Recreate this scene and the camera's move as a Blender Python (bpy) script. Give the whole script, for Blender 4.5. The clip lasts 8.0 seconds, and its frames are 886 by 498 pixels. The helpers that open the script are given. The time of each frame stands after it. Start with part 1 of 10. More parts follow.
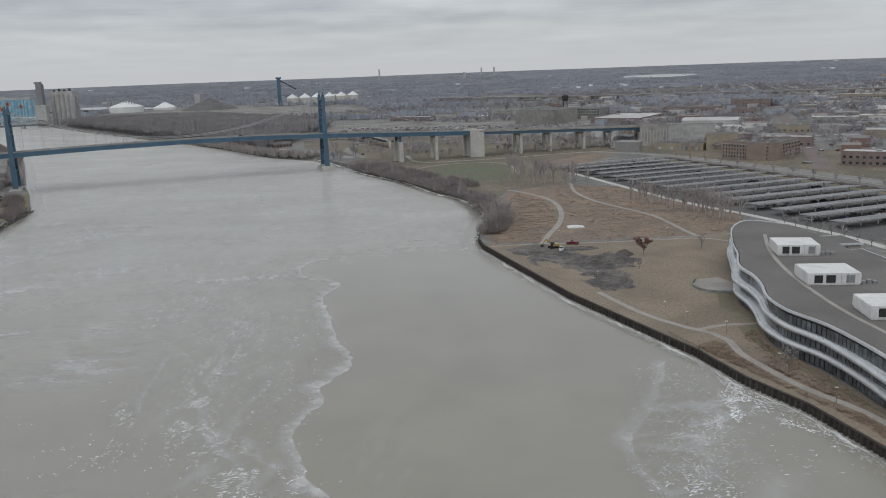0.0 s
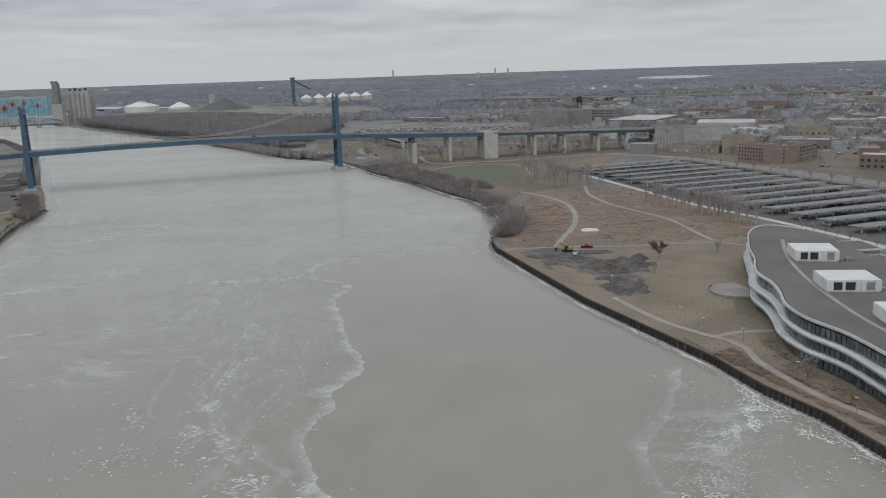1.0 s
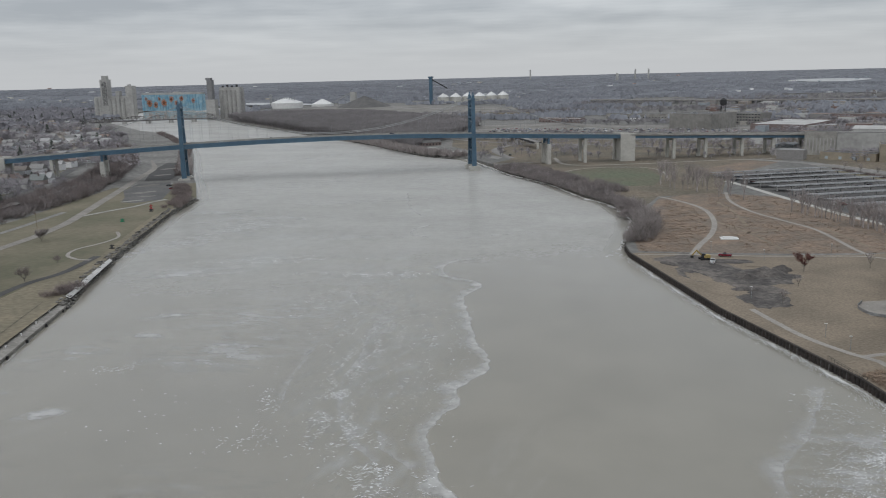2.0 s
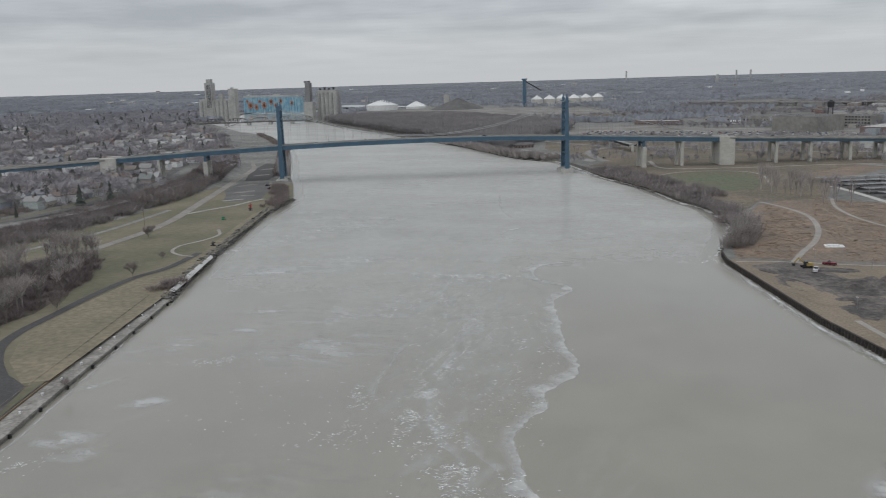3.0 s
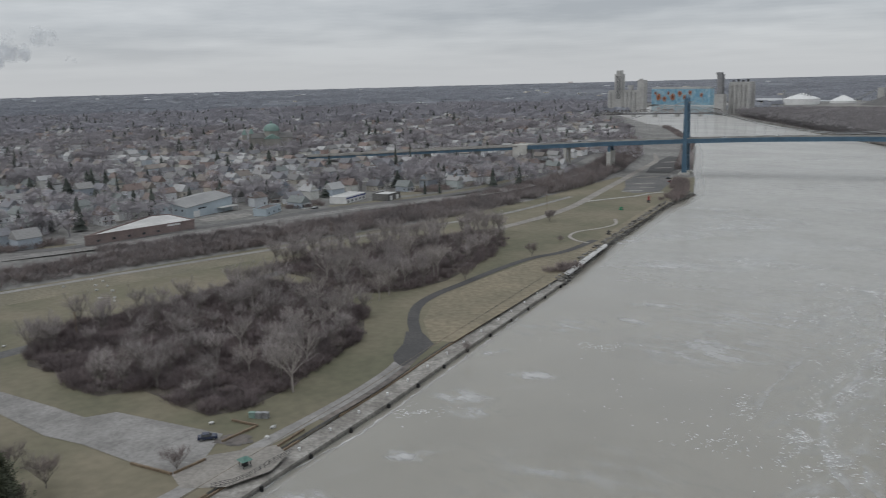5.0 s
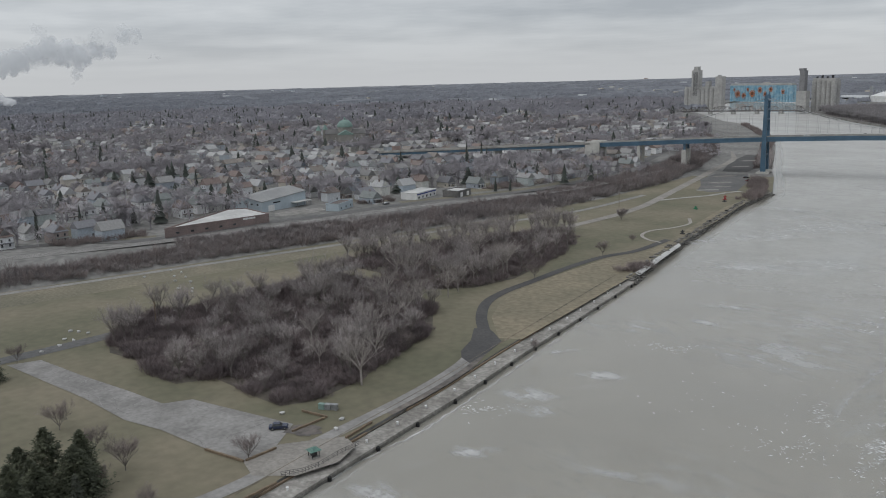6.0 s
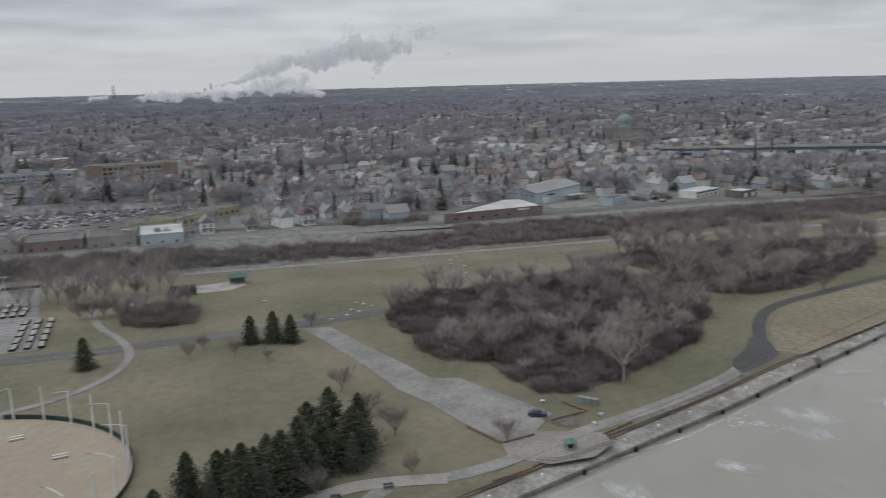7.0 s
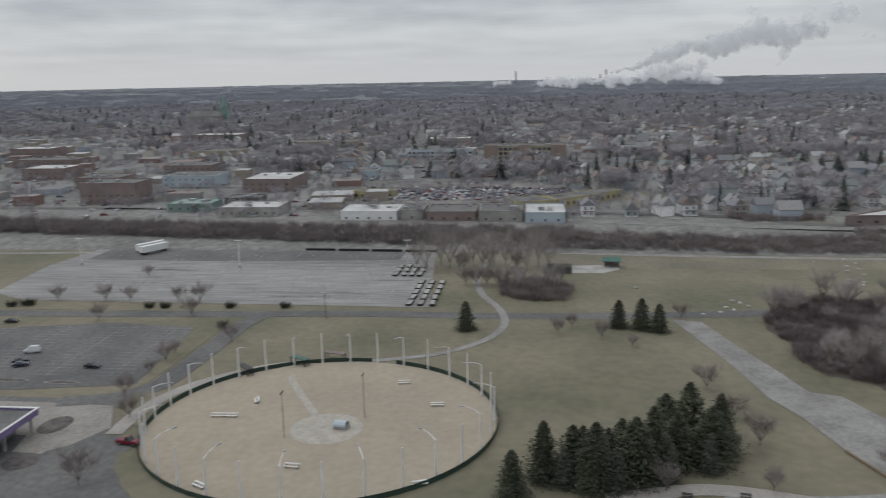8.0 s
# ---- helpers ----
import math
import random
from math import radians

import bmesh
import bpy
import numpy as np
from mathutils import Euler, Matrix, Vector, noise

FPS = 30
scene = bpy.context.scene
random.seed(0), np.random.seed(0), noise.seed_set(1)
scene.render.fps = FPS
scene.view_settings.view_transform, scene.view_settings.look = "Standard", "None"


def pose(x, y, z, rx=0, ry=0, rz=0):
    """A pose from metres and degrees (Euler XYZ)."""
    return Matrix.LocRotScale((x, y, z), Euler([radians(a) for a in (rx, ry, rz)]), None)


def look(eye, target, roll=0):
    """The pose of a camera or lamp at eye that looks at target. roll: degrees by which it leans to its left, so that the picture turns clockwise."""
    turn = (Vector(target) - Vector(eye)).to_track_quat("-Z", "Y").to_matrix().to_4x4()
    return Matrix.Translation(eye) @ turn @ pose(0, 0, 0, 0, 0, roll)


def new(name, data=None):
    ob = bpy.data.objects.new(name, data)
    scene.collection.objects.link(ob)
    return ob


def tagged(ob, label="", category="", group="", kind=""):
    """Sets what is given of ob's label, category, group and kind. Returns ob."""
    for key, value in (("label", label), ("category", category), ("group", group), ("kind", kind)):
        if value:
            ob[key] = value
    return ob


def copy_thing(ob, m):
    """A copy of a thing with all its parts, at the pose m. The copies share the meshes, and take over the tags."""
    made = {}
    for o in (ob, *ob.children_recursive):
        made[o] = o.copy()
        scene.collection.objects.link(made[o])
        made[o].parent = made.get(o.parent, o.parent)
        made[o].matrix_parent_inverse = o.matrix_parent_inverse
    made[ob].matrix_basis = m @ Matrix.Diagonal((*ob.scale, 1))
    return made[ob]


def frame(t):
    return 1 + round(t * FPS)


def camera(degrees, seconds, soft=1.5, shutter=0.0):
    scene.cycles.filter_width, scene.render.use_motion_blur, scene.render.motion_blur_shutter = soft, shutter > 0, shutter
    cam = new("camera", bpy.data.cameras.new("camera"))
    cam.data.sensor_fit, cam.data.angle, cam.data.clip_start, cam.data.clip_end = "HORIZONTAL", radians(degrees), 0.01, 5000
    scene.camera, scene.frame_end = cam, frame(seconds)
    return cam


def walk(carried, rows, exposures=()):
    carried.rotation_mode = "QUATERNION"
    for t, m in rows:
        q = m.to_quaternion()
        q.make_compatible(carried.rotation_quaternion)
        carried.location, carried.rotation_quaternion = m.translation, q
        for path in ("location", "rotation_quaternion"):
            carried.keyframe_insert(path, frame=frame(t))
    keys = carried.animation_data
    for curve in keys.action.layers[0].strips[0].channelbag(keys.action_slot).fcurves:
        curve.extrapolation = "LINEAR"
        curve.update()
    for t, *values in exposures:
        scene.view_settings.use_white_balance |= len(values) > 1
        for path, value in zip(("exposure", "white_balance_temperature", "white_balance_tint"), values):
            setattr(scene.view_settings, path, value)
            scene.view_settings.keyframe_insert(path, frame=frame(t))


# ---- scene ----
# the camera: a hovering drone that turns to its left
cam = camera(55.94, 8.0, soft=1.0, shutter=0.22)
PATH = [
    (0, pose(0.00, 0.00, 82.31, 77.79, 2.10, 3.13)),
    (0.5, pose(-0.15, 1.56, 82.76, 77.80, 2.06, 3.18)),
    (1, pose(-0.32, 2.35, 82.86, 77.85, 1.92, 4.06)),
    (1.5, pose(-0.41, 2.39, 82.83, 78.02, 1.83, 8.87)),
    (1.7, pose(-0.45, 2.36, 82.81, 78.05, 1.59, 10.87)),
    (2.8, pose(-0.26, 1.84, 83.03, 78.37, 1.72, 18.15)),
    (3, pose(-0.25, 1.65, 82.95, 78.42, 1.69, 19.56)),
    (3.5, pose(-0.23, 1.09, 82.75, 78.53, 1.66, 24.48)),
    (4, pose(-0.12, 0.63, 82.72, 78.60, 1.54, 31.13)),
    (4.5, pose(0.14, 0.48, 82.88, 78.62, 1.76, 38.96)),
    (5, pose(0.02, 0.49, 83.18, 78.60, 1.48, 46.65)),
    (5.2, pose(0.00, 0.44, 83.29, 78.57, 1.49, 49.50)),
    (6.3, pose(0.63, 0.34, 83.31, 78.44, 1.56, 53.21)),
    (6.5, pose(0.72, 0.43, 83.16, 78.45, 1.73, 57.16)),
    (7, pose(0.84, 0.38, 82.84, 78.61, 1.47, 70.38)),
    (7.5, pose(1.10, 0.48, 82.75, 78.54, 1.24, 83.59)),
    (8, pose(1.18, 1.16, 82.46, 78.32, 1.18, 96.50)),
]
walk(cam, PATH, exposures=[(0.0, 0.0, 6450, 10), (4.5, 0.0, 6450, 10), (6.3, 0.03, 6450, 10), (7.0, 0.07, 6450, 10), (8.0, 0.07, 6450, 10)])

# ---- sky and sun: a closed overcast ----
world = bpy.data.worlds.new("overcast")
scene.world = world
world.use_nodes = True
wn, wl = world.node_tree.nodes, world.node_tree.links
wn.clear()
w_out = wn.new("ShaderNodeOutputWorld")
w_bg = wn.new("ShaderNodeBackground")
w_sky = wn.new("ShaderNodeTexSky")
w_sky.sky_type = "NISHITA"
w_sky.sun_disc = False
w_sky.sun_elevation, w_sky.sun_rotation = radians(32), radians(200)
w_co = wn.new("ShaderNodeTexCoord")
w_sep = wn.new("ShaderNodeSeparateXYZ")
wl.new(w_co.outputs["Generated"], w_sep.inputs[0])


def w_math(op, a, b):
    n = wn.new("ShaderNodeMath")
    n.operation = op
    for i, v in enumerate((a, b)):
        if isinstance(v, (int, float)):
            n.inputs[i].default_value = v
        else:
            wl.new(v, n.inputs[i])
    return n.outputs[0]


def w_noise(vec, scale, detail, rough):
    n = wn.new("ShaderNodeTexNoise")
    n.inputs["Scale"].default_value, n.inputs["Detail"].default_value, n.inputs["Roughness"].default_value = scale, detail, rough
    wl.new(vec, n.inputs["Vector"])
    return n.outputs[0]


# the cloud deck is a flat layer, so that it narrows into streaks towards the horizon
w_up = w_math("MAXIMUM", w_sep.outputs[2], 0.0)
w_den = w_math("ADD", w_up, 0.045)
w_cmb = wn.new("ShaderNodeCombineXYZ")
wl.new(w_math("DIVIDE", w_sep.outputs[0], w_den), w_cmb.inputs[0])
wl.new(w_math("DIVIDE", w_sep.outputs[1], w_den), w_cmb.inputs[1])
w_big = w_noise(w_cmb.outputs[0], 0.22, 5.0, 0.55)
w_fine = w_noise(w_cmb.outputs[0], 0.85, 6.0, 0.6)
w_cloud = w_math("ADD", w_math("MULTIPLY", w_big, 0.7), w_math("MULTIPLY", w_fine, 0.3))
w_ramp = wn.new("ShaderNodeValToRGB")
w_ramp.color_ramp.elements[0].position, w_ramp.color_ramp.elements[0].color = 0.39, (0.37, 0.396, 0.426, 1)
w_ramp.color_ramp.elements[1].position, w_ramp.color_ramp.elements[1].color = 0.60, (0.56, 0.584, 0.606, 1)
wl.new(w_cloud, w_ramp.inputs[0])
w_low = wn.new("ShaderNodeMapRange")
w_low.inputs[1].default_value, w_low.inputs[2].default_value = 0.0, 0.07
wl.new(w_sep.outputs[2], w_low.inputs[0])
w_mix = wn.new("ShaderNodeMix")
w_mix.data_type = "RGBA"
wl.new(w_low.outputs[0], w_mix.inputs[0])
w_mix.inputs[6].default_value = (0.508, 0.522, 0.536, 1)
wl.new(w_ramp.outputs[0], w_mix.inputs[7])
w_add = wn.new("ShaderNodeMix")
w_add.data_type, w_add.blend_type = "RGBA", "ADD"
w_add.inputs[0].default_value = 0.006
wl.new(w_mix.outputs[2], w_add.inputs[6])
wl.new(w_sky.outputs[0], w_add.inputs[7])
wl.new(w_add.outputs[2], w_bg.inputs[0])
# an overcast sky is brightest overhead
wl.new(w_math("ADD", w_math("MULTIPLY", w_math("MAXIMUM", w_math("SUBTRACT", w_sep.outputs[2], 0.22), 0.0), 0.55), 1.0), w_bg.inputs[1])
wl.new(w_bg.outputs[0], w_out.inputs[0])

sun_data = bpy.data.lights.new("sun", "SUN")
sun_data.energy, sun_data.angle, sun_data.color = 0.8, radians(85), (1.0, 0.99, 0.97)
sun = new("sun", sun_data)
sun.matrix_world = look((0, 0, 300), (60, 160, 0))

# ---- materials ----


def mat(name, c1, c2, scale=0.2, rough=0.85, metal=0.0, fine=3.0, amount=0.3, bump=0.0, vary=0.0, island=False, stretch=None, spec=0.5, crown=False):
    """A worn surface: two colours mixed by a broad noise, broken up by a fine one. Scales in 1 / metre."""
    m = bpy.data.materials.new(name)
    m.use_nodes = True
    n, l = m.node_tree.nodes, m.node_tree.links
    b = n["Principled BSDF"]
    b.inputs["Roughness"].default_value, b.inputs["Metallic"].default_value = rough, metal
    b.inputs["Specular IOR Level"].default_value = spec
    geo = n.new("ShaderNodeNewGeometry")
    vec = geo.outputs["Position"]
    if stretch:
        mp = n.new("ShaderNodeMapping")
        mp.inputs["Scale"].default_value = stretch
        l.new(vec, mp.inputs["Vector"])
        vec = mp.outputs[0]

    def noi(s, det):
        t = n.new("ShaderNodeTexNoise")
        t.inputs["Scale"].default_value, t.inputs["Detail"].default_value = s, det
        l.new(vec, t.inputs["Vector"])
        return t.outputs[0]

    big, small = noi(scale, 4), noi(fine, 4)
    ramp = n.new("ShaderNodeMapRange")
    ramp.inputs[1].default_value, ramp.inputs[2].default_value = 0.36, 0.64
    l.new(big, ramp.inputs[0])
    mix = n.new("ShaderNodeMix")
    mix.data_type = "RGBA"
    l.new(ramp.outputs[0], mix.inputs[0])
    mix.inputs[6].default_value, mix.inputs[7].default_value = (*c1, 1), (*c2, 1)
    hsv = n.new("ShaderNodeHueSaturation")
    l.new(mix.outputs[2], hsv.inputs["Color"])
    mr = n.new("ShaderNodeMapRange")
    mr.inputs[1].default_value, mr.inputs[2].default_value = 0.3, 0.7
    mr.inputs[3].default_value, mr.inputs[4].default_value = 1 - amount, 1 + amount
    l.new(small, mr.inputs[0])
    val = mr.outputs[0]
    if vary:
        src = geo.outputs["Random Per Island"] if island else n.new("ShaderNodeObjectInfo").outputs["Random"]
        r2 = n.new("ShaderNodeMapRange")
        r2.inputs[3].default_value, r2.inputs[4].default_value = 1 - vary, 1 + vary
        l.new(src, r2.inputs[0])
        mu = n.new("ShaderNodeMath")
        mu.operation = "MULTIPLY"
        l.new(val, mu.inputs[0])
        l.new(r2.outputs[0], mu.inputs[1])
        val = mu.outputs[0]
    l.new(val, hsv.inputs["Value"])
    l.new(hsv.outputs[0], b.inputs["Base Color"])
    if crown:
        # far crowns: normals bent upwards even the shading, in place of scatter between twigs
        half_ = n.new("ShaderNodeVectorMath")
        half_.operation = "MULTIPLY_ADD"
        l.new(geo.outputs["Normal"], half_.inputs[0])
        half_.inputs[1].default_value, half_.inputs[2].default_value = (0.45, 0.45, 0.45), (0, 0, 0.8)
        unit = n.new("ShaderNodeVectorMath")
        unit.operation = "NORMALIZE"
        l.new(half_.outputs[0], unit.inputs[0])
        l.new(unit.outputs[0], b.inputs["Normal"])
    if bump:
        bp = n.new("ShaderNodeBump")
        bp.inputs["Strength"].default_value, bp.inputs["Distance"].default_value = 1.0, bump
        l.new(small, bp.inputs["Height"])
        l.new(bp.outputs[0], b.inputs["Normal"])
    return m


def palette(name, colours, rough=0.8, island=True):
    """One paint of several, picked for each loose piece (or object), with weathering."""
    m = mat(name, (0.5, 0.5, 0.5), (0.42, 0.42, 0.42), 0.3, rough, fine=1.2, amount=0.18)
    n, l = m.node_tree.nodes, m.node_tree.links
    src = n.new("ShaderNodeNewGeometry").outputs["Random Per Island"] if island else n.new("ShaderNodeObjectInfo").outputs["Random"]
    ramp = n.new("ShaderNodeValToRGB")
    ramp.color_ramp.interpolation = "CONSTANT"
    while len(ramp.color_ramp.elements) < len(colours):
        ramp.color_ramp.elements.new(0.5)
    for i, c in enumerate(colours):
        e = ramp.color_ramp.elements[i]
        e.position, e.color = i / len(colours), (*c, 1)
    l.new(src, ramp.inputs[0])
    hsv = [q for q in n if q.bl_idname == "ShaderNodeHueSaturation"][0]
    l.new(ramp.outputs[0], hsv.inputs["Color"])
    return m


M_ground = mat("city_ground", (0.21, 0.203, 0.192), (0.15, 0.147, 0.138), 0.02, 0.95, fine=0.25, amount=0.3)
# plain at the horizon: haze is put into its bluish ground colour
M_far = mat("hazed_far_land", (0.14, 0.148, 0.168), (0.172, 0.18, 0.198), 0.004, 0.95, fine=0.03, amount=0.3)
M_lawn = mat("dormant_lawn", (0.192, 0.168, 0.119), (0.121, 0.117, 0.076), 0.024, 0.95, fine=0.35, amount=0.12, bump=0.02)
M_lawn_pale = mat("riverside_lawn", (0.225, 0.193, 0.135), (0.172, 0.152, 0.107), 0.04, 0.95, fine=0.5, amount=0.2, bump=0.02)
M_lawn_tan = mat("dry_lawn", (0.245, 0.20, 0.15), (0.188, 0.155, 0.117), 0.05, 0.95, fine=1.1, amount=0.22, bump=0.05)
M_prairie = mat("prairie_grass", (0.24, 0.178, 0.132), (0.172, 0.14, 0.112), 0.07, 0.95, fine=0.7, amount=0.26, bump=0.06)
M_dirt = mat("bare_soil", (0.125, 0.112, 0.103), (0.066, 0.06, 0.057), 0.18, 0.95, fine=0.7, amount=0.4, bump=0.3)
M_infield = mat("infield_dirt", (0.345, 0.295, 0.228), (0.305, 0.262, 0.205), 0.05, 0.95, fine=0.5, amount=0.08)
M_pale_dirt = mat("chalky_dirt", (0.39, 0.36, 0.31), (0.34, 0.315, 0.275), 0.3, 0.95, fine=1.0, amount=0.12)
M_asphalt = mat("asphalt", (0.135, 0.13, 0.125), (0.095, 0.094, 0.094), 0.05, 0.9, fine=0.6, amount=0.2)
M_asphalt_dark = mat("dark_asphalt", (0.075, 0.072, 0.07), (0.06, 0.058, 0.058), 0.1, 0.9, fine=1.2, amount=0.2)
M_asphalt_old = mat("bleached_asphalt", (0.268, 0.258, 0.246), (0.192, 0.184, 0.175), 0.11, 0.9, fine=0.9, amount=0.16)
M_yard = mat("patchy_yard", (0.26, 0.25, 0.235), (0.165, 0.153, 0.137), 0.025, 0.95, fine=0.3, amount=0.3)
M_concrete = mat("concrete", (0.37, 0.36, 0.335), (0.25, 0.24, 0.225), 0.15, 0.9, fine=1.5, amount=0.15)
M_pier = mat("pale_pier_concrete", (0.52, 0.51, 0.475), (0.43, 0.42, 0.39), 0.12, 0.9, fine=0.8, amount=0.12)
M_path = mat("path_concrete", (0.345, 0.32, 0.29), (0.28, 0.26, 0.235), 0.15, 0.9, fine=1.5, amount=0.12)
M_gravel_roof = mat("ballast_roof", (0.165, 0.155, 0.145), (0.13, 0.122, 0.115), 0.05, 0.95, fine=2.5, amount=0.15)
M_white = mat("white_metal", (0.72, 0.72, 0.71), (0.62, 0.62, 0.61), 0.2, 0.5, fine=1.0, amount=0.06)
M_band = mat("white_facade_band", (0.62, 0.635, 0.65), (0.52, 0.54, 0.56), 0.2, 0.4, fine=1.0, amount=0.06)
M_blue = mat("bridge_blue_paint", (0.072, 0.14, 0.205), (0.058, 0.115, 0.17), 0.12, 0.55, fine=1.2, amount=0.15)
M_steel = mat("galvanised_steel", (0.36, 0.37, 0.38), (0.28, 0.29, 0.30), 0.5, 0.45, 0.5, fine=3, amount=0.12)
M_dark_steel = mat("dark_steel", (0.05, 0.05, 0.052), (0.035, 0.035, 0.036), 0.5, 0.6, 0.3, fine=3, amount=0.2)
M_rust = mat("sheet_pile_steel", (0.055, 0.045, 0.04), (0.035, 0.03, 0.028), 0.4, 0.8, 0.2, fine=1.5, amount=0.3)
M_dark_glass = mat("dark_glazing", (0.07, 0.075, 0.08), (0.045, 0.05, 0.055), 0.3, 0.12, fine=1.0, amount=0.2, vary=0.5)
M_brick = mat("red_brick", (0.245, 0.19, 0.177), (0.19, 0.15, 0.141), 0.15, 0.9, fine=2.0, amount=0.2)
M_quay = mat("worn_quay_concrete", (0.32, 0.305, 0.28), (0.195, 0.182, 0.165), 0.2, 0.9, fine=1.0, amount=0.28)
M_levee = mat("levee_grass", (0.198, 0.175, 0.126), (0.14, 0.13, 0.093), 0.04, 0.95, fine=0.8, amount=0.22)
M_brick_pale = mat("weathered_brick", (0.285, 0.222, 0.19), (0.225, 0.178, 0.154), 0.15, 0.9, fine=2.0, amount=0.15)
M_lot = mat("worn_lot_asphalt", (0.26, 0.25, 0.242), (0.18, 0.174, 0.168), 0.05, 0.9, fine=0.5, amount=0.22, stretch=(1, 0.12, 1))
M_beige = mat("buff_brick", (0.34, 0.295, 0.23), (0.28, 0.245, 0.195), 0.15, 0.9, fine=2.0, amount=0.12)
M_stone = mat("grey_stone", (0.30, 0.285, 0.26), (0.23, 0.22, 0.205), 0.15, 0.9, fine=1.0, amount=0.15)
M_green_metal = mat("pale_green_metal", (0.22, 0.29, 0.26), (0.18, 0.245, 0.22), 0.1, 0.6, fine=1.0, amount=0.08)
M_grey_roof = mat("grey_metal_roof", (0.27, 0.27, 0.265), (0.21, 0.21, 0.21), 0.08, 0.6, fine=1.0, amount=0.12)
M_tar = mat("flat_tar_roof", (0.16, 0.155, 0.15), (0.11, 0.107, 0.105), 0.08, 0.9, fine=1.0, amount=0.2)
M_membrane = mat("pale_membrane_roof", (0.52, 0.515, 0.50), (0.40, 0.395, 0.385), 0.06, 0.8, fine=0.8, amount=0.12)
M_metal_blue = mat("pale_blue_siding", (0.42, 0.48, 0.52), (0.36, 0.42, 0.46), 0.1, 0.5, fine=1.0, amount=0.06)
M_yellow = mat("pale_yellow_paint", (0.46, 0.41, 0.24), (0.38, 0.34, 0.21), 0.2, 0.8, fine=1.5, amount=0.1)
M_panel = mat("solar_canopy_roof", (0.225, 0.222, 0.228), (0.185, 0.183, 0.188), 0.1, 0.5, fine=0.8, amount=0.12)
M_bunker = mat("stained_warehouse_concrete", (0.275, 0.265, 0.248), (0.215, 0.207, 0.195), 0.05, 0.9, fine=0.25, amount=0.15)
M_silo = mat("silo_concrete", (0.43, 0.425, 0.41), (0.34, 0.335, 0.325), 0.04, 0.9, fine=0.3, amount=0.15)
M_mural_blue = mat("mural_blue", (0.16, 0.34, 0.47), (0.33, 0.48, 0.56), 0.09, 0.8, fine=0.3, amount=0.15)
M_mural_orange = mat("mural_orange", (0.48, 0.17, 0.05), (0.40, 0.13, 0.05), 0.1, 0.8, fine=0.4, amount=0.15)
M_mural_brown = mat("mural_brown", (0.16, 0.06, 0.035), (0.12, 0.05, 0.03), 0.1, 0.8, fine=0.4, amount=0.15)
M_copper = mat("copper_patina", (0.19, 0.275, 0.245), (0.155, 0.235, 0.21), 0.1, 0.7, fine=0.5, amount=0.12)
M_green_roof = mat("green_metal_roof", (0.035, 0.12, 0.095), (0.028, 0.10, 0.08), 0.4, 0.5, fine=1.0, amount=0.1)
M_green_fence = mat("dark_green_fence", (0.03, 0.055, 0.04), (0.022, 0.042, 0.032), 0.4, 0.8, fine=2.0, amount=0.2)
M_rock = mat("riprap_stone", (0.20, 0.19, 0.175), (0.12, 0.115, 0.105), 0.6, 0.95, fine=2.0, amount=0.3, vary=0.35, island=True)
M_bark = mat("grey_bark", (0.20, 0.18, 0.165), (0.145, 0.13, 0.118), 0.5, 0.95, fine=4.0, amount=0.25, vary=0.15)
M_twig = mat("bare_twigs", (0.38, 0.342, 0.332), (0.285, 0.257, 0.25), 0.15, 0.95, fine=1.0, amount=0.2, vary=0.2)
M_twig_pale = mat("pale_bare_twigs", (0.36, 0.325, 0.302), (0.275, 0.248, 0.232), 0.15, 0.95, fine=1.0, amount=0.2, vary=0.15)
M_brush = mat("brush_twigs", (0.262, 0.22, 0.21), (0.186, 0.157, 0.151), 0.08, 0.95, fine=0.8, amount=0.3)
# M_far_twig and M_mid_twig carry distance haze in their pale, bluish base colours
M_far_twig = mat("haze_paled_trees", (0.36, 0.335, 0.352), (0.27, 0.251, 0.266), 0.012, 0.95, fine=0.12, amount=0.25, crown=True)
M_mid_twig = mat("haze_tinted_trees", (0.36, 0.35, 0.385), (0.285, 0.277, 0.304), 0.0035, 0.95, fine=0.03, amount=0.2, crown=True)
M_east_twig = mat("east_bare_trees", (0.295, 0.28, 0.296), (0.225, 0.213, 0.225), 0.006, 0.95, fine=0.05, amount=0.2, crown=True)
M_rough = mat("rough_winter_grass", (0.19, 0.155, 0.115), (0.125, 0.112, 0.085), 0.03, 0.95, fine=0.5, amount=0.35, bump=0.2)
M_turf = mat("winter_turf", (0.118, 0.132, 0.085), (0.135, 0.125, 0.088), 0.03, 0.95, fine=0.5, amount=0.3, bump=0.03)
M_office_glass = mat("office_glazing", (0.10, 0.115, 0.125), (0.065, 0.075, 0.085), 0.25, 0.08, fine=0.8, amount=0.3, vary=0.45, spec=0.8)
M_path_dull = mat("dull_path", (0.275, 0.255, 0.23), (0.215, 0.20, 0.18), 0.12, 0.9, fine=1.2, amount=0.18)
M_russet = mat("russet_leaves", (0.20, 0.095, 0.08), (0.155, 0.075, 0.065), 0.3, 0.9, fine=2.0, amount=0.3)
M_needle = mat("spruce_needles", (0.066, 0.072, 0.042), (0.042, 0.048, 0.029), 0.3, 0.85, fine=1.5, amount=0.3, vary=0.2)
M_bank = mat("bank_brush_twigs", (0.285, 0.252, 0.246), (0.21, 0.187, 0.184), 0.05, 0.95, fine=0.6, amount=0.3)
M_needle_pale = mat("pine_needles", (0.10, 0.108, 0.08), (0.075, 0.082, 0.062), 0.3, 0.85, fine=1.5, amount=0.3, vary=0.2)
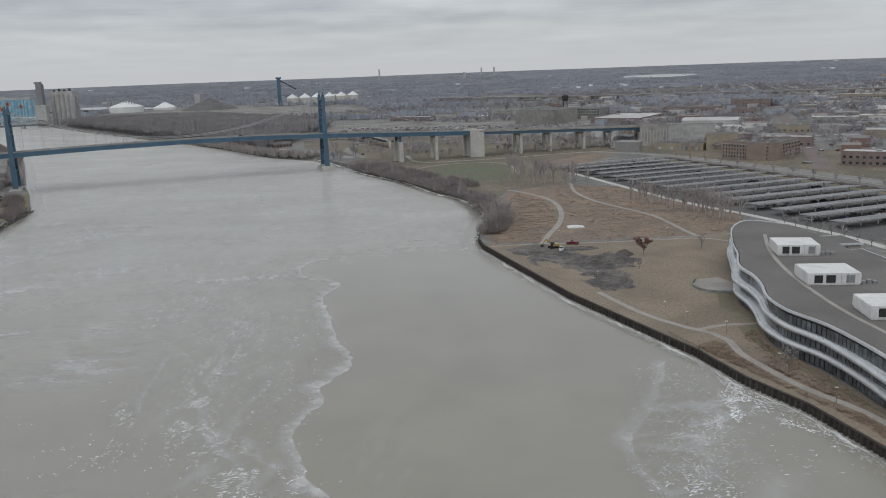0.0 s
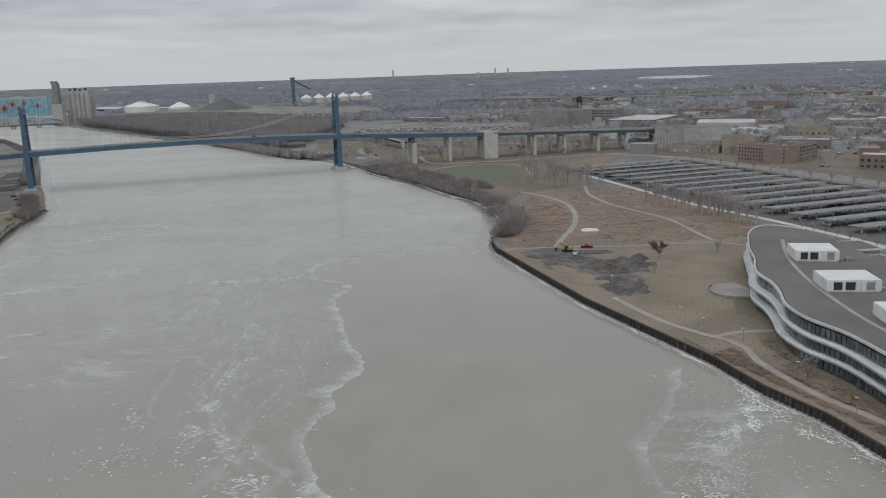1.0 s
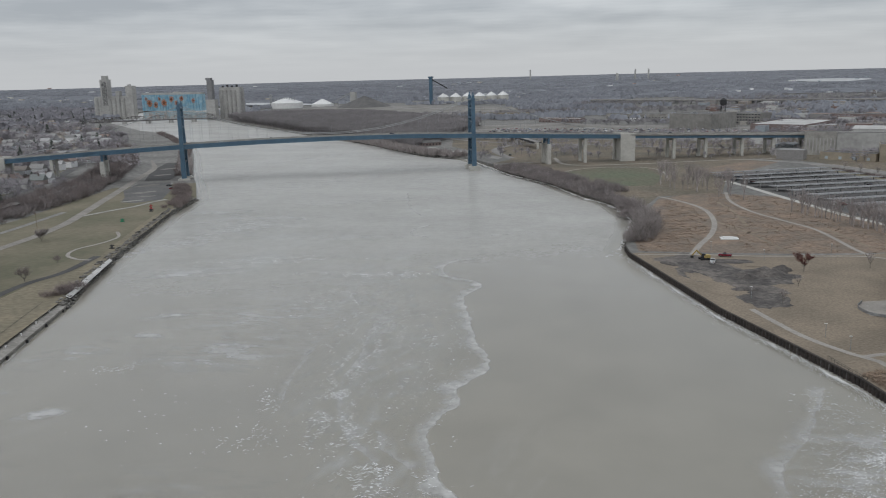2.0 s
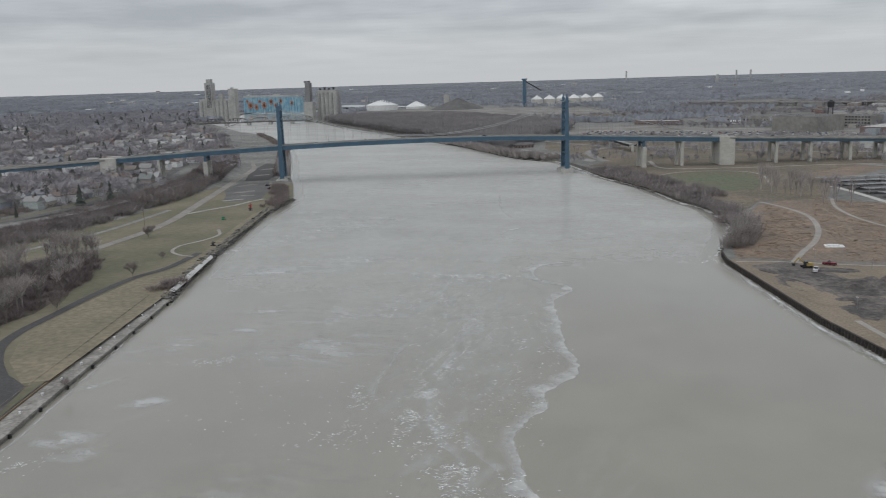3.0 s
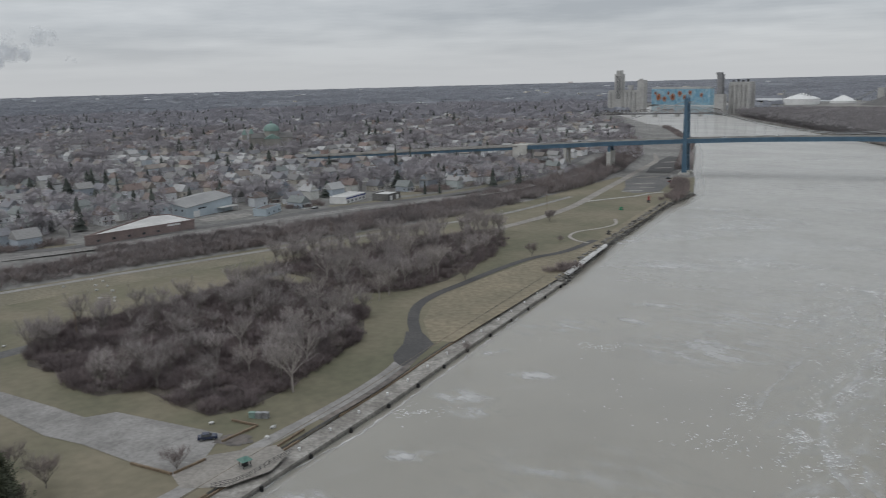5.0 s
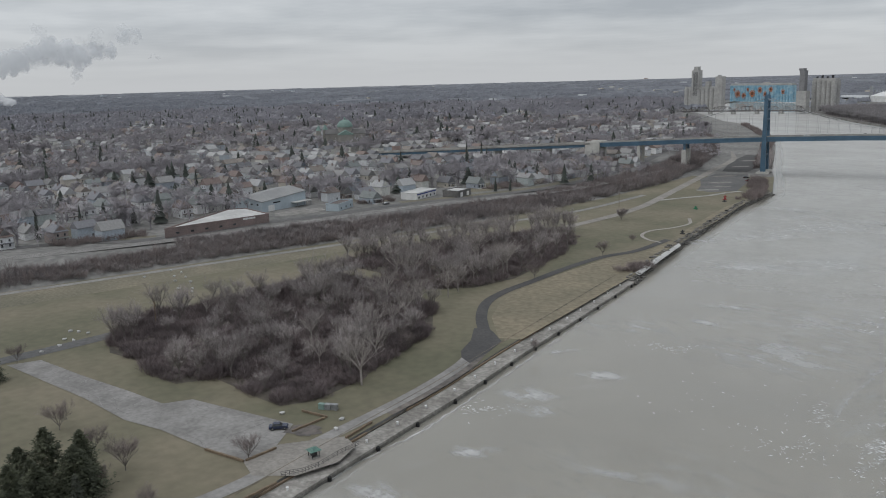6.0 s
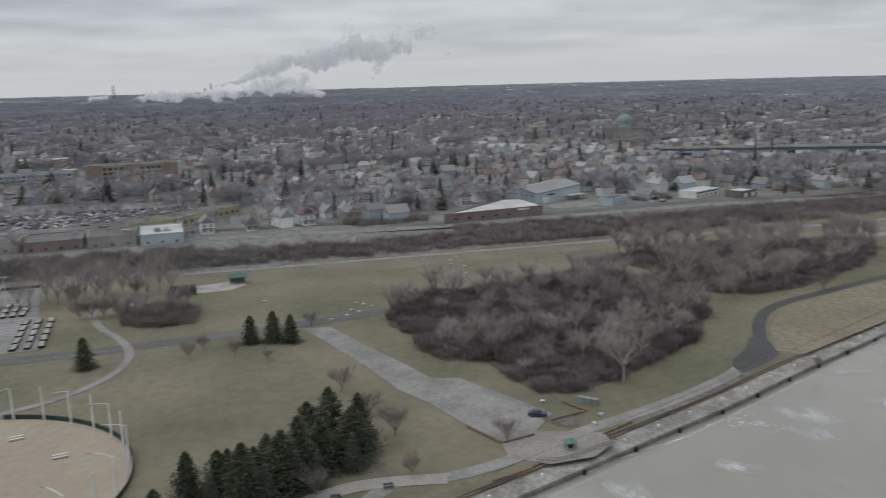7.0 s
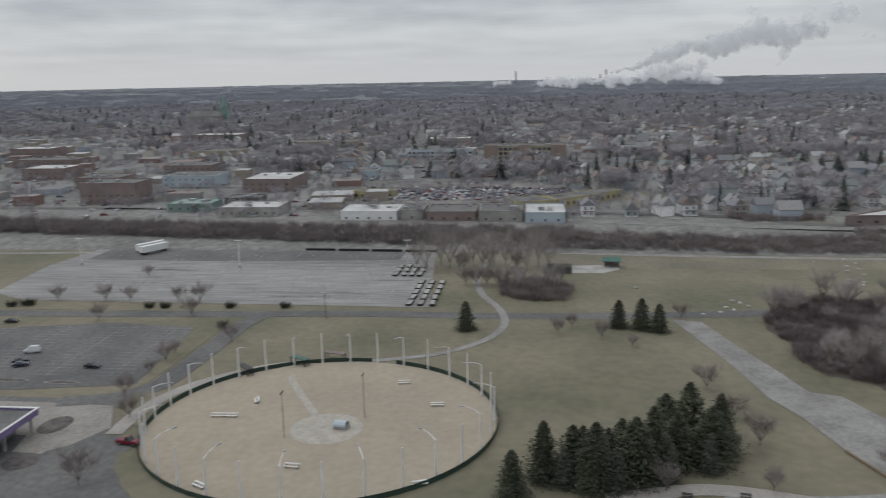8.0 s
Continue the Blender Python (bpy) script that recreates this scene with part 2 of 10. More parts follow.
M_far_needle = mat("far_evergreens", (0.062, 0.07, 0.06), (0.045, 0.053, 0.046), 0.02, 0.9, fine=0.3, amount=0.3, vary=0.3, island=True)
M_white_paint = mat("road_paint", (0.55, 0.55, 0.53), (0.40, 0.40, 0.39), 0.8, 0.8, fine=3.0, amount=0.2)
M_tyre = mat("tyre_rubber", (0.02, 0.02, 0.02), (0.015, 0.015, 0.015), 1, 0.9)
M_wood = mat("weathered_wood", (0.22, 0.165, 0.11), (0.16, 0.12, 0.085), 0.5, 0.9, fine=3.0, amount=0.2)
M_red = mat("red_paint", (0.30, 0.03, 0.03), (0.24, 0.025, 0.025), 0.5, 0.4)
M_purple = mat("purple_fascia", (0.20, 0.15, 0.30), (0.17, 0.13, 0.26), 0.5, 0.6)
M_house = palette("house_siding", [(0.73, 0.73, 0.73), (0.54, 0.56, 0.58), (0.50, 0.465, 0.41), (0.78, 0.78, 0.78), (0.40, 0.45, 0.50), (0.32, 0.27, 0.25), (0.56, 0.56, 0.53), (0.42, 0.46, 0.45), (0.64, 0.65, 0.66), (0.30, 0.33, 0.37)], island=False)
M_roof = palette("shingle_roof", [(0.19, 0.187, 0.185), (0.21, 0.185, 0.165), (0.15, 0.15, 0.158), (0.27, 0.265, 0.26), (0.185, 0.15, 0.135), (0.19, 0.205, 0.20), (0.36, 0.36, 0.36), (0.20, 0.20, 0.215), (0.20, 0.155, 0.14)], island=False)
M_far_house = palette("far_siding", [(0.76, 0.76, 0.76), (0.60, 0.62, 0.64), (0.52, 0.48, 0.43), (0.80, 0.80, 0.80), (0.38, 0.29, 0.26), (0.62, 0.61, 0.57), (0.72, 0.73, 0.74), (0.44, 0.48, 0.52)])
M_far_roof = palette("far_shingles", [(0.20, 0.197, 0.195), (0.23, 0.205, 0.185), (0.17, 0.17, 0.178), (0.28, 0.275, 0.27), (0.22, 0.17, 0.15), (0.38, 0.378, 0.375)])
M_shed = palette("shed_walls", [(0.36, 0.35, 0.34), (0.22, 0.15, 0.13), (0.30, 0.33, 0.36), (0.42, 0.40, 0.37), (0.25, 0.24, 0.235), (0.50, 0.50, 0.49), (0.28, 0.24, 0.20)])
M_far_car = palette("far_car_paint", [(0.45, 0.46, 0.47), (0.60, 0.60, 0.60), (0.05, 0.05, 0.055), (0.18, 0.04, 0.04), (0.10, 0.11, 0.13), (0.07, 0.09, 0.15), (0.28, 0.29, 0.30)], 0.4)


def water_material():
    """Silty river water under drifting skim ice: brown and glossy, with soft pale films."""
    m = mat("river_water", (0.282, 0.264, 0.222), (0.256, 0.242, 0.207), 0.006, 0.17, fine=0.04, amount=0.06)
    n, l = m.node_tree.nodes, m.node_tree.links
    b = n["Principled BSDF"]
    b.inputs["IOR"].default_value = 1.42
    geo = [q for q in n if q.bl_idname == "ShaderNodeNewGeometry"][0]
    hsv = [q for q in n if q.bl_idname == "ShaderNodeHueSaturation"][0]
    rip = n.new("ShaderNodeTexNoise")
    rip.inputs["Scale"].default_value, rip.inputs["Detail"].default_value = 0.5, 5
    l.new(geo.outputs["Position"], rip.inputs["Vector"])
    bp = n.new("ShaderNodeBump")
    bp.inputs["Distance"].default_value, bp.inputs["Strength"].default_value = 0.026, 1.0
    l.new(rip.outputs[0], bp.inputs["Height"])
    l.new(bp.outputs[0], b.inputs["Normal"])
    # films of frazil ice that drift with the current
    mp = n.new("ShaderNodeMapping")
    mp.inputs["Rotation"].default_value = (0, 0, radians(-20))
    mp.inputs["Scale"].default_value = (1.0, 0.45, 1)
    l.new(geo.outputs["Position"], mp.inputs["Vector"])
    film = n.new("ShaderNodeTexNoise")
    film.inputs["Scale"].default_value, film.inputs["Detail"].default_value, film.inputs["Roughness"].default_value = 0.016, 7, 0.58
    film.inputs["Distortion"].default_value = 0.6
    l.new(mp.outputs[0], film.inputs["Vector"])
    mr = n.new("ShaderNodeMapRange")
    mr.interpolation_type = "SMOOTHSTEP"
    mr.inputs[1].default_value, mr.inputs[2].default_value = 0.54, 0.72
    mr.inputs[4].default_value = 0.55
    l.new(film.outputs[0], mr.inputs[0])
    mix = n.new("ShaderNodeMix")
    mix.data_type = "RGBA"
    l.new(mr.outputs[0], mix.inputs[0])
    l.new(hsv.outputs[0], mix.inputs[6])
    mix.inputs[7].default_value = (0.44, 0.445, 0.44, 1)
    l.new(mix.outputs[2], b.inputs["Base Color"])
    return m


M_water = water_material()
# ---- mesh tools ----


class Geo:
    """Collects vertices and faces for one mesh."""

    def __init__(self):
        self.v, self.f = [], []

    def add(self, vs, fs):
        k = len(self.v)
        self.v += [tuple(p) for p in vs]
        self.f += [tuple(i + k for i in q) for q in fs]
        return self

    def box(self, x0, x1, y0, y1, z0, z1):
        return self.add([(x, y, z) for z in (z0, z1) for y in (y0, y1) for x in (x0, x1)],
                        [(0, 2, 3, 1), (4, 5, 7, 6), (0, 1, 5, 4), (2, 6, 7, 3), (0, 4, 6, 2), (1, 3, 7, 5)])

    def beam(self, a, b, w, h):
        """A square bar from a to b, w wide and h high."""
        a, b = Vector(a), Vector(b)
        d = (b - a).normalized()
        side = d.cross(Vector((0, 0, 1)))
        side = side.normalized() if side.length > 1e-4 else Vector((1, 0, 0))
        up = side.cross(d)
        s, u = side * (w / 2), up * (h / 2)
        vs = [p + i * s + j * u for p in (a, b) for i, j in ((-1, -1), (1, -1), (1, 1), (-1, 1))]
        return self.add(vs, [(3, 2, 1, 0), (4, 5, 6, 7), (0, 1, 5, 4), (1, 2, 6, 5), (2, 3, 7, 6), (3, 0, 4, 7)])

    def tube(self, a, b, r0, r1, n=6, caps=True):
        a, b = Vector(a), Vector(b)
        d = (b - a).normalized()
        s = d.cross(Vector((0, 0, 1)))
        s = s.normalized() if s.length > 1e-4 else Vector((1, 0, 0))
        u = s.cross(d)
        ring = [s * math.cos(6.28318 * i / n) + u * math.sin(6.28318 * i / n) for i in range(n)]
        fs = [(i, (i + 1) % n, n + (i + 1) % n, n + i) for i in range(n)]
        if caps:
            fs += [tuple(range(n - 1, -1, -1)), tuple(range(n, 2 * n))]
        return self.add([a + q * r0 for q in ring] + [b + q * r1 for q in ring], fs)

    def prism(self, outline, z0, z1):
        """An upright prism on an outline that runs counter-clockwise."""
        n = len(outline)
        tri = [tuple(t) for t in tessellate(outline)]
        self.add([(x, y, z0) for x, y in outline] + [(x, y, z1) for x, y in outline],
                 [(i, (i + 1) % n, n + (i + 1) % n, n + i) for i in range(n)] + [(a + n, b + n, c + n) for a, b, c in tri])
        return self

    def sheet(self, outline, z):
        return self.add([(x, y, z) for x, y in outline], [tuple(t) for t in tessellate(outline)])

    def gable(self, x0, x1, y0, y1, z0, rise, over=0.4, hip=0.0):
        """A roof of two slopes with its ridge along x; hip draws the ridge's ends in."""
        a, b, c, d = x0 - over, x1 + over, y0 - over, y1 + over
        m, t = (y0 + y1) / 2, 0.25
        vs = [(a, c, z0), (b, c, z0), (b, d, z0), (a, d, z0), (a, c, z0 + t), (b, c, z0 + t), (b, d, z0 + t), (a, d, z0 + t), (a + hip, m, z0 + rise), (b - hip, m, z0 + rise)]
        return self.add(vs, [(3, 2, 1, 0), (0, 1, 5, 4), (1, 2, 6, 5), (2, 3, 7, 6), (3, 0, 4, 7), (4, 5, 9, 8), (6, 7, 8, 9), (7, 4, 8), (5, 6, 9)])

    def mesh(self, name, material, smooth=False):
        me = bpy.data.meshes.new(name)
        me.from_pydata(self.v, [], self.f)
        me.materials.append(material)
        if smooth:
            me.polygons.foreach_set("use_smooth", [True] * len(me.polygons))
        me.update()
        return me

    def ob(self, name, material, parent=None, label="", smooth=False):
        o = new(name, self.mesh(name, material, smooth))
        if parent:
            o.parent = parent
        return tagged(o, label)


def tessellate(outline):
    from mathutils.geometry import tessellate_polygon
    tris = tessellate_polygon([[Vector((x, y, 0)) for x, y in outline]])
    out = []
    for a, b, c in tris:
        (ax, ay), (bx, by), (cx, cy) = outline[a], outline[b], outline[c]
        out.append((a, b, c) if (bx - ax) * (cy - ay) - (by - ay) * (cx - ax) > 0 else (a, c, b))
    return out


def thing(name, m, label, category, group=""):
    e = new(name)
    e.empty_display_size = 0.5
    e.matrix_world = m
    return tagged(e, label, category, group)


def ground_z(x, y):
    """The height of the land: the river flats, and the bluff of the west bank behind the railway bank."""
    r = math.hypot(x, y)
    z = 3.5
    if x < 0 and y < 1.62 * -x + 60:
        k = bluff_x(y)
        z = 3.5 + 5.0 * min(1, max(0, (k - x) / 40))
    return z + FAR_RISE * max(0, (r - 2500) / 2450) ** 1.15 if r > 2500 else z


def bluff_x(y):
    """The foot of the railway bank, as x over y."""
    return float(np.interp(y, [-900, -250, 40, 220, 310, 420, 560, 690, 1000, 1300, 2600], [-370, -374, -369, -361, -354, -362, -392, -440, -640, -920, -1760]))


FAR_RISE = 49.0


def smooth_line(points, step=6.0):
    """A smooth curve through a few points (Catmull-Rom), with points about every step metres."""
    p = [Vector((*q, 0)) if len(q) == 2 else Vector(q) for q in points]
    p = [2 * p[0] - p[1]] + p + [2 * p[-1] - p[-2]]
    out = []
    for i in range(1, len(p) - 2):
        n = max(1, int((p[i + 1] - p[i]).length / step))
        for k in range(n):
            t = k / n
            out.append(0.5 * (2 * p[i] + (p[i + 1] - p[i - 1]) * t + (2 * p[i - 1] - 5 * p[i] + 4 * p[i + 1] - p[i + 2]) * t * t + (3 * p[i] - p[i - 1] - 3 * p[i + 1] + p[i + 2]) * t ** 3))
    return out + [p[-2]]


def ribbon(name, points, width, z, material, label="", category="", step=6.0, follow=False, thick=0.0):
    """A flat way laid along a smooth line."""
    c = smooth_line(points, step)
    vs, fs = [], []
    for i, q in enumerate(c):
        d = (c[min(i + 1, len(c) - 1)] - c[max(i - 1, 0)]).normalized()
        s = Vector((-d.y, d.x, 0)) * width / 2
        h = (ground_z(q.x, q.y) + z) if follow else z
        vs += [(q.x + s.x, q.y + s.y, h), (q.x - s.x, q.y - s.y, h)]
        if i:
            k = 2 * i
            fs.append((k - 2, k - 1, k + 1, k))
    g = Geo().add(vs, fs)
    o = g.ob(name, material)
    return tagged(o, label, category, kind="structure")


def sheet(name, outline, z, material, label, category="ground"):
    return tagged(Geo().sheet(outline, z).ob(name, material), label, category, kind="structure")


def merged(name, items, material, smooth=False):
    """One mesh out of many placed copies: items are (V, F, list of 4x4). V, F as arrays; all faces triangles."""
    vs, fs, k = [], [], 0
    for V, F, mats in items:
        for m in mats:
            vs.append(V @ m[:3, :3].T + m[:3, 3])
            fs.append(F + k)
            k += len(V)
    V, F = np.concatenate(vs), np.concatenate(fs)
    me = bpy.data.meshes.new(name)
    me.vertices.add(len(V))
    me.vertices.foreach_set("co", V.astype(np.float32).ravel())
    me.loops.add(3 * len(F))
    me.loops.foreach_set("vertex_index", F.astype(np.int32).ravel())
    me.polygons.add(len(F))
    me.polygons.foreach_set("loop_start", np.arange(0, 3 * len(F), 3, dtype=np.int32))
    me.materials.append(material)
    me.update(calc_edges=True)
    me.shade_flat()
    return new(name, me)


def tri_arrays(g):
    """A Geo's vertices and its faces cut into triangles."""
    F = []
    for q in g.f:
        F += [(q[0], q[i], q[i + 1]) for i in range(1, len(q) - 1)]
    return np.array(g.v, dtype=float), np.array(F)


def placed(x, y, z, rz=0.0, s=1.0, sz=None):
    c, n = math.cos(rz), math.sin(rz)
    sz = s if sz is None else sz
    return np.array([[c * s, -n * s, 0, x], [n * s, c * s, 0, y], [0, 0, sz, z], [0, 0, 0, 1]])


def inside(x, y, outline):
    hit, j = False, len(outline) - 1
    for i in range(len(outline)):
        (a, b), (c, d) = outline[i], outline[j]
        if (b > y) != (d > y) and x < (c - a) * (y - b) / (d - b) + a:
            hit = not hit
        j = i
    return hit


# ---- land and water ----
WEST_SHORE = [(-40, -2500), (-70, -700), (-104, -150), (-121, -30), (-132, 28), (-142.6, 60), (-151.2, 86), (-157.5, 105.5), (-165.2, 129.5), (-176.5, 159.5), (-189.6, 196.5), (-210, 261), (-227, 305), (-254, 378), (-282, 454), (-299, 518), (-341, 592), (-372, 640), (-406, 702), (-470, 815), (-542, 936), (-712, 1157), (-799, 1224), (-1087, 1534), (-1190, 1720), (-1330, 2100), (-1450, 2500)]
EAST_SHORE = [(170, -2500), (140, -600), (112, 0), (95, 100), (78.5, 161.6), (71.5, 185), (62.5, 202.4), (55.6, 223.4), (39.8, 256.6), (26.4, 284.7), (10.2, 328.9), (-4.7, 370), (-7, 385), (-3, 430), (-3, 470), (-15, 517), (-35, 551), (-63, 612), (-101, 671), (-122, 716), (-165, 790), (-212, 822), (-307, 954), (-402, 1054), (-542, 1220), (-700, 1395), (-850, 1580), (-940, 1760), (-1080, 2200), (-1160, 2600)]


def build_land():
    g = Geo()
    rim = 2700.0

    def arc(a0, a1, n):
        return [(rim * math.cos(a0 + (a1 - a0) * i / n), rim * math.sin(a0 + (a1 - a0) * i / n)) for i in range(n + 1)]

    # west: river flats up to the railway bank, the bank, the bluff
    ys = [-2500, -900, -600, -250, -100, 40, 130, 220, 310, 420, 560, 690, 800, 1000, 1300, 1700, 2200]
    foot = [(bluff_x(y), y) for y in ys]
    head = [(bluff_x(y) - 40, y) for y in ys]
    west = [p for p in WEST_SHORE if p[1] < 2300]
    g.sheet(west + [(-1400, 2300)] + foot[::-1], 3.5)
    n = len(foot)
    g.add([(x, y, 3.5) for x, y in foot] + [(x, y, 8.5) for x, y in head], [(i, i + 1, n + i + 1, n + i) for i in range(n - 1)])
    a0, a1 = math.atan2(2200, head[-1][0]), math.atan2(-2500, head[0][0]) + 6.28318
    g.sheet(head + arc(a0, a1, 40), 8.5)
    # east bank
    e0, e1 = math.atan2(-2500, 170), math.atan2(2600, -1160)
    g.sheet(EAST_SHORE[::-1] + arc(e0, e1, 60), 3.5)
    # the sides of the banks
    for line in (west, EAST_SHORE):
        n = len(line)
        g.add([(x, y, 3.5) for x, y in line] + [(x, y, -3) for x, y in line], [(i, n + i, n + i + 1, i + 1) for i in range(n - 1)])
    # the far country, rising a little towards the horizon
    rings = [2550, 2800, 3100, 3400, 3700, 4000, 4300, 4600, 4850, 4960]
    m = 180
    vs = []
    for r in rings:
        h = 4.0 + FAR_RISE * max(0, (r - 2500) / 2450) ** 1.15
        for i in range(m):
            a = 6.28318 * i / m
            w = 1.6 * noise.noise(Vector((6 * math.cos(a), 6 * math.sin(a), r / 900))) * (r > 2600)
            vs.append((r * math.cos(a), r * math.sin(a), h + w))
    far = Geo().add(vs, [(j * m + i, j * m + (i + 1) % m, (j + 1) * m + (i + 1) % m, (j + 1) * m + i) for j in range(len(rings) - 1) for i in range(m)])
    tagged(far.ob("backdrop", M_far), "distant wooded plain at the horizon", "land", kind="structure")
    tagged(g.ob("ground", M_ground), "winter ground of both river banks", "ground", kind="structure")
    tagged(Geo().sheet([(400, -2600), (400, 2650), (-1700, 2650), (-1700, -2600)], 1.4).ob("water", M_water), "silty grey-brown river with drifting ice films", "water", kind="structure")


build_land()
# ---- the suspension bridge ----
B_YAW = math.atan2(0.387, 0.922)
B_AT = Matrix.Translation((-363, 615, 0)) @ Matrix.Rotation(B_YAW, 4, "Z")  # x along the deck from the west tower, y across


def deck_z(s):
    """Top of the roadway along the bridge."""
    return float(np.interp(s, [-420, -330, -260, -220, -180, -140, -100, -60, 0, 60, 120, 180, 239, 310, 375, 450, 540, 620], [10, 14.9, 18.9, 21.1, 23.2, 25.2, 27.2, 29.2, 31.6, 33.2, 33.9, 33.6, 31.9, 28.8, 26.2, 23.8, 20.6, 17.5]))


M_cable = mat("cable_paint", (0.36, 0.37, 0.37), (0.29, 0.30, 0.30), 0.2, 0.7, fine=1.0, amount=0.1)


def build_bridge():
    br = thing("suspension_bridge", B_AT, "blue steel suspension bridge with concrete approach piers over the river", "bridge")
    span, half, top = 239.0, 8.6, 67.5
    for s0 in (0.0, span):
        tower = new("tower")
        tower.parent = br
        tower.location = (s0, 0, 0)
        tagged(tower, "blue riveted steel tower with two braced legs")
        for side in (-1, 1):
            leg = Geo()
            y = side * half
            n = 8
            vs = []
            for k in range(n + 1):
                z = 5 + (top - 7 - 5) * k / n
                w = 1.95 - 0.75 * k / n
                yy = y - side * 1.2 * k / n
                vs += [(-w, yy - 1.1, z), (w, yy - 1.1, z), (w, yy + 1.1, z), (-w, yy + 1.1, z)]
            leg.add(vs, [(4 * k + i, 4 * k + (i + 1) % 4, 4 * k + 4 + (i + 1) % 4, 4 * k + 4 + i) for k in range(n) for i in range(4)] + [(4 * n, 4 * n + 1, 4 * n + 2, 4 * n + 3)])
            for k in range(14):
                z = 8 + 3.6 * k
                w = 2.01 - 0.75 * (z - 5) / 55
                yy = y - side * 1.2 * (z - 5) / 55
                leg.box(-w, w, yy - 1.18, yy + 1.18, z, z + 0.35)
            leg.ob("leg", M_blue, tower)
            cap = Geo()
            yy = y - side * 1.2
            cap.box(-1.6, 1.6, yy - 1.5, yy + 1.5, top - 7, top - 5.6).box(-1.1, 1.1, yy - 1.0, yy + 1.0, top - 5.6, top - 3.2)
            cap.tube((0, yy, top - 3.2), (0, yy, top - 0.6), 0.8, 0.25, 8).tube((0, yy, top - 0.6), (0, yy, top), 0.12, 0.1, 5)
            cap.ob("saddle_cap", M_blue, tower)
            foot = Geo()
            foot.box(-4.6, 4.6, y - 3.4, y + 3.4, 0.8, 4.4).box(-3.9, 3.9, y - 2.5, y + 2.5, 4.4, 5.05)
            foot.ob("pedestal", M_pier, tower, "pale concrete pedestal")
        for z0, z1 in ((7, 18), (18, 28), (36.5, 45.5), (45.5, 53.5), (53.5, 60.5)):
            cross = Geo()
            i0, i1 = 1.2 * (z0 - 5) / 55, 1.2 * (z1 - 5) / 55
            cross.beam((0, -half + i0, z0), (0, half - i1, z1), 1.1, 0.9).beam((0, half - i0, z0), (0, -half + i1, z1), 1.1, 0.9)
            cross.box(-1.5, 1.5, -half + i1, half - i1, z1 - 0.6, z1 + 0.6)
            cross.ob("cross_brace", M_blue, tower)
        pier = Geo()
        ring = [(6.5 * math.cos(a) * (1.0 if abs(math.sin(a)) < 0.9 else 1.0), (half + 8.0) * math.sin(a)) for a in [6.28318 * i / 20 for i in range(20)]]
        pier.prism(ring, -3, 0.95)
        pier.ob("pier", M_concrete, tower, "low pointed concrete river pier with a timber fender")

    # deck: roadway slab, stiffening trusses, railings
    def strip(name, s0, s1, y0, y1, lo, hi, material, step=10.0, label=""):
        n = max(1, int((s1 - s0) / step))
        vs, fs = [], []
        for i in range(n + 1):
            s = s0 + (s1 - s0) * i / n
            z = deck_z(s)
            vs += [(s, y0, z + lo), (s, y1, z + lo), (s, y1, z + hi), (s, y0, z + hi)]
            if i:
                k = 4 * i
                fs += [(k - 4 + j, k - 4 + (j + 1) % 4, k + (j + 1) % 4, k + j) for j in range(4)]
        fs += [(3, 2, 1, 0), (4 * n, 4 * n + 1, 4 * n + 2, 4 * n + 3)]
        return Geo().add(vs, fs).ob(name, material, br, label)

    for s0, s1, e in ((-420, -142, 10.2), (-142, 378, 7.6), (378, 620, 10.2)):
        strip("roadway", s0, s1, -e, e, -0.6, 0.0, M_asphalt_old, label="grey worn concrete roadway")
    for side in (-1, 1):
        for s0, s1, e in ((-420, -142, 10.35), (-142, 378, 7.75), (378, 620, 10.35)):
            strip("parapet", s0, s1, side * e - 0.2, side * e + 0.2, -0.3, 0.8, M_concrete, label="pale concrete parapet")
        strip("kerb_stripe", -132, 372, side * 5.6 - 0.1, side * 5.6 + 0.1, 0.02, 0.10, M_white_paint, label="worn white edge line")
    strip("centre_barrier", -420, 620, -0.3, 0.3, 0.0, 0.8, M_concrete)
    for side in (-1, 1):
        y = side * 8.2
        for s0, s1, depth in ((-138, -1.2, 2.5), (1.2, span - 1.2, 2.5), (span + 1.2, 374, 2.5)):
            t = Geo()
            n = int((s1 - s0) / 7.5)
            for i in range(n):
                a, b = s0 + (s1 - s0) * i / n, s0 + (s1 - s0) * (i + 1) / n
                za, zb = deck_z(a), deck_z(b)
                t.beam((a, y, za - 0.1), (b, y, zb - 0.1), 0.7, 0.9).beam((a, y, za - 0.1 - depth), (b, y, zb - 0.1 - depth), 0.7, 1.0)
                t.beam((a, y, za - 0.1), (a, y, za - 0.1 - depth), 0.5, 0.5)
                if i % 2:
                    t.beam((a, y, za - 0.1), (b, y, zb - 0.1 - depth), 0.5, 0.5)
                else:
                    t.beam((a, y, za - 0.1 - depth), (b, y, zb - 0.1), 0.5, 0.5)
            t.ob("stiffening_truss", M_blue, br)
            strip("web_plate", s0, s1, y - 0.15, y + 0.15, -2.4, -0.3, M_blue)
    strip("floor_beams", -138, 374, -7.4, 7.4, -2.2, -0.62, M_dark_steel)
    # approach girders
    for s0, s1 in ((-420, -142), (378, 620)):
        for y in (-9.4, -3.2, 3.2, 9.4):
            strip("girder", s0, s1, y - 0.25, y + 0.25, -2.8, -0.62, M_blue)
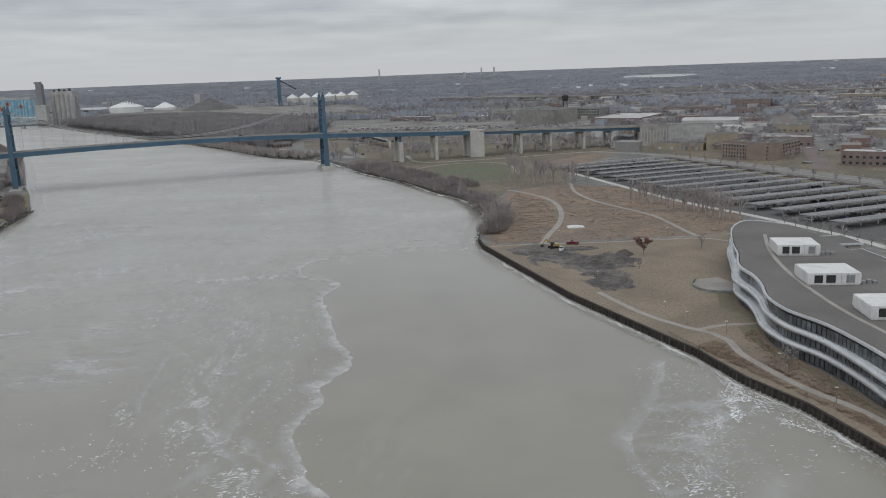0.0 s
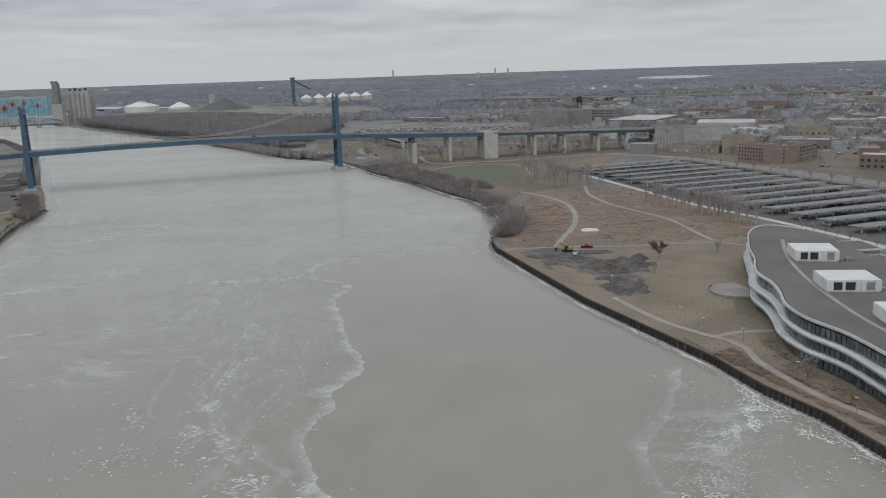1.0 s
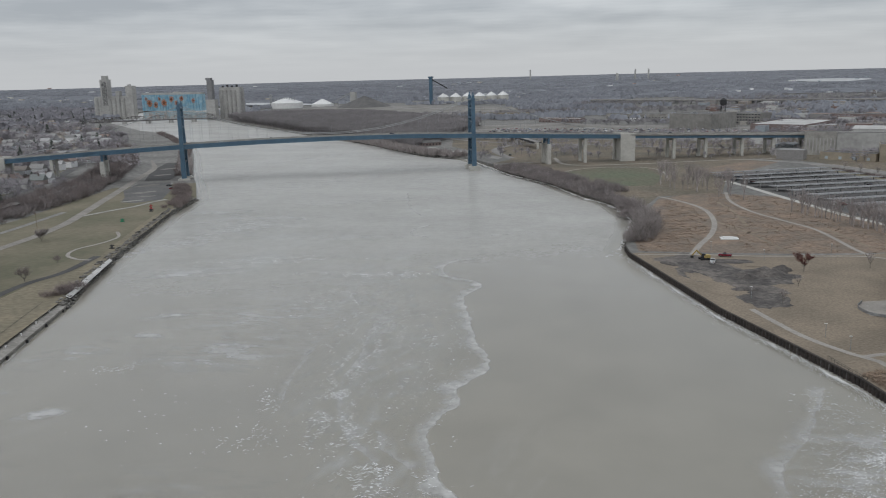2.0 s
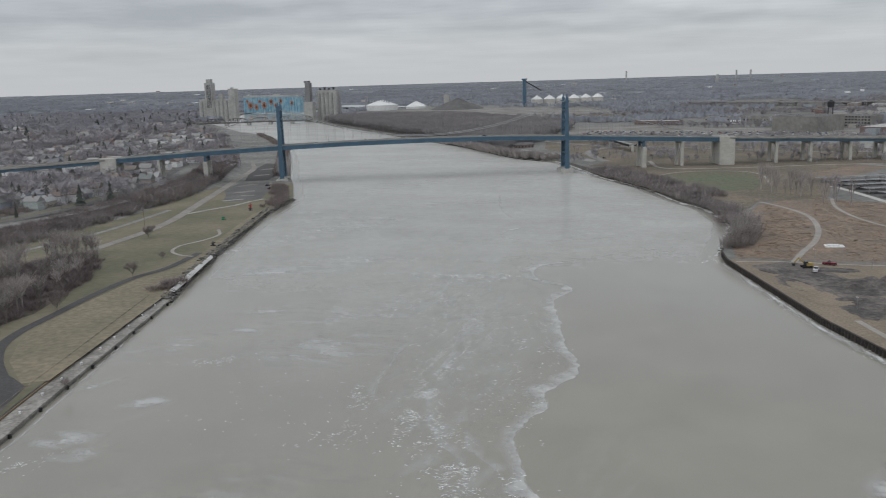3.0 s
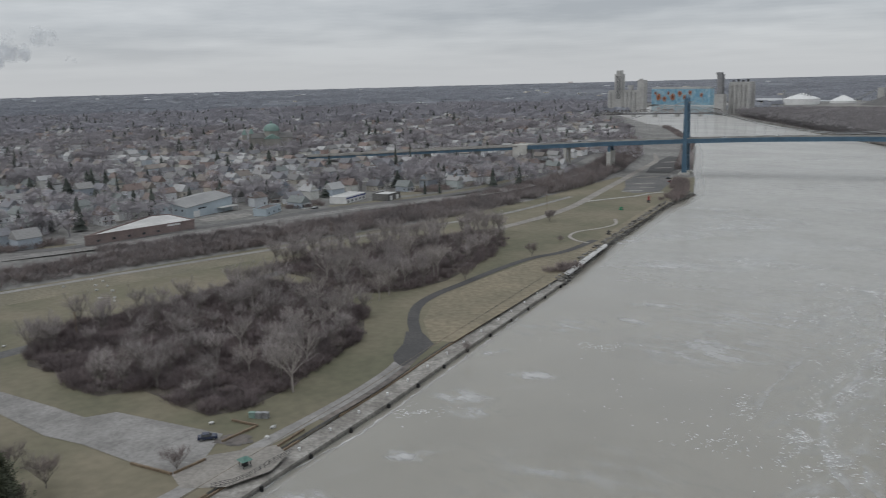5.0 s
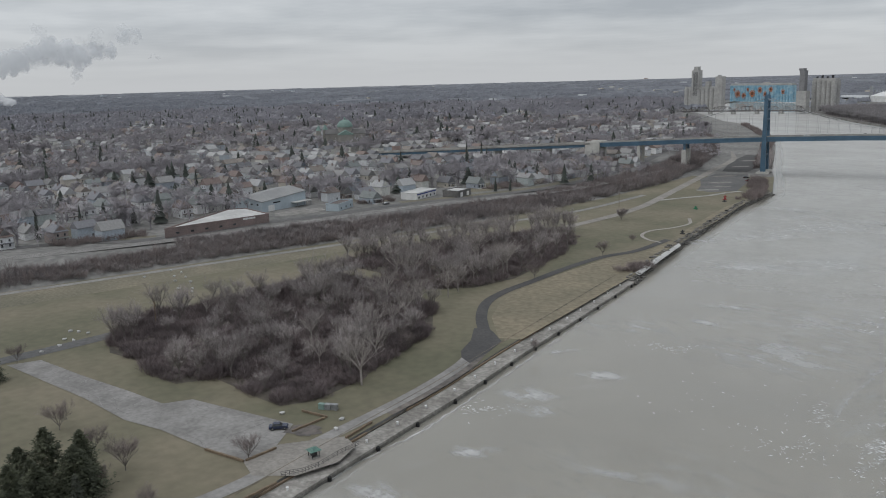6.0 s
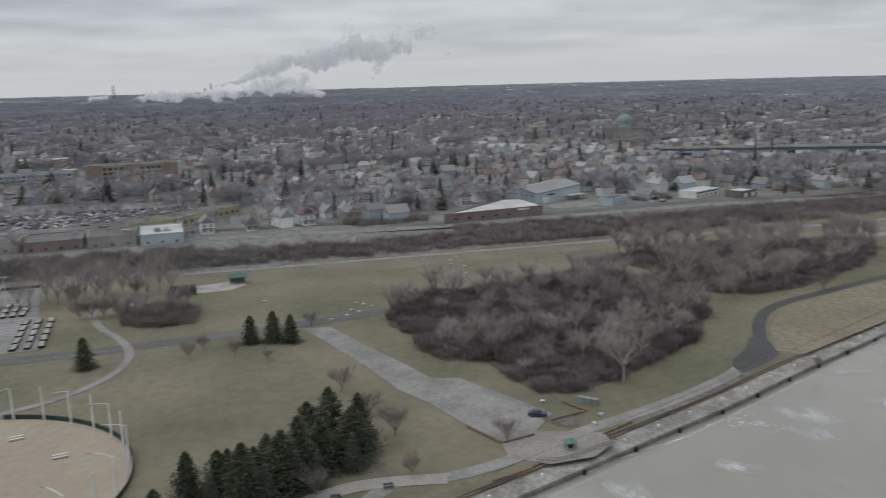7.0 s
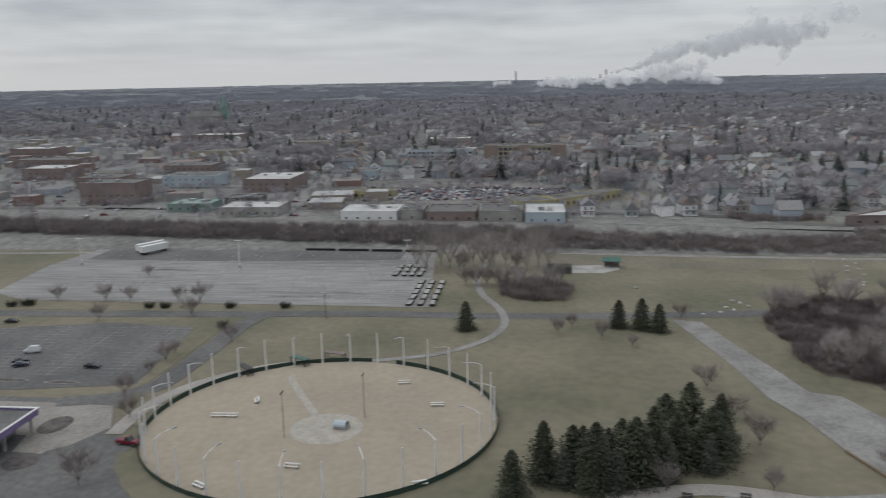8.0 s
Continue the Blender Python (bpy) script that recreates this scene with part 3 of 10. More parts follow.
    # main cables and suspenders
    for side in (-1, 1):
        y = side * (half - 1.2)
        ze = top - 5.2

        def cable_z(s):
            if 0 <= s <= span:
                k = (s - span / 2) / (span / 2)
                low = deck_z(span / 2) + 2.6
                return low + (ze - low) * k * k
            if s < 0:
                k = -s / 138
                return ze + (deck_z(-138) - 1 - ze) * k - 9 * k * (1 - k)
            k = (s - span) / 136
            return ze + (deck_z(span + 136) - 1 - ze) * k - 9 * k * (1 - k)

        for s0, s1 in ((-138, 0), (0, span), (span, span + 136)):
            n = 30 if s0 == 0 else 16
            for off in (-0.4, 0.4):
                vs, fs = [], []
                for i in range(n + 1):
                    a = s0 + (s1 - s0) * i / n
                    vs += [(a, y + off + 0.2 * math.cos(1.0472 * k), cable_z(a) + 0.2 * math.sin(1.0472 * k)) for k in range(6)]
                    if i:
                        fs += [(6 * i - 6 + k, 6 * i - 6 + (k + 1) % 6, 6 * i + (k + 1) % 6, 6 * i + k) for k in range(6)]
                Geo().add(vs, fs).ob("main_cable", M_cable, br, "pale grey main cable")
        for k in range(1, 32):
            s = span * k / 32
            if cable_z(s) - deck_z(s) > 1.6:
                Geo().beam((s, y, deck_z(s) + 0.9), (s, y, cable_z(s)), 0.11, 0.11).ob("suspender", M_steel, br)
        for s0 in (-138, span):
            for k in range(1, 14):
                s = s0 + 136 * k / 14
                if cable_z(s) - deck_z(s) > 1.6:
                    Geo().beam((s, y, deck_z(s) + 0.9), (s, y, cable_z(s)), 0.11, 0.11).ob("suspender", M_steel, br)
    # anchorages and piers
    for s, z0 in ((-140, 8.3), (376, 3.4)):
        a = Geo()
        zt = deck_z(s)
        for y0, y1 in ((-10.2, -6.4), (6.4, 10.2)):
            a.box(s - 6.5, s + 6.5, y0, y1, z0 - 1, zt + 1.5)
        a.box(s - 5, s + 5, -6.4, 6.4, z0 - 1, zt - 3.2)
        a.ob("anchorage", M_pier, br, "massive pale concrete cable anchorage")
    for s, z0, wide in ((-62, 8.3, 1), (-100, 8.3, 0), (-185, 8.3, 0), (-235, 8.3, 0), (-285, 8.3, 0), (305, 3.4, 1), (338, 3.4, 0), (420, 3.4, 0), (450, 3.4, 0), (485, 3.4, 0), (515, 3.4, 0), (550, 3.4, 0), (590, 3.4, 0)):
        p = Geo()
        zt = deck_z(s) - (8.0 if wide else 3.0)
        for y in (-6.6, 6.6):
            w = 2.2 if wide else 1.4
            p.box(s - w * 0.8, s + w * 0.8, y - w, y + w, z0 - 1, zt)
        p.box(s - 1.2, s + 1.2, -7.2, 7.2, zt - 2.2, zt - 0.002)
        p.ob("approach_pier", M_pier, br, "pale concrete approach pier")
        if wide:
            f = Geo()
            for y in (-6.6, 6.6):
                f.box(s - 0.9, s + 0.9, y - 0.8, y + 0.8, zt, deck_z(s) - 3.0)
            f.beam((s, -6.6, zt + 0.6), (s, 6.6, deck_z(s) - 3.4), 0.6, 0.6).beam((s, 6.6, zt + 0.6), (s, -6.6, deck_z(s) - 3.4), 0.6, 0.6)
            f.ob("rocker_bent", M_blue, br)
    # lamp posts along both parapets
    for k in range(26):
        s = -400 + 40 * k
        for side in (-1, 1):
            if -132 < s < 370 and side > 0:
                continue
            g = Geo().tube((s, side * 7.9, deck_z(s) + 1.0), (s, side * 7.9, deck_z(s) + 9.5), 0.12, 0.08, 5)
            g.beam((s, side * 7.9, deck_z(s) + 9.4), (s, side * 6.0, deck_z(s) + 9.7), 0.1, 0.1)
            g.ob("lamp_post", M_steel, br)


build_bridge()

# ---- the curved office building ----
WAVE = [(118, 336), (110, 345), (103, 345.5), (95, 332), (89.5, 313), (86.5, 300), (84.5, 288), (80, 270), (80.5, 256), (79.5, 245), (77, 232), (78, 219), (83, 206), (86, 190), (88, 174), (93, 156), (100, 140), (105, 122), (103, 100)]


M_fascia = mat("pale_grey_parapet", (0.47, 0.48, 0.49), (0.40, 0.41, 0.42), 0.2, 0.5, fine=1.0, amount=0.08)


def build_office():
    of = thing("office_building", Matrix.Translation((0, 0, 3.5)), "three-storey office with a wavy white and glass facade", "office building")
    line = smooth_line(WAVE, 1.55)
    east = [(150, 100), (152, 190), (126, 262), (123, 290), (121, 318)]
    n = len(line)

    def offset(d, amp=0.0, ph=0.0):
        out = []
        for i, q in enumerate(line):
            t = (line[min(i + 1, n - 1)] - line[max(i - 1, 0)]).normalized()
            w = d + amp * math.sin(i * 0.105 + ph)
            out.append((q.x + t.y * w * 1.0, q.y - t.x * w))
        return out

    H = 12.6
    # floor slabs with projecting white bands, each with its own swing
    for z0, z1, d, amp, ph in ((3.2, 4.3, 1.4, 0.8, 0.4), (7.3, 8.4, 1.4, 0.8, 1.5)):
        o = offset(d, amp, ph)
        g = Geo()
        vs = [(x, y, z0) for x, y in o] + [(x, y, z1) for x, y in o]
        inn = offset(-1.5)
        vs += [(x, y, z1) for x, y in inn] + [(x, y, z0) for x, y in inn]
        fs = []
        for i in range(n - 1):
            fs += [(i, i + 1, n + i + 1, n + i), (n + i, n + i + 1, 2 * n + i + 1, 2 * n + i), (3 * n + i, 3 * n + i + 1, i + 1, i)]
        g.add(vs, fs)
        g.ob("facade_band", M_band, of, "bright white sweeping spandrel band", True)
        rail = offset(d - 0.3, amp, ph)
        g = Geo()
        for i in range(n - 1):
            g.beam((*rail[i], z1 + 0.55), (*rail[i + 1], z1 + 0.55), 0.06, 0.06)
            if i % 3 == 0:
                g.beam((*rail[i], z1), (*rail[i], z1 + 0.55), 0.06, 0.06)
        g.ob("railing", M_steel, of)
    # fascia and roof
    o = offset(0.55, 0.25, 0.9)
    g = Geo()
    inn = offset(-0.1)
    vs = [(x, y, H - 0.6) for x, y in o] + [(x, y, H + 0.12) for x, y in o] + [(x, y, H + 0.12) for x, y in inn] + [(x, y, H - 0.1) for x, y in inn]
    fs = []
    for i in range(n - 1):
        fs += [(k * n + i, k * n + i + 1, (k + 1) * n + i + 1, (k + 1) * n + i) for k in range(3)]
    g.add(vs, fs).ob("roof_fascia", M_fascia, of, "pale curved parapet", True)
    outline = [(q[0], q[1]) for q in offset(-0.4)] + east
    Geo().prism(outline, H - 1.2, H).ob("roof", M_gravel_roof, of, "grey ballasted flat roof")
    core = [(q[0], q[1]) for q in offset(-2.2)] + [(148, 102), (150, 188), (124, 262), (121, 290), (119, 317)]
    Geo().prism(core, -0.2, H - 1.2).ob("core", M_dark_glass, of)
    # window panes, one by one
    def pane_mesh(h):
        return Geo().box(-0.70, 0.70, -0.05, 0.05, 0, h).mesh("window_pane", M_office_glass)
    for z0, h in ((0.3, 2.75), (4.55, 2.6), (8.65, 2.55)):
        me = pane_mesh(h)
        face = offset(-0.3)
        for i in range(0, n - 1, 2 if n > 280 else 1):
            a, b = face[i], face[i + 1]
            p = new("window_pane", me)
            p.parent = of
            p.matrix_local = pose((a[0] + b[0]) / 2, (a[1] + b[1]) / 2, z0, 0, 0, math.degrees(math.atan2(b[1] - a[1], b[0] - a[0])))
    # walkway strip over the roof
    walkway = smooth_line([(103, 318), (96, 290), (92, 262), (91, 235), (92, 212), (96, 186)], 5)
    g = Geo()
    for a, b in zip(walkway, walkway[1:]):
        g.beam((a.x, a.y, H + 0.02), (b.x, b.y, H + 0.02), 1.3, 0.08)
    g.ob("roof_walkway", M_path, of)
    # low roofs and the glazed link on the landward side
    Geo().box(124, 146, 268, 300, 0, 5.2).ob("entrance_wing", M_gravel_roof, of)
    Geo().box(127, 140, 300, 312, 0, 4.0).ob("entrance_canopy", M_white, of)
    return of


def build_penthouse(x, y, w, d, h, rz):
    """A white plant enclosure on the roof."""
    p = thing("plant_enclosure", pose(x, y, 16.1, 0, 0, rz), "white louvred mechanical enclosure on the office roof", "roof plant", "plant enclosures")
    Geo().box(0, w, 0, d, 0.5, h).box(0.3, w - 0.3, 0.3, d - 0.3, 0, 0.5).ob("casing", M_white, p)
    for i in range(9):
        Geo().box(0.2, w - 0.2, d * i / 9 + 0.08, d * (i + 1) / 9 - 0.08, h, h + 0.12).ob("roof_panel", M_white, p)
    for x0, x1 in ((0.12, 0.28), (0.34, 0.52), (0.72, 0.88)):
        g = Geo()
        for k in range(9):
            z = 0.9 + (h - 1.5) * k / 9
            g.box(w * x0, w * x1, -0.08, 0.06, z, z + 0.24)
        g.box(w * x0, w * x1, -0.02, 0.04, 0.8, h - 0.5)
        g.ob("louvre", M_dark_steel if x0 < 0.5 or w > 19 else M_steel, p, "dark intake louvre")
    for k in range(1, 8):
        Geo().box(w * k / 8 - 0.04, w * k / 8 + 0.04, -0.05, 0.0, 0.5, h).ob("panel_rib", M_steel, p)
    for k in range(3):
        Geo().box(w + 0.6 + 1.6 * k, w + 1.8 + 1.6 * k, 1.0, 2.2, 0, 1.0 + 0.3 * (k == 1)).ob("vent_box", M_steel, p)


build_office()
build_penthouse(95.7, 281.6, 13.8, 12.5, 3.7, -6)
build_penthouse(91.6, 242.4, 15.0, 12.5, 3.6, -2)
build_penthouse(94.6, 208, 16, 12, 3.6, -2)

# low wings behind the office
wing = thing("entrance_pavilion", pose(131, 336, 3.5, 0, 0, 8), "low grey entrance pavilion with a white roof edge", "pavilion")
Geo().box(0, 17, 0, 15, -0.2, 3.4).ob("wall", M_concrete, wing)
Geo().box(-0.5, 17.5, -0.5, 15.5, 3.4, 3.9).ob("roof", M_gravel_roof, wing)
Geo().box(-0.8, 17.8, -0.8, -0.5, 3.3, 4.1).box(-0.8, -0.5, -0.5, 15.5, 3.3, 4.1).box(17.5, 17.8, -0.5, 15.5, 3.3, 4.1).box(-0.8, 17.8, 15.5, 15.8, 3.3, 4.1).ob("roof_edge", M_band, wing)
Geo().box(8, 11.5, -0.12, 0.02, 0, 2.6).ob("door", M_dark_glass, wing)
gb = thing("glass_lobby", pose(133, 318, 3.5, 0, 0, 6), "flat-roofed glass lobby with a thin white roof", "lobby")
Geo().box(0, 10, 0, 8, -0.2, 3.2).ob("glazing", M_dark_glass, gb)
Geo().box(-1.5, 12, -18, 9, 3.2, 3.6).ob("roof", M_gravel_roof, gb)
Geo().box(-1.7, 12.2, -18.3, -18.0, 3.15, 3.75).box(12.0, 12.3, -18, 9, 3.15, 3.75).box(-1.7, 12.2, 9.0, 9.3, 3.15, 3.75).ob("roof_edge", M_band, gb)
for u in (-1.0, 11.5):
    for v in (-17.5, -9, -1):
        Geo().box(u - 0.12, u + 0.12, v - 0.12, v + 0.12, -0.2, 3.2).ob("column", M_white, gb)

# ---- rows of solar parking canopies ----


def build_canopies():
    first, last, n = Vector((50.5, 638)), Vector((158.5, 387)), 15
    yaw, length = 23.8, 90.0
    base = None
    for i in range(n):
        q = first + (last - first) * i / (n - 1)
        m = pose(q.x, q.y, 3.52, 0, 0, yaw)
        if base is None:
            base = thing("parking_canopy", m, "long grey solar canopy on white steel posts over parked cars", "parking canopy", "parking canopies")
            roof = Geo()
            roof.add([(0, -5.2, 3.7), (length, -5.2, 3.7), (length, 5.2, 2.9), (0, 5.2, 2.9), (0, -5.2, 4.0), (length, -5.2, 4.0), (length, 5.2, 3.2), (0, 5.2, 3.2)],
                     [(3, 2, 1, 0), (0, 1, 5, 4), (1, 2, 6, 5), (2, 3, 7, 6), (3, 0, 4, 7)])
            roof.ob("panel_frame", M_fascia, base, "pale edged frame")
            for k in range(24):
                x0, x1 = length * k / 24 + 0.15, length * (k + 1) / 24 - 0.1
                g = Geo().add([(x0, -5.0, 3.97), (x1, -5.0, 3.97), (x1, 5.0, 3.21), (x0, 5.0, 3.21), (x0, -5.0, 4.04), (x1, -5.0, 4.04), (x1, 5.0, 3.28), (x0, 5.0, 3.28)],
                              [(4, 5, 6, 7), (0, 1, 5, 4), (2, 3, 7, 6), (3, 0, 4, 7), (1, 2, 6, 5)])
                g.ob("solar_panel", M_panel, base)
            for k in range(9):
                x = 3 + (length - 6) * k / 8
                Geo().box(x - 0.25, x + 0.25, -0.25, 0.25, 0, 3.1).beam((x, -5.0, 3.5), (x, 5.0, 2.72), 0.3, 0.4).ob("post", M_white, base)
        else:
            copy_thing(base, m)


build_canopies()
# ---- east bank: park, ways and yards ----
EG = 3.5
sheet("lawn", [(80, 100), (95, 100), (100, 140), (90, 165), (86, 190), (80, 215), (80, 245), (84, 285), (90, 312), (104, 346), (112, 386), (93, 378), (60, 372), (22, 371), (-1, 371), (-4, 369), (10.6, 329), (27, 285), (40.3, 257), (56, 224), (63, 203), (72, 185.5), (79, 162)], EG + 0.03, M_lawn_tan, "tan dormant lawn above the river wall")
sheet("prairie_bed", [(74, 190), (66, 206), (64, 216), (57, 228), (66, 229), (70, 220), (77, 203), (84, 183), (90, 150), (84, 152)], EG + 0.05, M_prairie, "russet prairie planting beside the path")
sheet("green_margin", [(88, 172), (84, 190), (81, 205), (76, 219), (75, 233), (77.5, 246), (72, 243), (73, 225), (78, 205), (83, 186)], EG + 0.06, M_lawn, "greenish lawn margin at the office")
sheet("green_margin", [(84, 290), (78, 268), (79, 250), (74, 250), (72, 262), (77, 285)], EG + 0.06, M_lawn, "greenish lawn margin at the office")
sheet("prairie_field", [(42, 556), (56, 552), (92, 541), (128, 428), (113, 388), (97, 381), (60, 375.5), (45, 375), (23, 374), (-1, 374), (-3, 400), (2, 430), (3, 480), (10, 530), (25, 548)], EG + 0.04, M_prairie, "russet brown prairie grass field")
sheet("prairie_field", [(60, 640), (110, 742), (86, 752), (46, 690)], EG + 0.04, M_prairie, "russet brown prairie grass strip")
sheet("turf_field", [(-60, 670), (-34, 697), (4, 695), (15, 633), (8, 592), (-20, 586), (-46, 604)], EG + 0.05, M_turf, "green-brown oval playing field")
sheet("rough_ground", [(-130, 728), (-118, 770), (-205, 905), (-225, 1000), (-60, 1040), (150, 990), (205, 900), (150, 850), (60, 840), (-60, 760)], EG + 0.012, M_rough, "rough brown ground with tracks behind the viaduct")
sheet("rough_ground", [(-122, 722), (-60, 760), (60, 840), (150, 850), (110, 745), (60, 640), (50, 556), (10, 540), (2, 500), (-14, 520), (-34, 553), (-62, 614), (-100, 673)], EG + 0.015, M_rough, "rough winter grass under the viaduct")
M_dirt_pale = mat("dried_mud", (0.168, 0.148, 0.132), (0.108, 0.097, 0.09), 0.16, 0.95, fine=0.6, amount=0.32, bump=0.2)


def ragged_patch(name, cx, cy, a, b, yaw, z, material, label, seed, rough_=0.35):
    """A flat patch with a frayed outline."""
    n, ring = 60, []
    for k in range(n):
        t_ = 6.28318 * k / n
        q = 1 + rough_ * noise.noise(Vector((1.6 * math.cos(t_), 1.6 * math.sin(t_), seed))) + 0.6 * rough_ * noise.noise(Vector((5 * math.cos(t_), 5 * math.sin(t_), seed + 4)))
        v = Vector((a * q * math.cos(t_), b * q * math.sin(t_), 0))
        v.rotate(Euler((0, 0, radians(yaw))))
        ring.append((cx + v.x, cy + v.y))
    return sheet(name, ring, z, material, label)


for n_, (x, y, a, b, yaw, dark) in enumerate(((31, 333, 14, 34, 20, 0), (18, 357, 12, 7, -10, 0), (44, 331, 14, 12, 0, 1), (25, 347, 13, 6, -25, 1), (41, 300, 8, 14, 15, 1), (21, 331, 4, 10, 25, 1), (36, 358, 11, 4, 0, 1))):
    ragged_patch("bare_soil", x, y, a, b, yaw, EG + 0.055 + 0.006 * n_, (M_dirt_pale, M_dirt)[dark], ("dried tan mud of a building site", "churned dark bare soil of a building site")[dark], n_)
for n_, (x, y, a, b, yaw) in enumerate(((29, 312, 7, 12, 30), (22, 328, 4, 8, 25), (46, 352, 7, 2.5, 10))):
    ragged_patch("grass_remnant", x, y, a, b, yaw, EG + 0.104 + 0.006 * n_, M_lawn_tan, "remnant of tan turf left on the building site", 20 + n_)
PATHS_EAST = [
    [(96, 120), (89, 150), (84, 174), (80, 184), (74.6, 193.6), (69.7, 207.3), (66.3, 220.5), (66.2, 231), (63.2, 238), (57.2, 243.8), (48.5, 256), (41.9, 270.7), (36.3, 285.4)],
    [(60, 241), (68.5, 245.4), (79.6, 246.4)],
    [(-1, 366), (21.8, 369.4), (46.9, 369), (72.5, 372), (92.8, 373.3), (104, 365)],
    [(21.8, 369.4), (26.3, 390.9), (33.4, 419), (37, 452), (35.5, 486), (28.6, 509), (17.3, 530), (10.3, 539)],
    [(52.5, 562), (51.7, 524), (58.7, 488), (70.8, 460), (81.9, 437), (87, 412), (90.2, 389.4), (93.4, 375.8)],
]
for i, p in enumerate(PATHS_EAST):
    ribbon("footpath", p, (2.2, 2.0, 1.5, 2.7, 2.1)[i], EG + 0.10 + 0.004 * i, M_path, "pale concrete footpath through the park", "path", 4)
for p in ([(35.8, 414), (50.7, 422), (66.3, 431)], [(38, 452), (48, 430), (56, 404), (62, 376)], [(88, 437), (92, 418), (98, 392)], [(44, 520), (50, 480), (52, 440)]):
    ribbon("mown_track", p, 2.0, EG + 0.09, M_lawn_tan, "mown track through the prairie grass", "path", 5)
sheet("terrace", [(72, 283), (70, 292), (73, 300), (82, 303), (86, 292), (82, 280)], EG + 0.11, M_path, "pale round concrete terrace")
sheet("car_park", [(50, 658), (66, 598), (88, 529), (108, 473), (131, 428), (152, 378), (166, 352), (252, 412), (222, 482), (196, 546), (160, 628), (137, 684), (110, 682)], EG + 0.05, M_asphalt, "grey asphalt car park under the canopies", "car park")
ribbon("service_drive", [(58, 618), (66, 596), (88, 529), (107.6, 473), (131, 426), (145, 393), (155, 368), (161, 344), (168, 300), (170, 240)], 4.5, EG + 0.12, M_pier, "pale concrete drive beside the canopies", "road")
sheet("rough_ground", [(100, 800), (150, 720), (196, 640), (234, 560), (266, 480), (308, 384), (420, 430), (380, 540), (330, 640), (270, 740), (190, 830)], EG + 0.012, M_rough, "dull brown grass round the brick buildings")
sheet("verge", [(137, 684), (160, 628), (196, 546), (222, 482), (252, 412), (264, 420), (234, 490), (208, 554), (172, 636), (146, 694)], EG + 0.045, M_lawn, "greenish verge between the canopies and the street")
ribbon("street", [(90, 765), (140, 724), (190, 636), (226, 560), (258, 480), (300, 380)], 11, EG + 0.10, M_asphalt_old, "asphalt street behind the car park", "road")
for off in (-8.5, 8.5):
    ribbon("pavement", [(140 + off, 724), (190 + off, 636), (226 + off, 560), (258 + off, 480), (300 + off, 380)], 1.8, EG + 0.14, M_path, "pale concrete pavement along the street", "pavement")
ribbon("street", [(233, 596), (258, 685), (293, 802), (355, 1028), (416, 1261), (474, 1484), (596, 1913)], 13, EG + 0.13, mat("brick_paving", (0.185, 0.145, 0.135), (0.15, 0.125, 0.118), 0.05, 0.9, fine=0.5, amount=0.2), "brick-paved avenue running away from the river", "road")
ribbon("street", [(262, 560), (420, 640), (640, 740), (1000, 900)], 10, EG + 0.09, M_asphalt, "asphalt side street", "road")
ribbon("field_path", [(-62, 664), (-54, 684), (-36, 700), (-14, 704), (6, 698), (16, 670), (18, 634)], 1.8, EG + 0.10, M_path, "pale path round the playing field", "path")
ribbon("viaduct_road", [(-80, 780), (-60, 720), (0, 730), (60, 755), (120, 772)], 3.5, EG + 0.12, M_path, "pale path under the viaduct", "path")
ribbon("river_drive", [(-118, 776), (-130, 800), (-150, 870), (-128, 930), (-60, 920), (40, 880), (150, 880), (260, 930)], 8, EG + 0.10, M_asphalt_old, "bleached asphalt drive along the river", "road")
ribbon("river_drive", [(-128, 930), (-210, 990), (-300, 1090), (-380, 1190), (-420, 1320)], 8, EG + 0.12, M_asphalt_old, "bleached asphalt drive along the river", "road")
sheet("yard", [(-180, 1010), (60, 960), (240, 1010), (140, 1180), (-150, 1300), (-320, 1220)], EG + 0.03, M_yard, "wide patchy yard with parked vehicles", "yard")
sheet("yard", [(-640, 1500), (-380, 1420), (-200, 1520), (-260, 1900), (-700, 2200), (-900, 1900)], EG + 0.03, M_yard, "patchy stockyard among the tanks", "yard")

# ---- west bank: park, lots and roads ----
WG = 3.5
west_park = [(bluff_x(y), y) for y in (-600, -250, -100, 40, 130, 220, 310, 420, 560)]
sheet("lawn", [p for p in WEST_SHORE if -600 < p[1] < 600] + west_park[::-1], WG + 0.03, M_lawn, "olive dormant park lawn on the west bank")
sheet("lawn", [(-186, 168), (-205, 182), (-217, 197), (-226, 216), (-233, 244), (-239, 280), (-236, 305), (-243, 330), (-262, 378), (-284, 440), (-299, 500), (-284, 462), (-257, 388), (-230, 308), (-211, 266), (-193, 212), (-180, 172)], WG + 0.045, M_lawn_pale, "paler tan lawn between the path and the quay")
sheet("levee_top", [(bluff_x(y) + 3, y) for y in (-60, 40, 130, 220, 310, 360)] + [(bluff_x(y) + 30 - 0.03 * y, y) for y in (360, 310, 220, 130, 40, -60)], WG + 0.05, M_levee, "drier tan strip of the lawn along the bank")
ribbon("park_road", [(-262, -260), (-264, -189), (-265, -147), (-267, -97), (-269, -59), (-268, -13), (-271, 38), (-277, 84), (-290, 130), (-306, 190), (-312, 260), (-308, 322)], 7, WG + 0.10, M_asphalt, "grey asphalt park road", "road")
ribbon("bank_road", [(-364, -260), (-372, -140), (-376, -41), (-367, 37), (-361.5, 106), (-354.5, 205), (-342, 314), (-339, 374), (-352, 450)], 4, WG + 0.10, M_asphalt_old, "pale gravel track at the foot of the bank", "road")
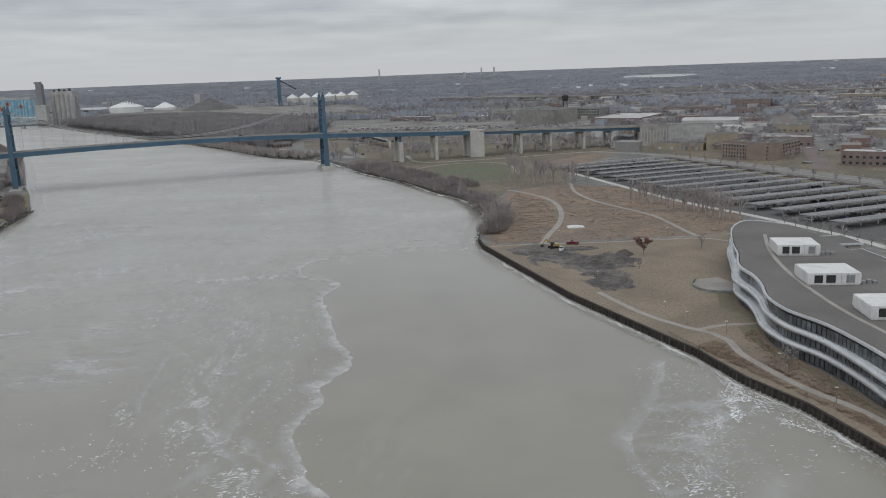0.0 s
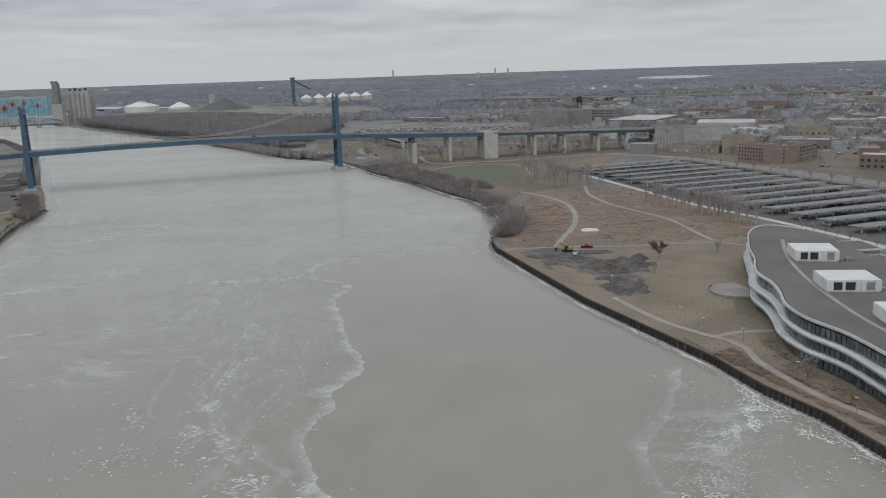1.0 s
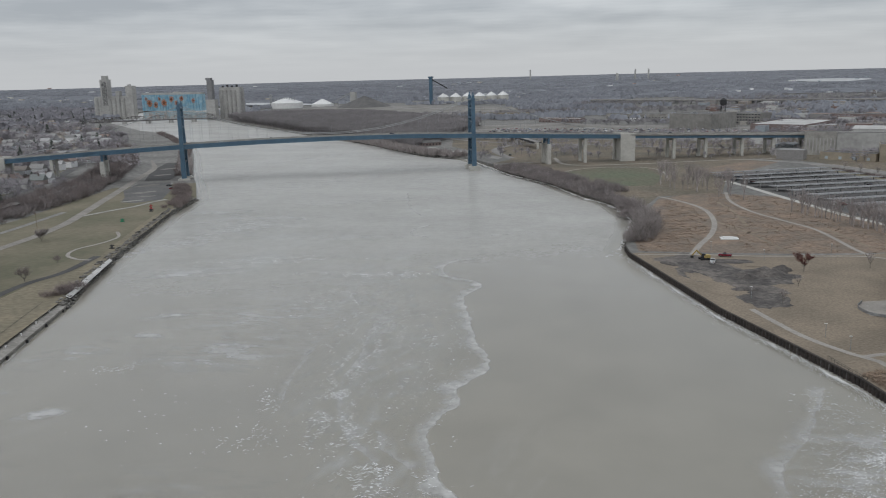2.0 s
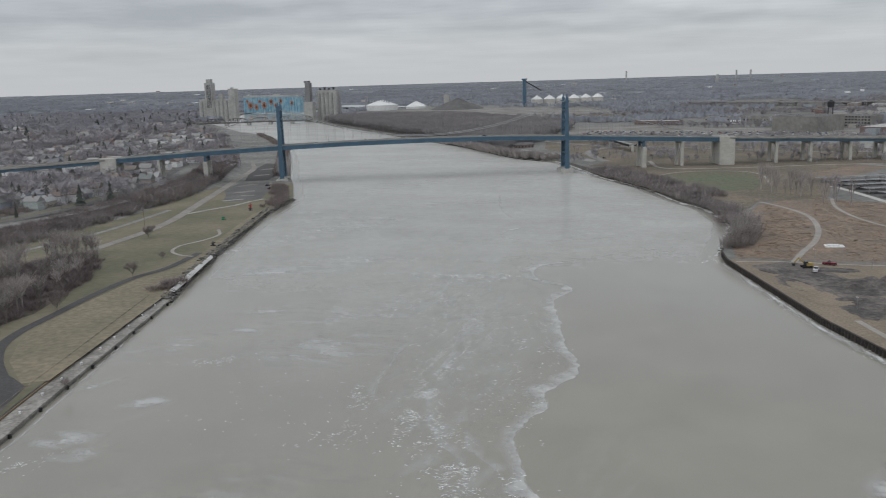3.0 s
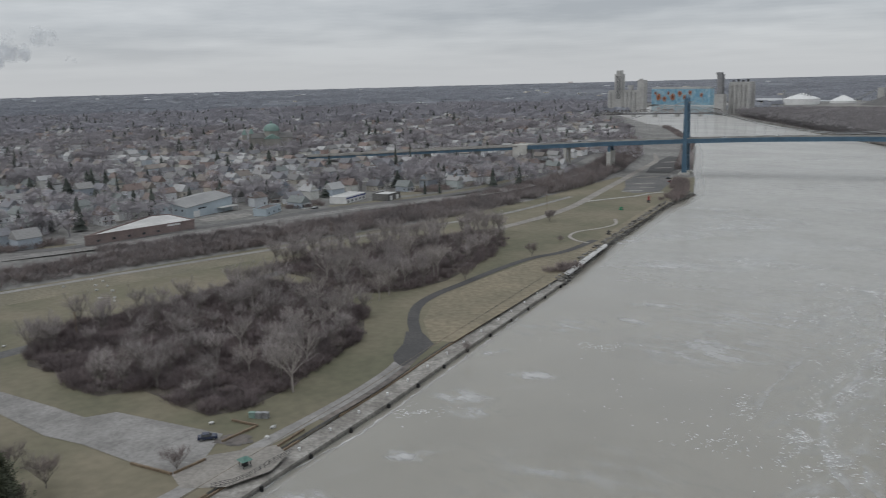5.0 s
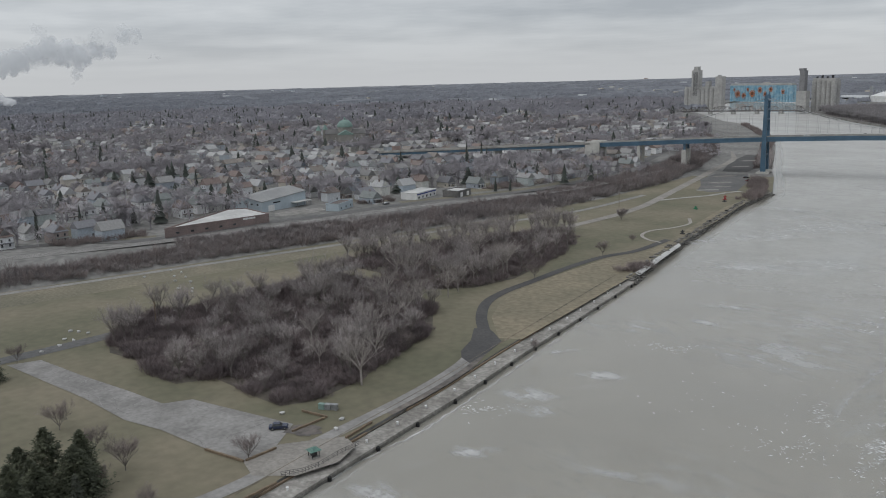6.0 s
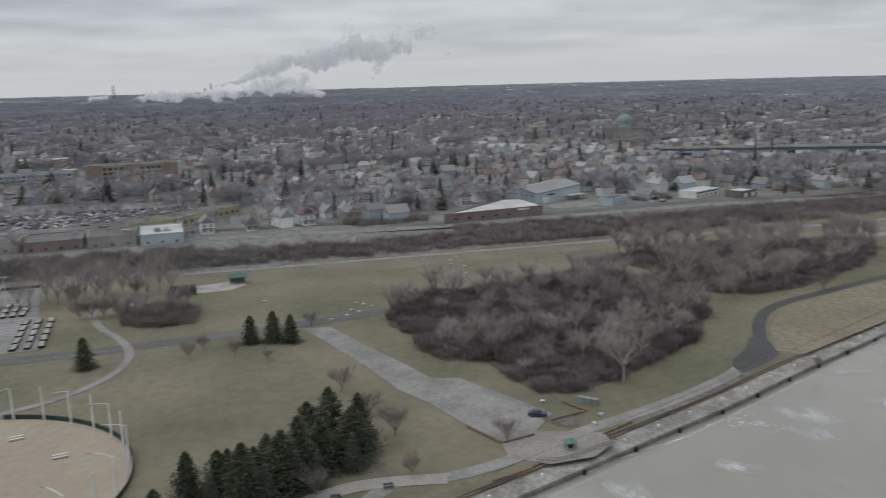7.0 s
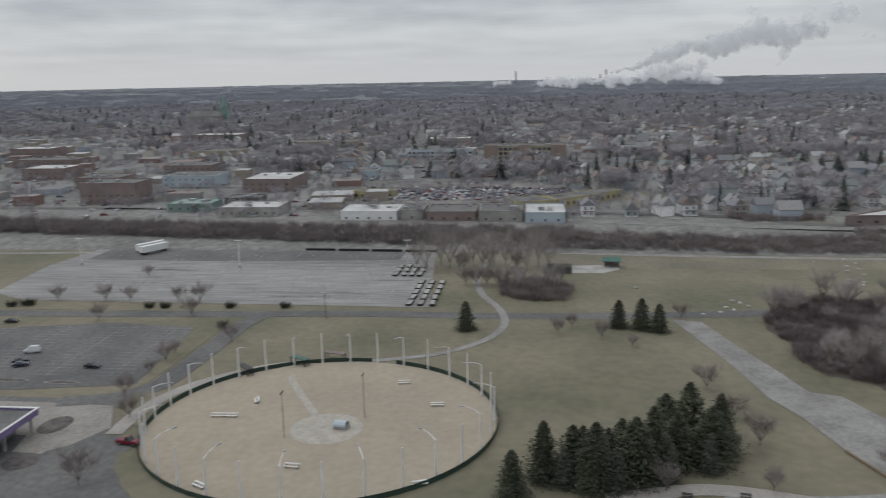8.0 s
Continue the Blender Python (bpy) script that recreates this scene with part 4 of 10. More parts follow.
sheet("car_park", [(-266, 44), (-264, 53), (-241.6, 58.2), (-218, 64.7), (-204, 68), (-201.5, 75), (-176.6, 84.3), (-169.5, 87), (-161, 78), (-158.6, 69), (-170, 65.6), (-187.8, 61.6), (-199.7, 57), (-222, 53.7), (-241, 49.5)], WG + 0.12, M_asphalt_old, "cracked bleached asphalt car park", "car park")
ribbon("soil_strip", [(-159.3, 107.7), (-164.3, 124.7), (-171.3, 142.7), (-179.3, 156.7)], 2.4, WG + 0.105, M_dirt_pale, "worn soil strip between the path and the quay", "verge", 4)
ribbon("riverside_path", [(-128, 20), (-149, 40), (-148, 52), (-150, 66), (-154, 77), (-157.9, 90.6), (-161.9, 106.6), (-166.9, 123.6), (-173.9, 141.6), (-181.9, 155.6)], 4.0, WG + 0.11, M_asphalt_old, "worn grey riverside path", "path", 4)
sheet("plaza", [(-161.4, 79), (-158, 86.5), (-155, 92.5), (-149, 91.5), (-144.8, 84.5), (-145.2, 74.2), (-151.4, 67.5), (-158.8, 69)], WG + 0.125, M_path_dull, "concrete plaza at the car park")
ragged_patch("bare_soil", -164.5, 87, 4.5, 3.2, 40, WG + 0.122, M_dirt_pale, "worn brown soil between the car park and the path", 31)
ribbon("loop_path", [(-181, 158), (-194, 169), (-208, 180), (-220, 193), (-227, 208), (-231.5, 227), (-238, 254), (-242, 281), (-240, 303), (-246, 334)], 4.0, WG + 0.13, M_asphalt_dark, "dark new asphalt loop path", "path", 4)
sheet("path_widening", [(-174, 146), (-179.5, 147.5), (-184, 151), (-190, 160), (-199, 169), (-197, 173), (-191, 170.5), (-182.5, 166.2), (-178, 157)], WG + 0.135, M_asphalt_dark, "dark new asphalt path end")
ribbon("loop_path", [(-244, 326), (-252, 327), (-262, 334), (-267, 347), (-264, 362), (-265, 378), (-275, 392)], 1.8, WG + 0.14, M_path, "pale concrete loop path", "path", 4)
ribbon("white_path", [(-330, 436), (-324, 460), (-319, 475), (-318, 494), (-315, 506)], 3.4, WG + 0.14, M_concrete, "pale concrete path to the bridge", "path")
ribbon("field_path", [(-206, -80), (-218, -55), (-227, -30), (-238, -18), (-249, -12), (-262, -10), (-278, -13), (-297, -20), (-324, -24), (-346, -22)], 2.6, WG + 0.13, M_asphalt_old, "grey footpath round the ball field", "path", 4)
sheet("bridge_yard", [(-318, 506), (-339, 553), (-366, 597), (-387, 586), (-374, 545), (-352, 514), (-340, 492), (-328, 490)], WG + 0.06, M_asphalt, "worn asphalt lot by the bridge", "yard")
sheet("bridge_yard", [(-373, 606), (-384, 640), (-440, 735), (-453, 735), (-430, 672), (-392, 601)], WG + 0.065, M_asphalt_dark, "dark asphalt yard beyond the bridge tower", "yard")
ribbon("white_path", [(-340, 492), (-335, 498), (-330, 503)], 4, WG + 0.145, M_concrete, "short pale concrete strip by the lot", "path")
for x_, y_, a_, b_, yaw_ in ((-352, 538, 9, 4, 60), (-338, 520, 6, 3, 20), (-372, 574, 10, 4, 60), (-420, 690, 12, 4, 60), (-400, 640, 8, 4, 60)):
    ragged_patch("yard_patch", x_, y_, a_, b_, yaw_, WG + 0.075, M_yard, "bleached worn patch on the asphalt lot", int(-x_), 0.2)
sheet("storage_lot", [(-282, -192), (-277.5, -37), (-379, -47), (-379, -110), (-384, -210), (-340, -216), (-292, -210)], WG + 0.11, M_lot, "wide bleached parking lot with worn markings", "car park")
sheet("storage_lot", [(-354, -60), (-379, -60), (-379, -110), (-384, -205), (-352, -205), (-349, -130)], WG + 0.125, M_asphalt, "darker resurfaced strip of the storage lot", "car park")
sheet("visitor_lot", [(-246, -180), (-254.5, -141), (-251, -111), (-199, -106), (-192, -145), (-192, -185)], WG + 0.11, M_asphalt, "dark grey asphalt visitor car park", "car park")
ribbon("park_drive", [(-267, -93), (-251, -96.5), (-233.6, -97), (-213, -98), (-198, -99.5), (-190, -106), (-186, -120)], 7, WG + 0.14, M_asphalt, "asphalt park drive", "road")
sheet("forecourt", [(-190, -185), (-188, -104), (-178, -97), (-150, -100), (-120, -110), (-118, -185)], WG + 0.10, M_asphalt, "asphalt forecourt by the ball field")
ribbon("bridge_road", [(-306, 328), (-312, 372), (-322, 411), (-337, 449), (-355, 492), (-380, 552), (-408, 618), (-436, 684), (-468, 732), (-502, 776), (-545, 832), (-600, 920)], 6.0, WG + 0.16, M_path_dull, "worn grey asphalt road under the bridge", "road")
# rail tracks and the street on the bluff
ribbon("ballast_bed", [(-470, -260), (-440, -60), (-416, 70), (-406, 126), (-400, 190), (-402, 268), (-392, 342), (-386, 430), (-416, 560), (-462, 690)], 9, 8.62, M_asphalt_old, "pale ballast bed of the railway", "railway")
for off in (-2.2, -0.8, 0.8, 2.2):
    ribbon("rail", [(-470 + off, -260), (-440 + off, -60), (-416 + off, 70), (-406 + off, 126), (-400 + off, 190), (-402 + off, 268), (-392 + off, 342), (-386 + off, 430), (-416 + off, 560), (-462 + off, 690)], 0.15, 8.75, M_rust, "rusty steel rail", "railway")
ribbon("street", [(-520, -300), (-470, -120), (-441, 83), (-417, 128), (-413, 145), (-416, 209), (-413, 250), (-414, 300), (-402, 364), (-404, 430), (-440, 540), (-520, 700), (-640, 880), (-800, 1090), (-1000, 1330)], 8, 8.66, M_asphalt, "asphalt street along the railway", "road")
STREET_SIDE = [(-425, 128), (-421, 145), (-425, 209), (-422, 250), (-423, 300), (-411, 364), (-413, 430), (-449, 540), (-528, 700)]
ribbon("verge", STREET_SIDE[:2], 5, 8.60, M_levee, "olive grass verge along the railway street", "verge")
ribbon("verge", STREET_SIDE[4:], 7, 8.60, M_levee, "olive grass verge along the railway street", "verge")
for x, y, a, b, yaw in ((-470, 120, 26, 14, 10), (-448, 290, 18, 9, 20), (-440, 400, 16, 24, 10), (-500, 60, 30, 12, 0), (-432, 372, 12, 12, 0)):
    ragged_patch("yard_grass", x, y, a, b, yaw, 8.58, M_levee, "olive winter grass between the houses", int(-x))
for x, y, a, b, yaw in ((-436, 236, 9, 16, 0), (-440, 330, 9, 12, 10), (-470, 196, 16, 9, 0)):
    ragged_patch("gravel_yard", x, y, a, b, yaw, 8.63, M_yard, "bleached gravel yard by the stores", int(-x), 0.15)
# ---- plants ----


def grow_tree(seed, h, spread, limbs=6, split=4, twigs=5, trunk_h=0.28, wide=0.05, lean=0.55, wander=0.75, sprays=5):
    """A bare tree: trunk and limbs as one Geo, the fine branching as another."""
    rnd = random.Random(seed)
    wood, fine = Geo(), Geo()

    def bend(d, k):
        return (d + Vector((rnd.uniform(-k, k), rnd.uniform(-k, k), rnd.uniform(-k * 0.4, k)))).normalized()

    def twig(p, d, l, w):
        s = d.cross(Vector((rnd.uniform(-1, 1), rnd.uniform(-1, 1), rnd.uniform(-1, 1))))
        s = s.normalized() * w if s.length > 1e-4 else Vector((w, 0, 0))
        fine.add([p - s, p + s, p + d * l], [(0, 1, 2)])

    th = h * trunk_h
    r0 = h * 0.014
    wood.tube((0, 0, -0.3), (0, 0, th), r0 * 1.25, r0, 6, False)
    tops = []
    for i in range(limbs):
        a = 6.28318 * (i + rnd.uniform(-0.3, 0.3)) / limbs
        up = rnd.uniform(0.75, 1.3) if i else 2.5
        d = Vector((math.cos(a) * lean, math.sin(a) * lean, up)).normalized()
        p = Vector((0, 0, th * rnd.uniform(0.7, 1.0)))
        l = (h - th) * rnd.uniform(0.42, 0.6) * (0.8 + spread * 0.3)
        q = p + d * l
        wood.tube(p, q, r0 * 0.6, r0 * 0.3, 4, False)
        for j in range(split):
            t = rnd.uniform(0.35, 1.0)
            b = p + (q - p) * t
            e = bend(d, wander)
            m = l * rnd.uniform(0.45, 0.75)
            c = b + e * m
            wood.tube(b, c, r0 * 0.28, r0 * 0.12, 3, False)
            for k in range(twigs):
                u = rnd.uniform(0.25, 1.0)
                b2 = b + (c - b) * u
                e2 = bend(e, wander + 0.05)
                m2 = m * rnd.uniform(0.35, 0.7)
                twig(b2, e2, m2, wide * 1.1)
                for _ in range(sprays):
                    twig(b2 + e2 * m2 * rnd.uniform(0.2, 0.8), bend(e2, 0.8), m2 * rnd.uniform(0.6, 1.1), wide * 0.85)
    return wood, fine


def tree_thing(seed, h, spread, label, bark=None, twig_mat=None, name="bare_tree", **kw):
    wood, fine = grow_tree(seed, h, spread, **kw)
    t = thing(name, Matrix.Identity(4), label, "tree", "bare trees")
    wood.ob("trunk", bark or M_bark, t)
    fine.ob("crown", twig_mat or M_twig, t)
    return t


def grow_conifer(seed, h, r, tiers=26, per=13, droop=0.3):
    """A spruce: trunk, and ragged tiers of boughs of many small sprays."""
    rnd = random.Random(seed)
    wood, fine = Geo(), Geo()
    wood.tube((0, 0, -0.3), (0, 0, h * 0.97), h * 0.014, 0.03, 5, False)
    for i in range(tiers):
        t = (i + rnd.uniform(-0.3, 0.3)) / (tiers - 1)
        t = min(1, max(0, t))
        z = h * (0.05 + 0.93 * t)
        rr = r * ((1 - t) ** 0.62) * rnd.uniform(0.7, 1.2) + 0.12
        n = max(4, int(per * (1 - 0.55 * t)))
        for j in range(n):
            a = 6.28318 * (j + rnd.random()) / n
            l = rr * rnd.uniform(0.5, 1.15)
            d = Vector((math.cos(a), math.sin(a), 0))
            s = Vector((-d.y, d.x, 0))
            for k in range(13):
                u = rnd.uniform(0.2, 1.0)
                p = d * l * u + Vector((0, 0, z - droop * l * u * u + rnd.uniform(-0.25, 0.25))) + s * rnd.uniform(-0.25, 0.25) * l
                e = (d + s * rnd.uniform(-0.9, 0.9) + Vector((0, 0, rnd.uniform(-0.7, 0.35)))).normalized()
                q = (s + Vector((0, 0, rnd.uniform(-0.8, 0.8))) + d * rnd.uniform(-0.5, 0.5)).normalized()
                m = rnd.uniform(0.2, 0.46) * (0.45 + 0.12 * r)
                fine.add([p - q * m * 0.45, p + q * m * 0.45, p + e * m * 1.5], [(0, 1, 2)])
    return wood, fine


def conifer_thing(seed, h, r, label, needle=None, **kw):
    wood, fine = grow_conifer(seed, h, r, **kw)
    t = thing("spruce_tree", Matrix.Identity(4), label, "tree", "evergreen trees")
    wood.ob("trunk", M_bark, t)
    fine.ob("foliage", needle or M_needle, t)
    return t


def spread_copies(base, spots):
    """The base goes to the first spot, copies to the others: (x, y, scale, turn)."""
    for i, (x, y, s, rz) in enumerate(spots):
        m = Matrix.Translation((x, y, ground_z(x, y))) @ Matrix.Rotation(rz, 4, "Z") @ Matrix.Scale(s, 4)
        if i == 0:
            base.matrix_world = m
        else:
            o = copy_thing(base, m)
            o.matrix_basis = m


def clump(seed, n=45, w=0.11, tall=1.0, wide=0.55):
    """A unit shrub of slim upright sprays, 1 high."""
    rnd = random.Random(seed)
    g = Geo()
    for i in range(n):
        a, q = rnd.uniform(0, 6.283), rnd.random() ** 0.5
        b = Vector((math.cos(a) * q * wide * 0.5, math.sin(a) * q * wide * 0.5, rnd.uniform(-0.02, 0.35)))
        e = b + Vector((math.cos(a) * wide * rnd.uniform(0.1, 0.6), math.sin(a) * wide * rnd.uniform(0.1, 0.6), rnd.uniform(0.3, 0.75) * tall))
        s = Vector((rnd.uniform(-1, 1), rnd.uniform(-1, 1), rnd.uniform(-0.3, 0.3))).normalized() * w
        g.add([b - s, b + s, e], [(0, 1, 2)])
    return tri_arrays(g)


CLUMPS = [clump(i, 46, 0.075) for i in range(5)]
BUSHY = [clump(20 + i, 44, 0.038, 1.0, 0.9) for i in range(4)]
FINE = [clump(30 + i, 95, 0.019, 1.0, 1.0) for i in range(4)]
DENSE = [clump(50 + i, 66, 0.024, 1.0, 1.0) for i in range(5)]


def brush(name, spots, material, label, kinds=CLUMPS):
    """Brush as one mesh: spots are (x, y, width, height)."""
    rnd = random.Random(len(spots))
    lots = [[] for _ in kinds]
    for x, y, s, h in spots:
        lots[rnd.randrange(len(kinds))].append(placed(x, y, ground_z(x, y), rnd.uniform(0, 6.28), s, h))
    o = merged(name, [(V, F, m) for (V, F), m in zip(kinds, lots) if m], material)
    return tagged(o, label, "brush", kind="stuff")


def band(line, half, gap, h0, h1, s, seed, jitter=1.0):
    """Spots along a smooth line, within half metres of it."""
    rnd = random.Random(seed)
    c = smooth_line(line, gap)
    out = []
    for q in c:
        for _ in range(max(1, int(2 * half / gap))):
            out.append((q.x + rnd.uniform(-half, half), q.y + rnd.uniform(-half, half) * jitter, s * rnd.uniform(0.7, 1.3), rnd.uniform(h0, h1)))
    return out


def fill(outline, gap, h0, h1, s, seed):
    rnd = random.Random(seed)
    xs, ys = [p[0] for p in outline], [p[1] for p in outline]
    out = []
    n = int((max(xs) - min(xs)) * (max(ys) - min(ys)) / gap ** 2)
    for _ in range(n):
        x, y = rnd.uniform(min(xs), max(xs)), rnd.uniform(min(ys), max(ys))
        if inside(x, y, outline):
            out.append((x, y, s * rnd.uniform(0.7, 1.3), rnd.uniform(h0, h1)))
    return out


def spots_in(outline, n, s0, s1, seed, apart=3.0):
    rnd = random.Random(seed)
    xs, ys = [p[0] for p in outline], [p[1] for p in outline]
    out = []
    for _ in range(n * 40):
        x, y = rnd.uniform(min(xs), max(xs)), rnd.uniform(min(ys), max(ys))
        if inside(x, y, outline) and all((x - a) ** 2 + (y - b) ** 2 > apart ** 2 for a, b, *_ in out):
            out.append((x, y, rnd.uniform(s0, s1), rnd.uniform(0, 6.28)))
            if len(out) == n:
                break
    return out


# thicket on the west bank
THICKET = [(-284, 84), (-268, 74), (-257, 71), (-242, 75), (-228, 73), (-216, 76), (-212, 86), (-205, 87), (-195, 87.5), (-182, 90), (-179, 98), (-183, 113), (-200, 146), (-207, 158), (-232, 178), (-262, 186), (-300, 176), (-296, 140), (-292, 120), (-293, 100)]
COPSE = [(-318, 190), (-287, 192), (-252, 188), (-240, 204), (-240, 226), (-258, 272), (-280, 306), (-304, 322), (-318, 270), (-330, 226)]
sheet("leaf_litter", THICKET, WG + 0.07, mat("leaf_litter", (0.10, 0.085, 0.068), (0.07, 0.061, 0.05), 0.2, 0.95, fine=1.0, amount=0.3), "dark leaf litter under the thicket")
sheet("leaf_litter", COPSE, WG + 0.07, bpy.data.materials["leaf_litter"], "dark leaf litter under the copse")
def ragged(spots, outline, seed):
    """Thins and lowers brush here and there, most of all along its edge."""
    out = []
    for x, y, s_, h_ in spots:
        k = noise.noise(Vector((x / 11, y / 11, seed))) + 0.6 * noise.noise(Vector((x / 4.5, y / 4.5, seed)))
        edge = min(math.hypot(x - a, y - b) for a, b in outline)
        if k < -0.42 or (edge < 3.5 and k < -0.05):
            continue
        out.append((x, y, s_ * (0.8 + 0.5 * max(0, k)), h_ * (0.75 + 0.75 * k)))
    return out


THICKET_EDGE = [tuple(q)[:2] for q in smooth_line(THICKET + THICKET[:1], 2)]
M_thicket = mat("thicket_twigs", (0.205, 0.168, 0.166), (0.145, 0.12, 0.12), 0.08, 0.95, fine=0.8, amount=0.3)
brush("underbrush", ragged(fill(THICKET, 1.6, 2.0, 4.6, 3.6, 1), THICKET_EDGE, 3), M_thicket, "dense dark red-brown bare underbrush", FINE)
brush("underbrush", fill(COPSE, 3.3, 1.8, 4.5, 4.0, 2), M_thicket, "dark bare underbrush between the copse trees", FINE)
tall = [tree_thing(40 + i, 13.0, 1.0, "tall bare grey tree in the thicket", twig_mat=M_twig, limbs=8, split=5, twigs=7, wide=0.024, lean=0.5, trunk_h=0.3) for i in range(3)]
pale = [tree_thing(50 + i, 15.0, 1.0, "tall pale-barked bare tree at the thicket's edge", bark=M_twig_pale, twig_mat=M_twig_pale, limbs=9, split=5, twigs=5, wide=0.026, lean=0.8, trunk_h=0.33, sprays=3, wander=0.9) for i in range(2)]
tall_pale = tree_thing(57, 20.0, 0.8, "tall pale bare tree beside the storage lot", bark=M_twig_pale, twig_mat=M_twig_pale, limbs=9, split=5, twigs=6, wide=0.022, lean=0.42, trunk_h=0.14, wander=0.6, sprays=4)
slim = [tree_thing(60 + i, 12.0, 0.6, "slim upright bare tree", limbs=6, split=5, twigs=6, wide=0.036, lean=0.3, trunk_h=0.3) for i in range(2)]
small = [tree_thing(70 + i, 6.0, 1.0, "small bare lawn tree with a round crown", limbs=9, split=7, twigs=8, wide=0.012, lean=0.72, trunk_h=0.17, wander=0.95, twig_mat=M_brush) for i in range(3)]
s = spots_in(THICKET, 92, 0.55, 1.1, 3, 3.2)
spread_copies(tall[0], s[:38])
spread_copies(tall[1], s[38:72])
s2 = spots_in(COPSE, 88, 0.9, 1.25, 4, 3.2)
spread_copies(tall[2], s[72:] + s2[:34])
spread_copies(slim[0], s2[34:70])
spread_copies(pale[0], [(-180.5, 113.5, 1.15, 0.3), (-190, 116, 0.85, 2.0), (-226, 165, 0.95, 1.0), (-232, 172, 0.9, 3.0), (-218, 150, 0.8, 4.0), (-236, 188, 0.9, 5.0)])
spread_copies(pale[1], [(-195, 128, 0.9, 0.3), (-222, 158, 1.0, 2.2), (-240, 196, 0.95, 1.3), (-247, 210, 0.8, 3.1), (-228, 88, 0.6, 1.1), (-205, 125, 0.9, 1), (-212, 138, 1.0, 2), (-200, 112, 0.8, 3), (-240, 160, 0.9, 4), (-250, 170, 1.0, 5), (-222, 122, 0.8, 0), (-262, 150, 0.9, 2), (-275, 110, 0.7, 4), (-246, 120, 0.75, 1)] + s2[70:])
# lawn trees of the west park
spread_copies(small[0], [(-196, 140, 1.1, 0), (-159, 70.4, 1.1, 1.3), (-171.8, 48.2, 1.4, 1), (-204.4, 43.2, 1.3, 2), (-168.6, 42.2, 0.8, 2), (-248.9, 7, 1.0, 1), (-267, 47, 1.0, 2), (-256.3, 11.4, 0.9, 3), (-150.2, 25.6, 1.1, 1), (-151.7, 45.8, 0.9, 3), (-245, 20, 1.1, 0.5), (-245, 285, 1.2, 2), (-237.4, 28.4, 0.7, 4), (-186, 46, 1.1, 5)])
spread_copies(small[1], [(-281, -177, 1.1, 0), (-281.8, -158.5, 1.2, 1.7), (-282, -149, 1.1, 3.4), (-282.8, -131, 1.1, 5), (-281.6, -122, 1.3, 0.5), (-257.3, -148, 1.1, 1), (-263.5, -117.5, 1.2, 2), (-236.6, -93.4, 1.1, 3), (-217.7, -106, 1.0, 1), (-191.5, -105, 1.1, 4), (-224, -106, 0.8, 2), (-143.8, -90.6, 1.5, 5), (-177.2, -96.6, 1.1, 1), (-208, -106, 0.7, 1), (-320, -160, 0.9, 2)])
spread_copies(small[2], [(-310, -27 + 4 * k, 1.3, k) for k in range(4)] + [(-335, -30, 1.5, 2), (-345, -20, 1.5, 1), (-338, -8, 1.4, 3), (-235, 232, 1.2, 1), (-255, 318, 0.7, 2), (-170, 168, 0.6, 2), (-212, 128, 0.8, 1)])
# the clump by the skate hut, and the west railway bank
CLUMP = [(-312, -13), (-294, -12), (-288, -3), (-289, 10), (-305, 12), (-315, 2)]
brush("underbrush", fill(CLUMP, 1.6, 2.5, 4.5, 3.2, 5), M_brush, "low dark bare brush on the lawn", FINE)
spread_copies(slim[1], spots_in(CLUMP, 12, 0.7, 1.0, 6, 2.5))
spread_copies(tall_pale, [(-338 + 7 * math.sin(k * 2.1), -50 + 4.6 * k, 0.75 + 0.1 * (k % 4), k) for k in range(13)])
BANK = [(-440, -420), (-414, -300), (-400, -150), (-390, -40), (-385, 40), (-379, 120), (-374, 210), (-370, 300), (-376, 400), (-402, 520), (-446, 640), (-500, 740), (-600, 880)]
brush("bank_brush", band(BANK, 10, 2.3, 1.8, 4.4, 4.0, 7, 0.3), M_bank, "long dark band of bare brush on the railway bank", DENSE)
brush("bank_brush", band([(-440, -420), (-414, -300), (-402, -150), (-395, -40), (-392, 20)], 9, 2.6, 3.6, 6.6, 4.4, 47, 0.3), M_bank, "taller dark brush on the bank behind the storage lot", DENSE)
brush("bank_trees", band(BANK, 11, 8.0, 4.5, 8, 4.4, 8, 0.3), M_brush, "taller bare saplings in the railway bank brush", FINE)
BANK2 = [(-385, 150), (-378, 230), (-370, 310), (-372, 390), (-395, 500)]
brush("bank_brush", band(BANK2, 14, 3.0, 2.5, 5.5, 4.6, 9, 0.3), M_bank, "dark bare brush thickening towards the bridge", DENSE)
BRIDGE_SCRUB = [(-384, 455), (-392, 500), (-408, 550), (-428, 598), (-454, 650), (-490, 710), (-528, 768), (-590, 850)]
brush("bank_brush", band(BRIDGE_SCRUB, 13, 2.6, 3.0, 6.5, 4.6, 91, 0.3), M_bank, "tall dark brush between the railway and the bridge road", DENSE)
brush("bank_trees", band(BRIDGE_SCRUB, 13, 8.0, 6, 10, 5.0, 92, 0.3), M_brush, "bare saplings in the brush by the bridge", FINE)
brush("shore_brush", band([(-291, 474), (-300, 500), (-318, 532), (-338, 566)], 6, 3.2, 2.5, 6.5, 3.6, 93, 0.5), M_brush, "red-brown bare scrub on the shore by the bridge", FINE)
brush("shore_brush", band([(-377, 640), (-392, 664), (-420, 712), (-448, 760)], 5, 3.0, 3.5, 8, 4.0, 94, 0.5), M_twig, "grey bare scrub behind the bridge tower", FINE)
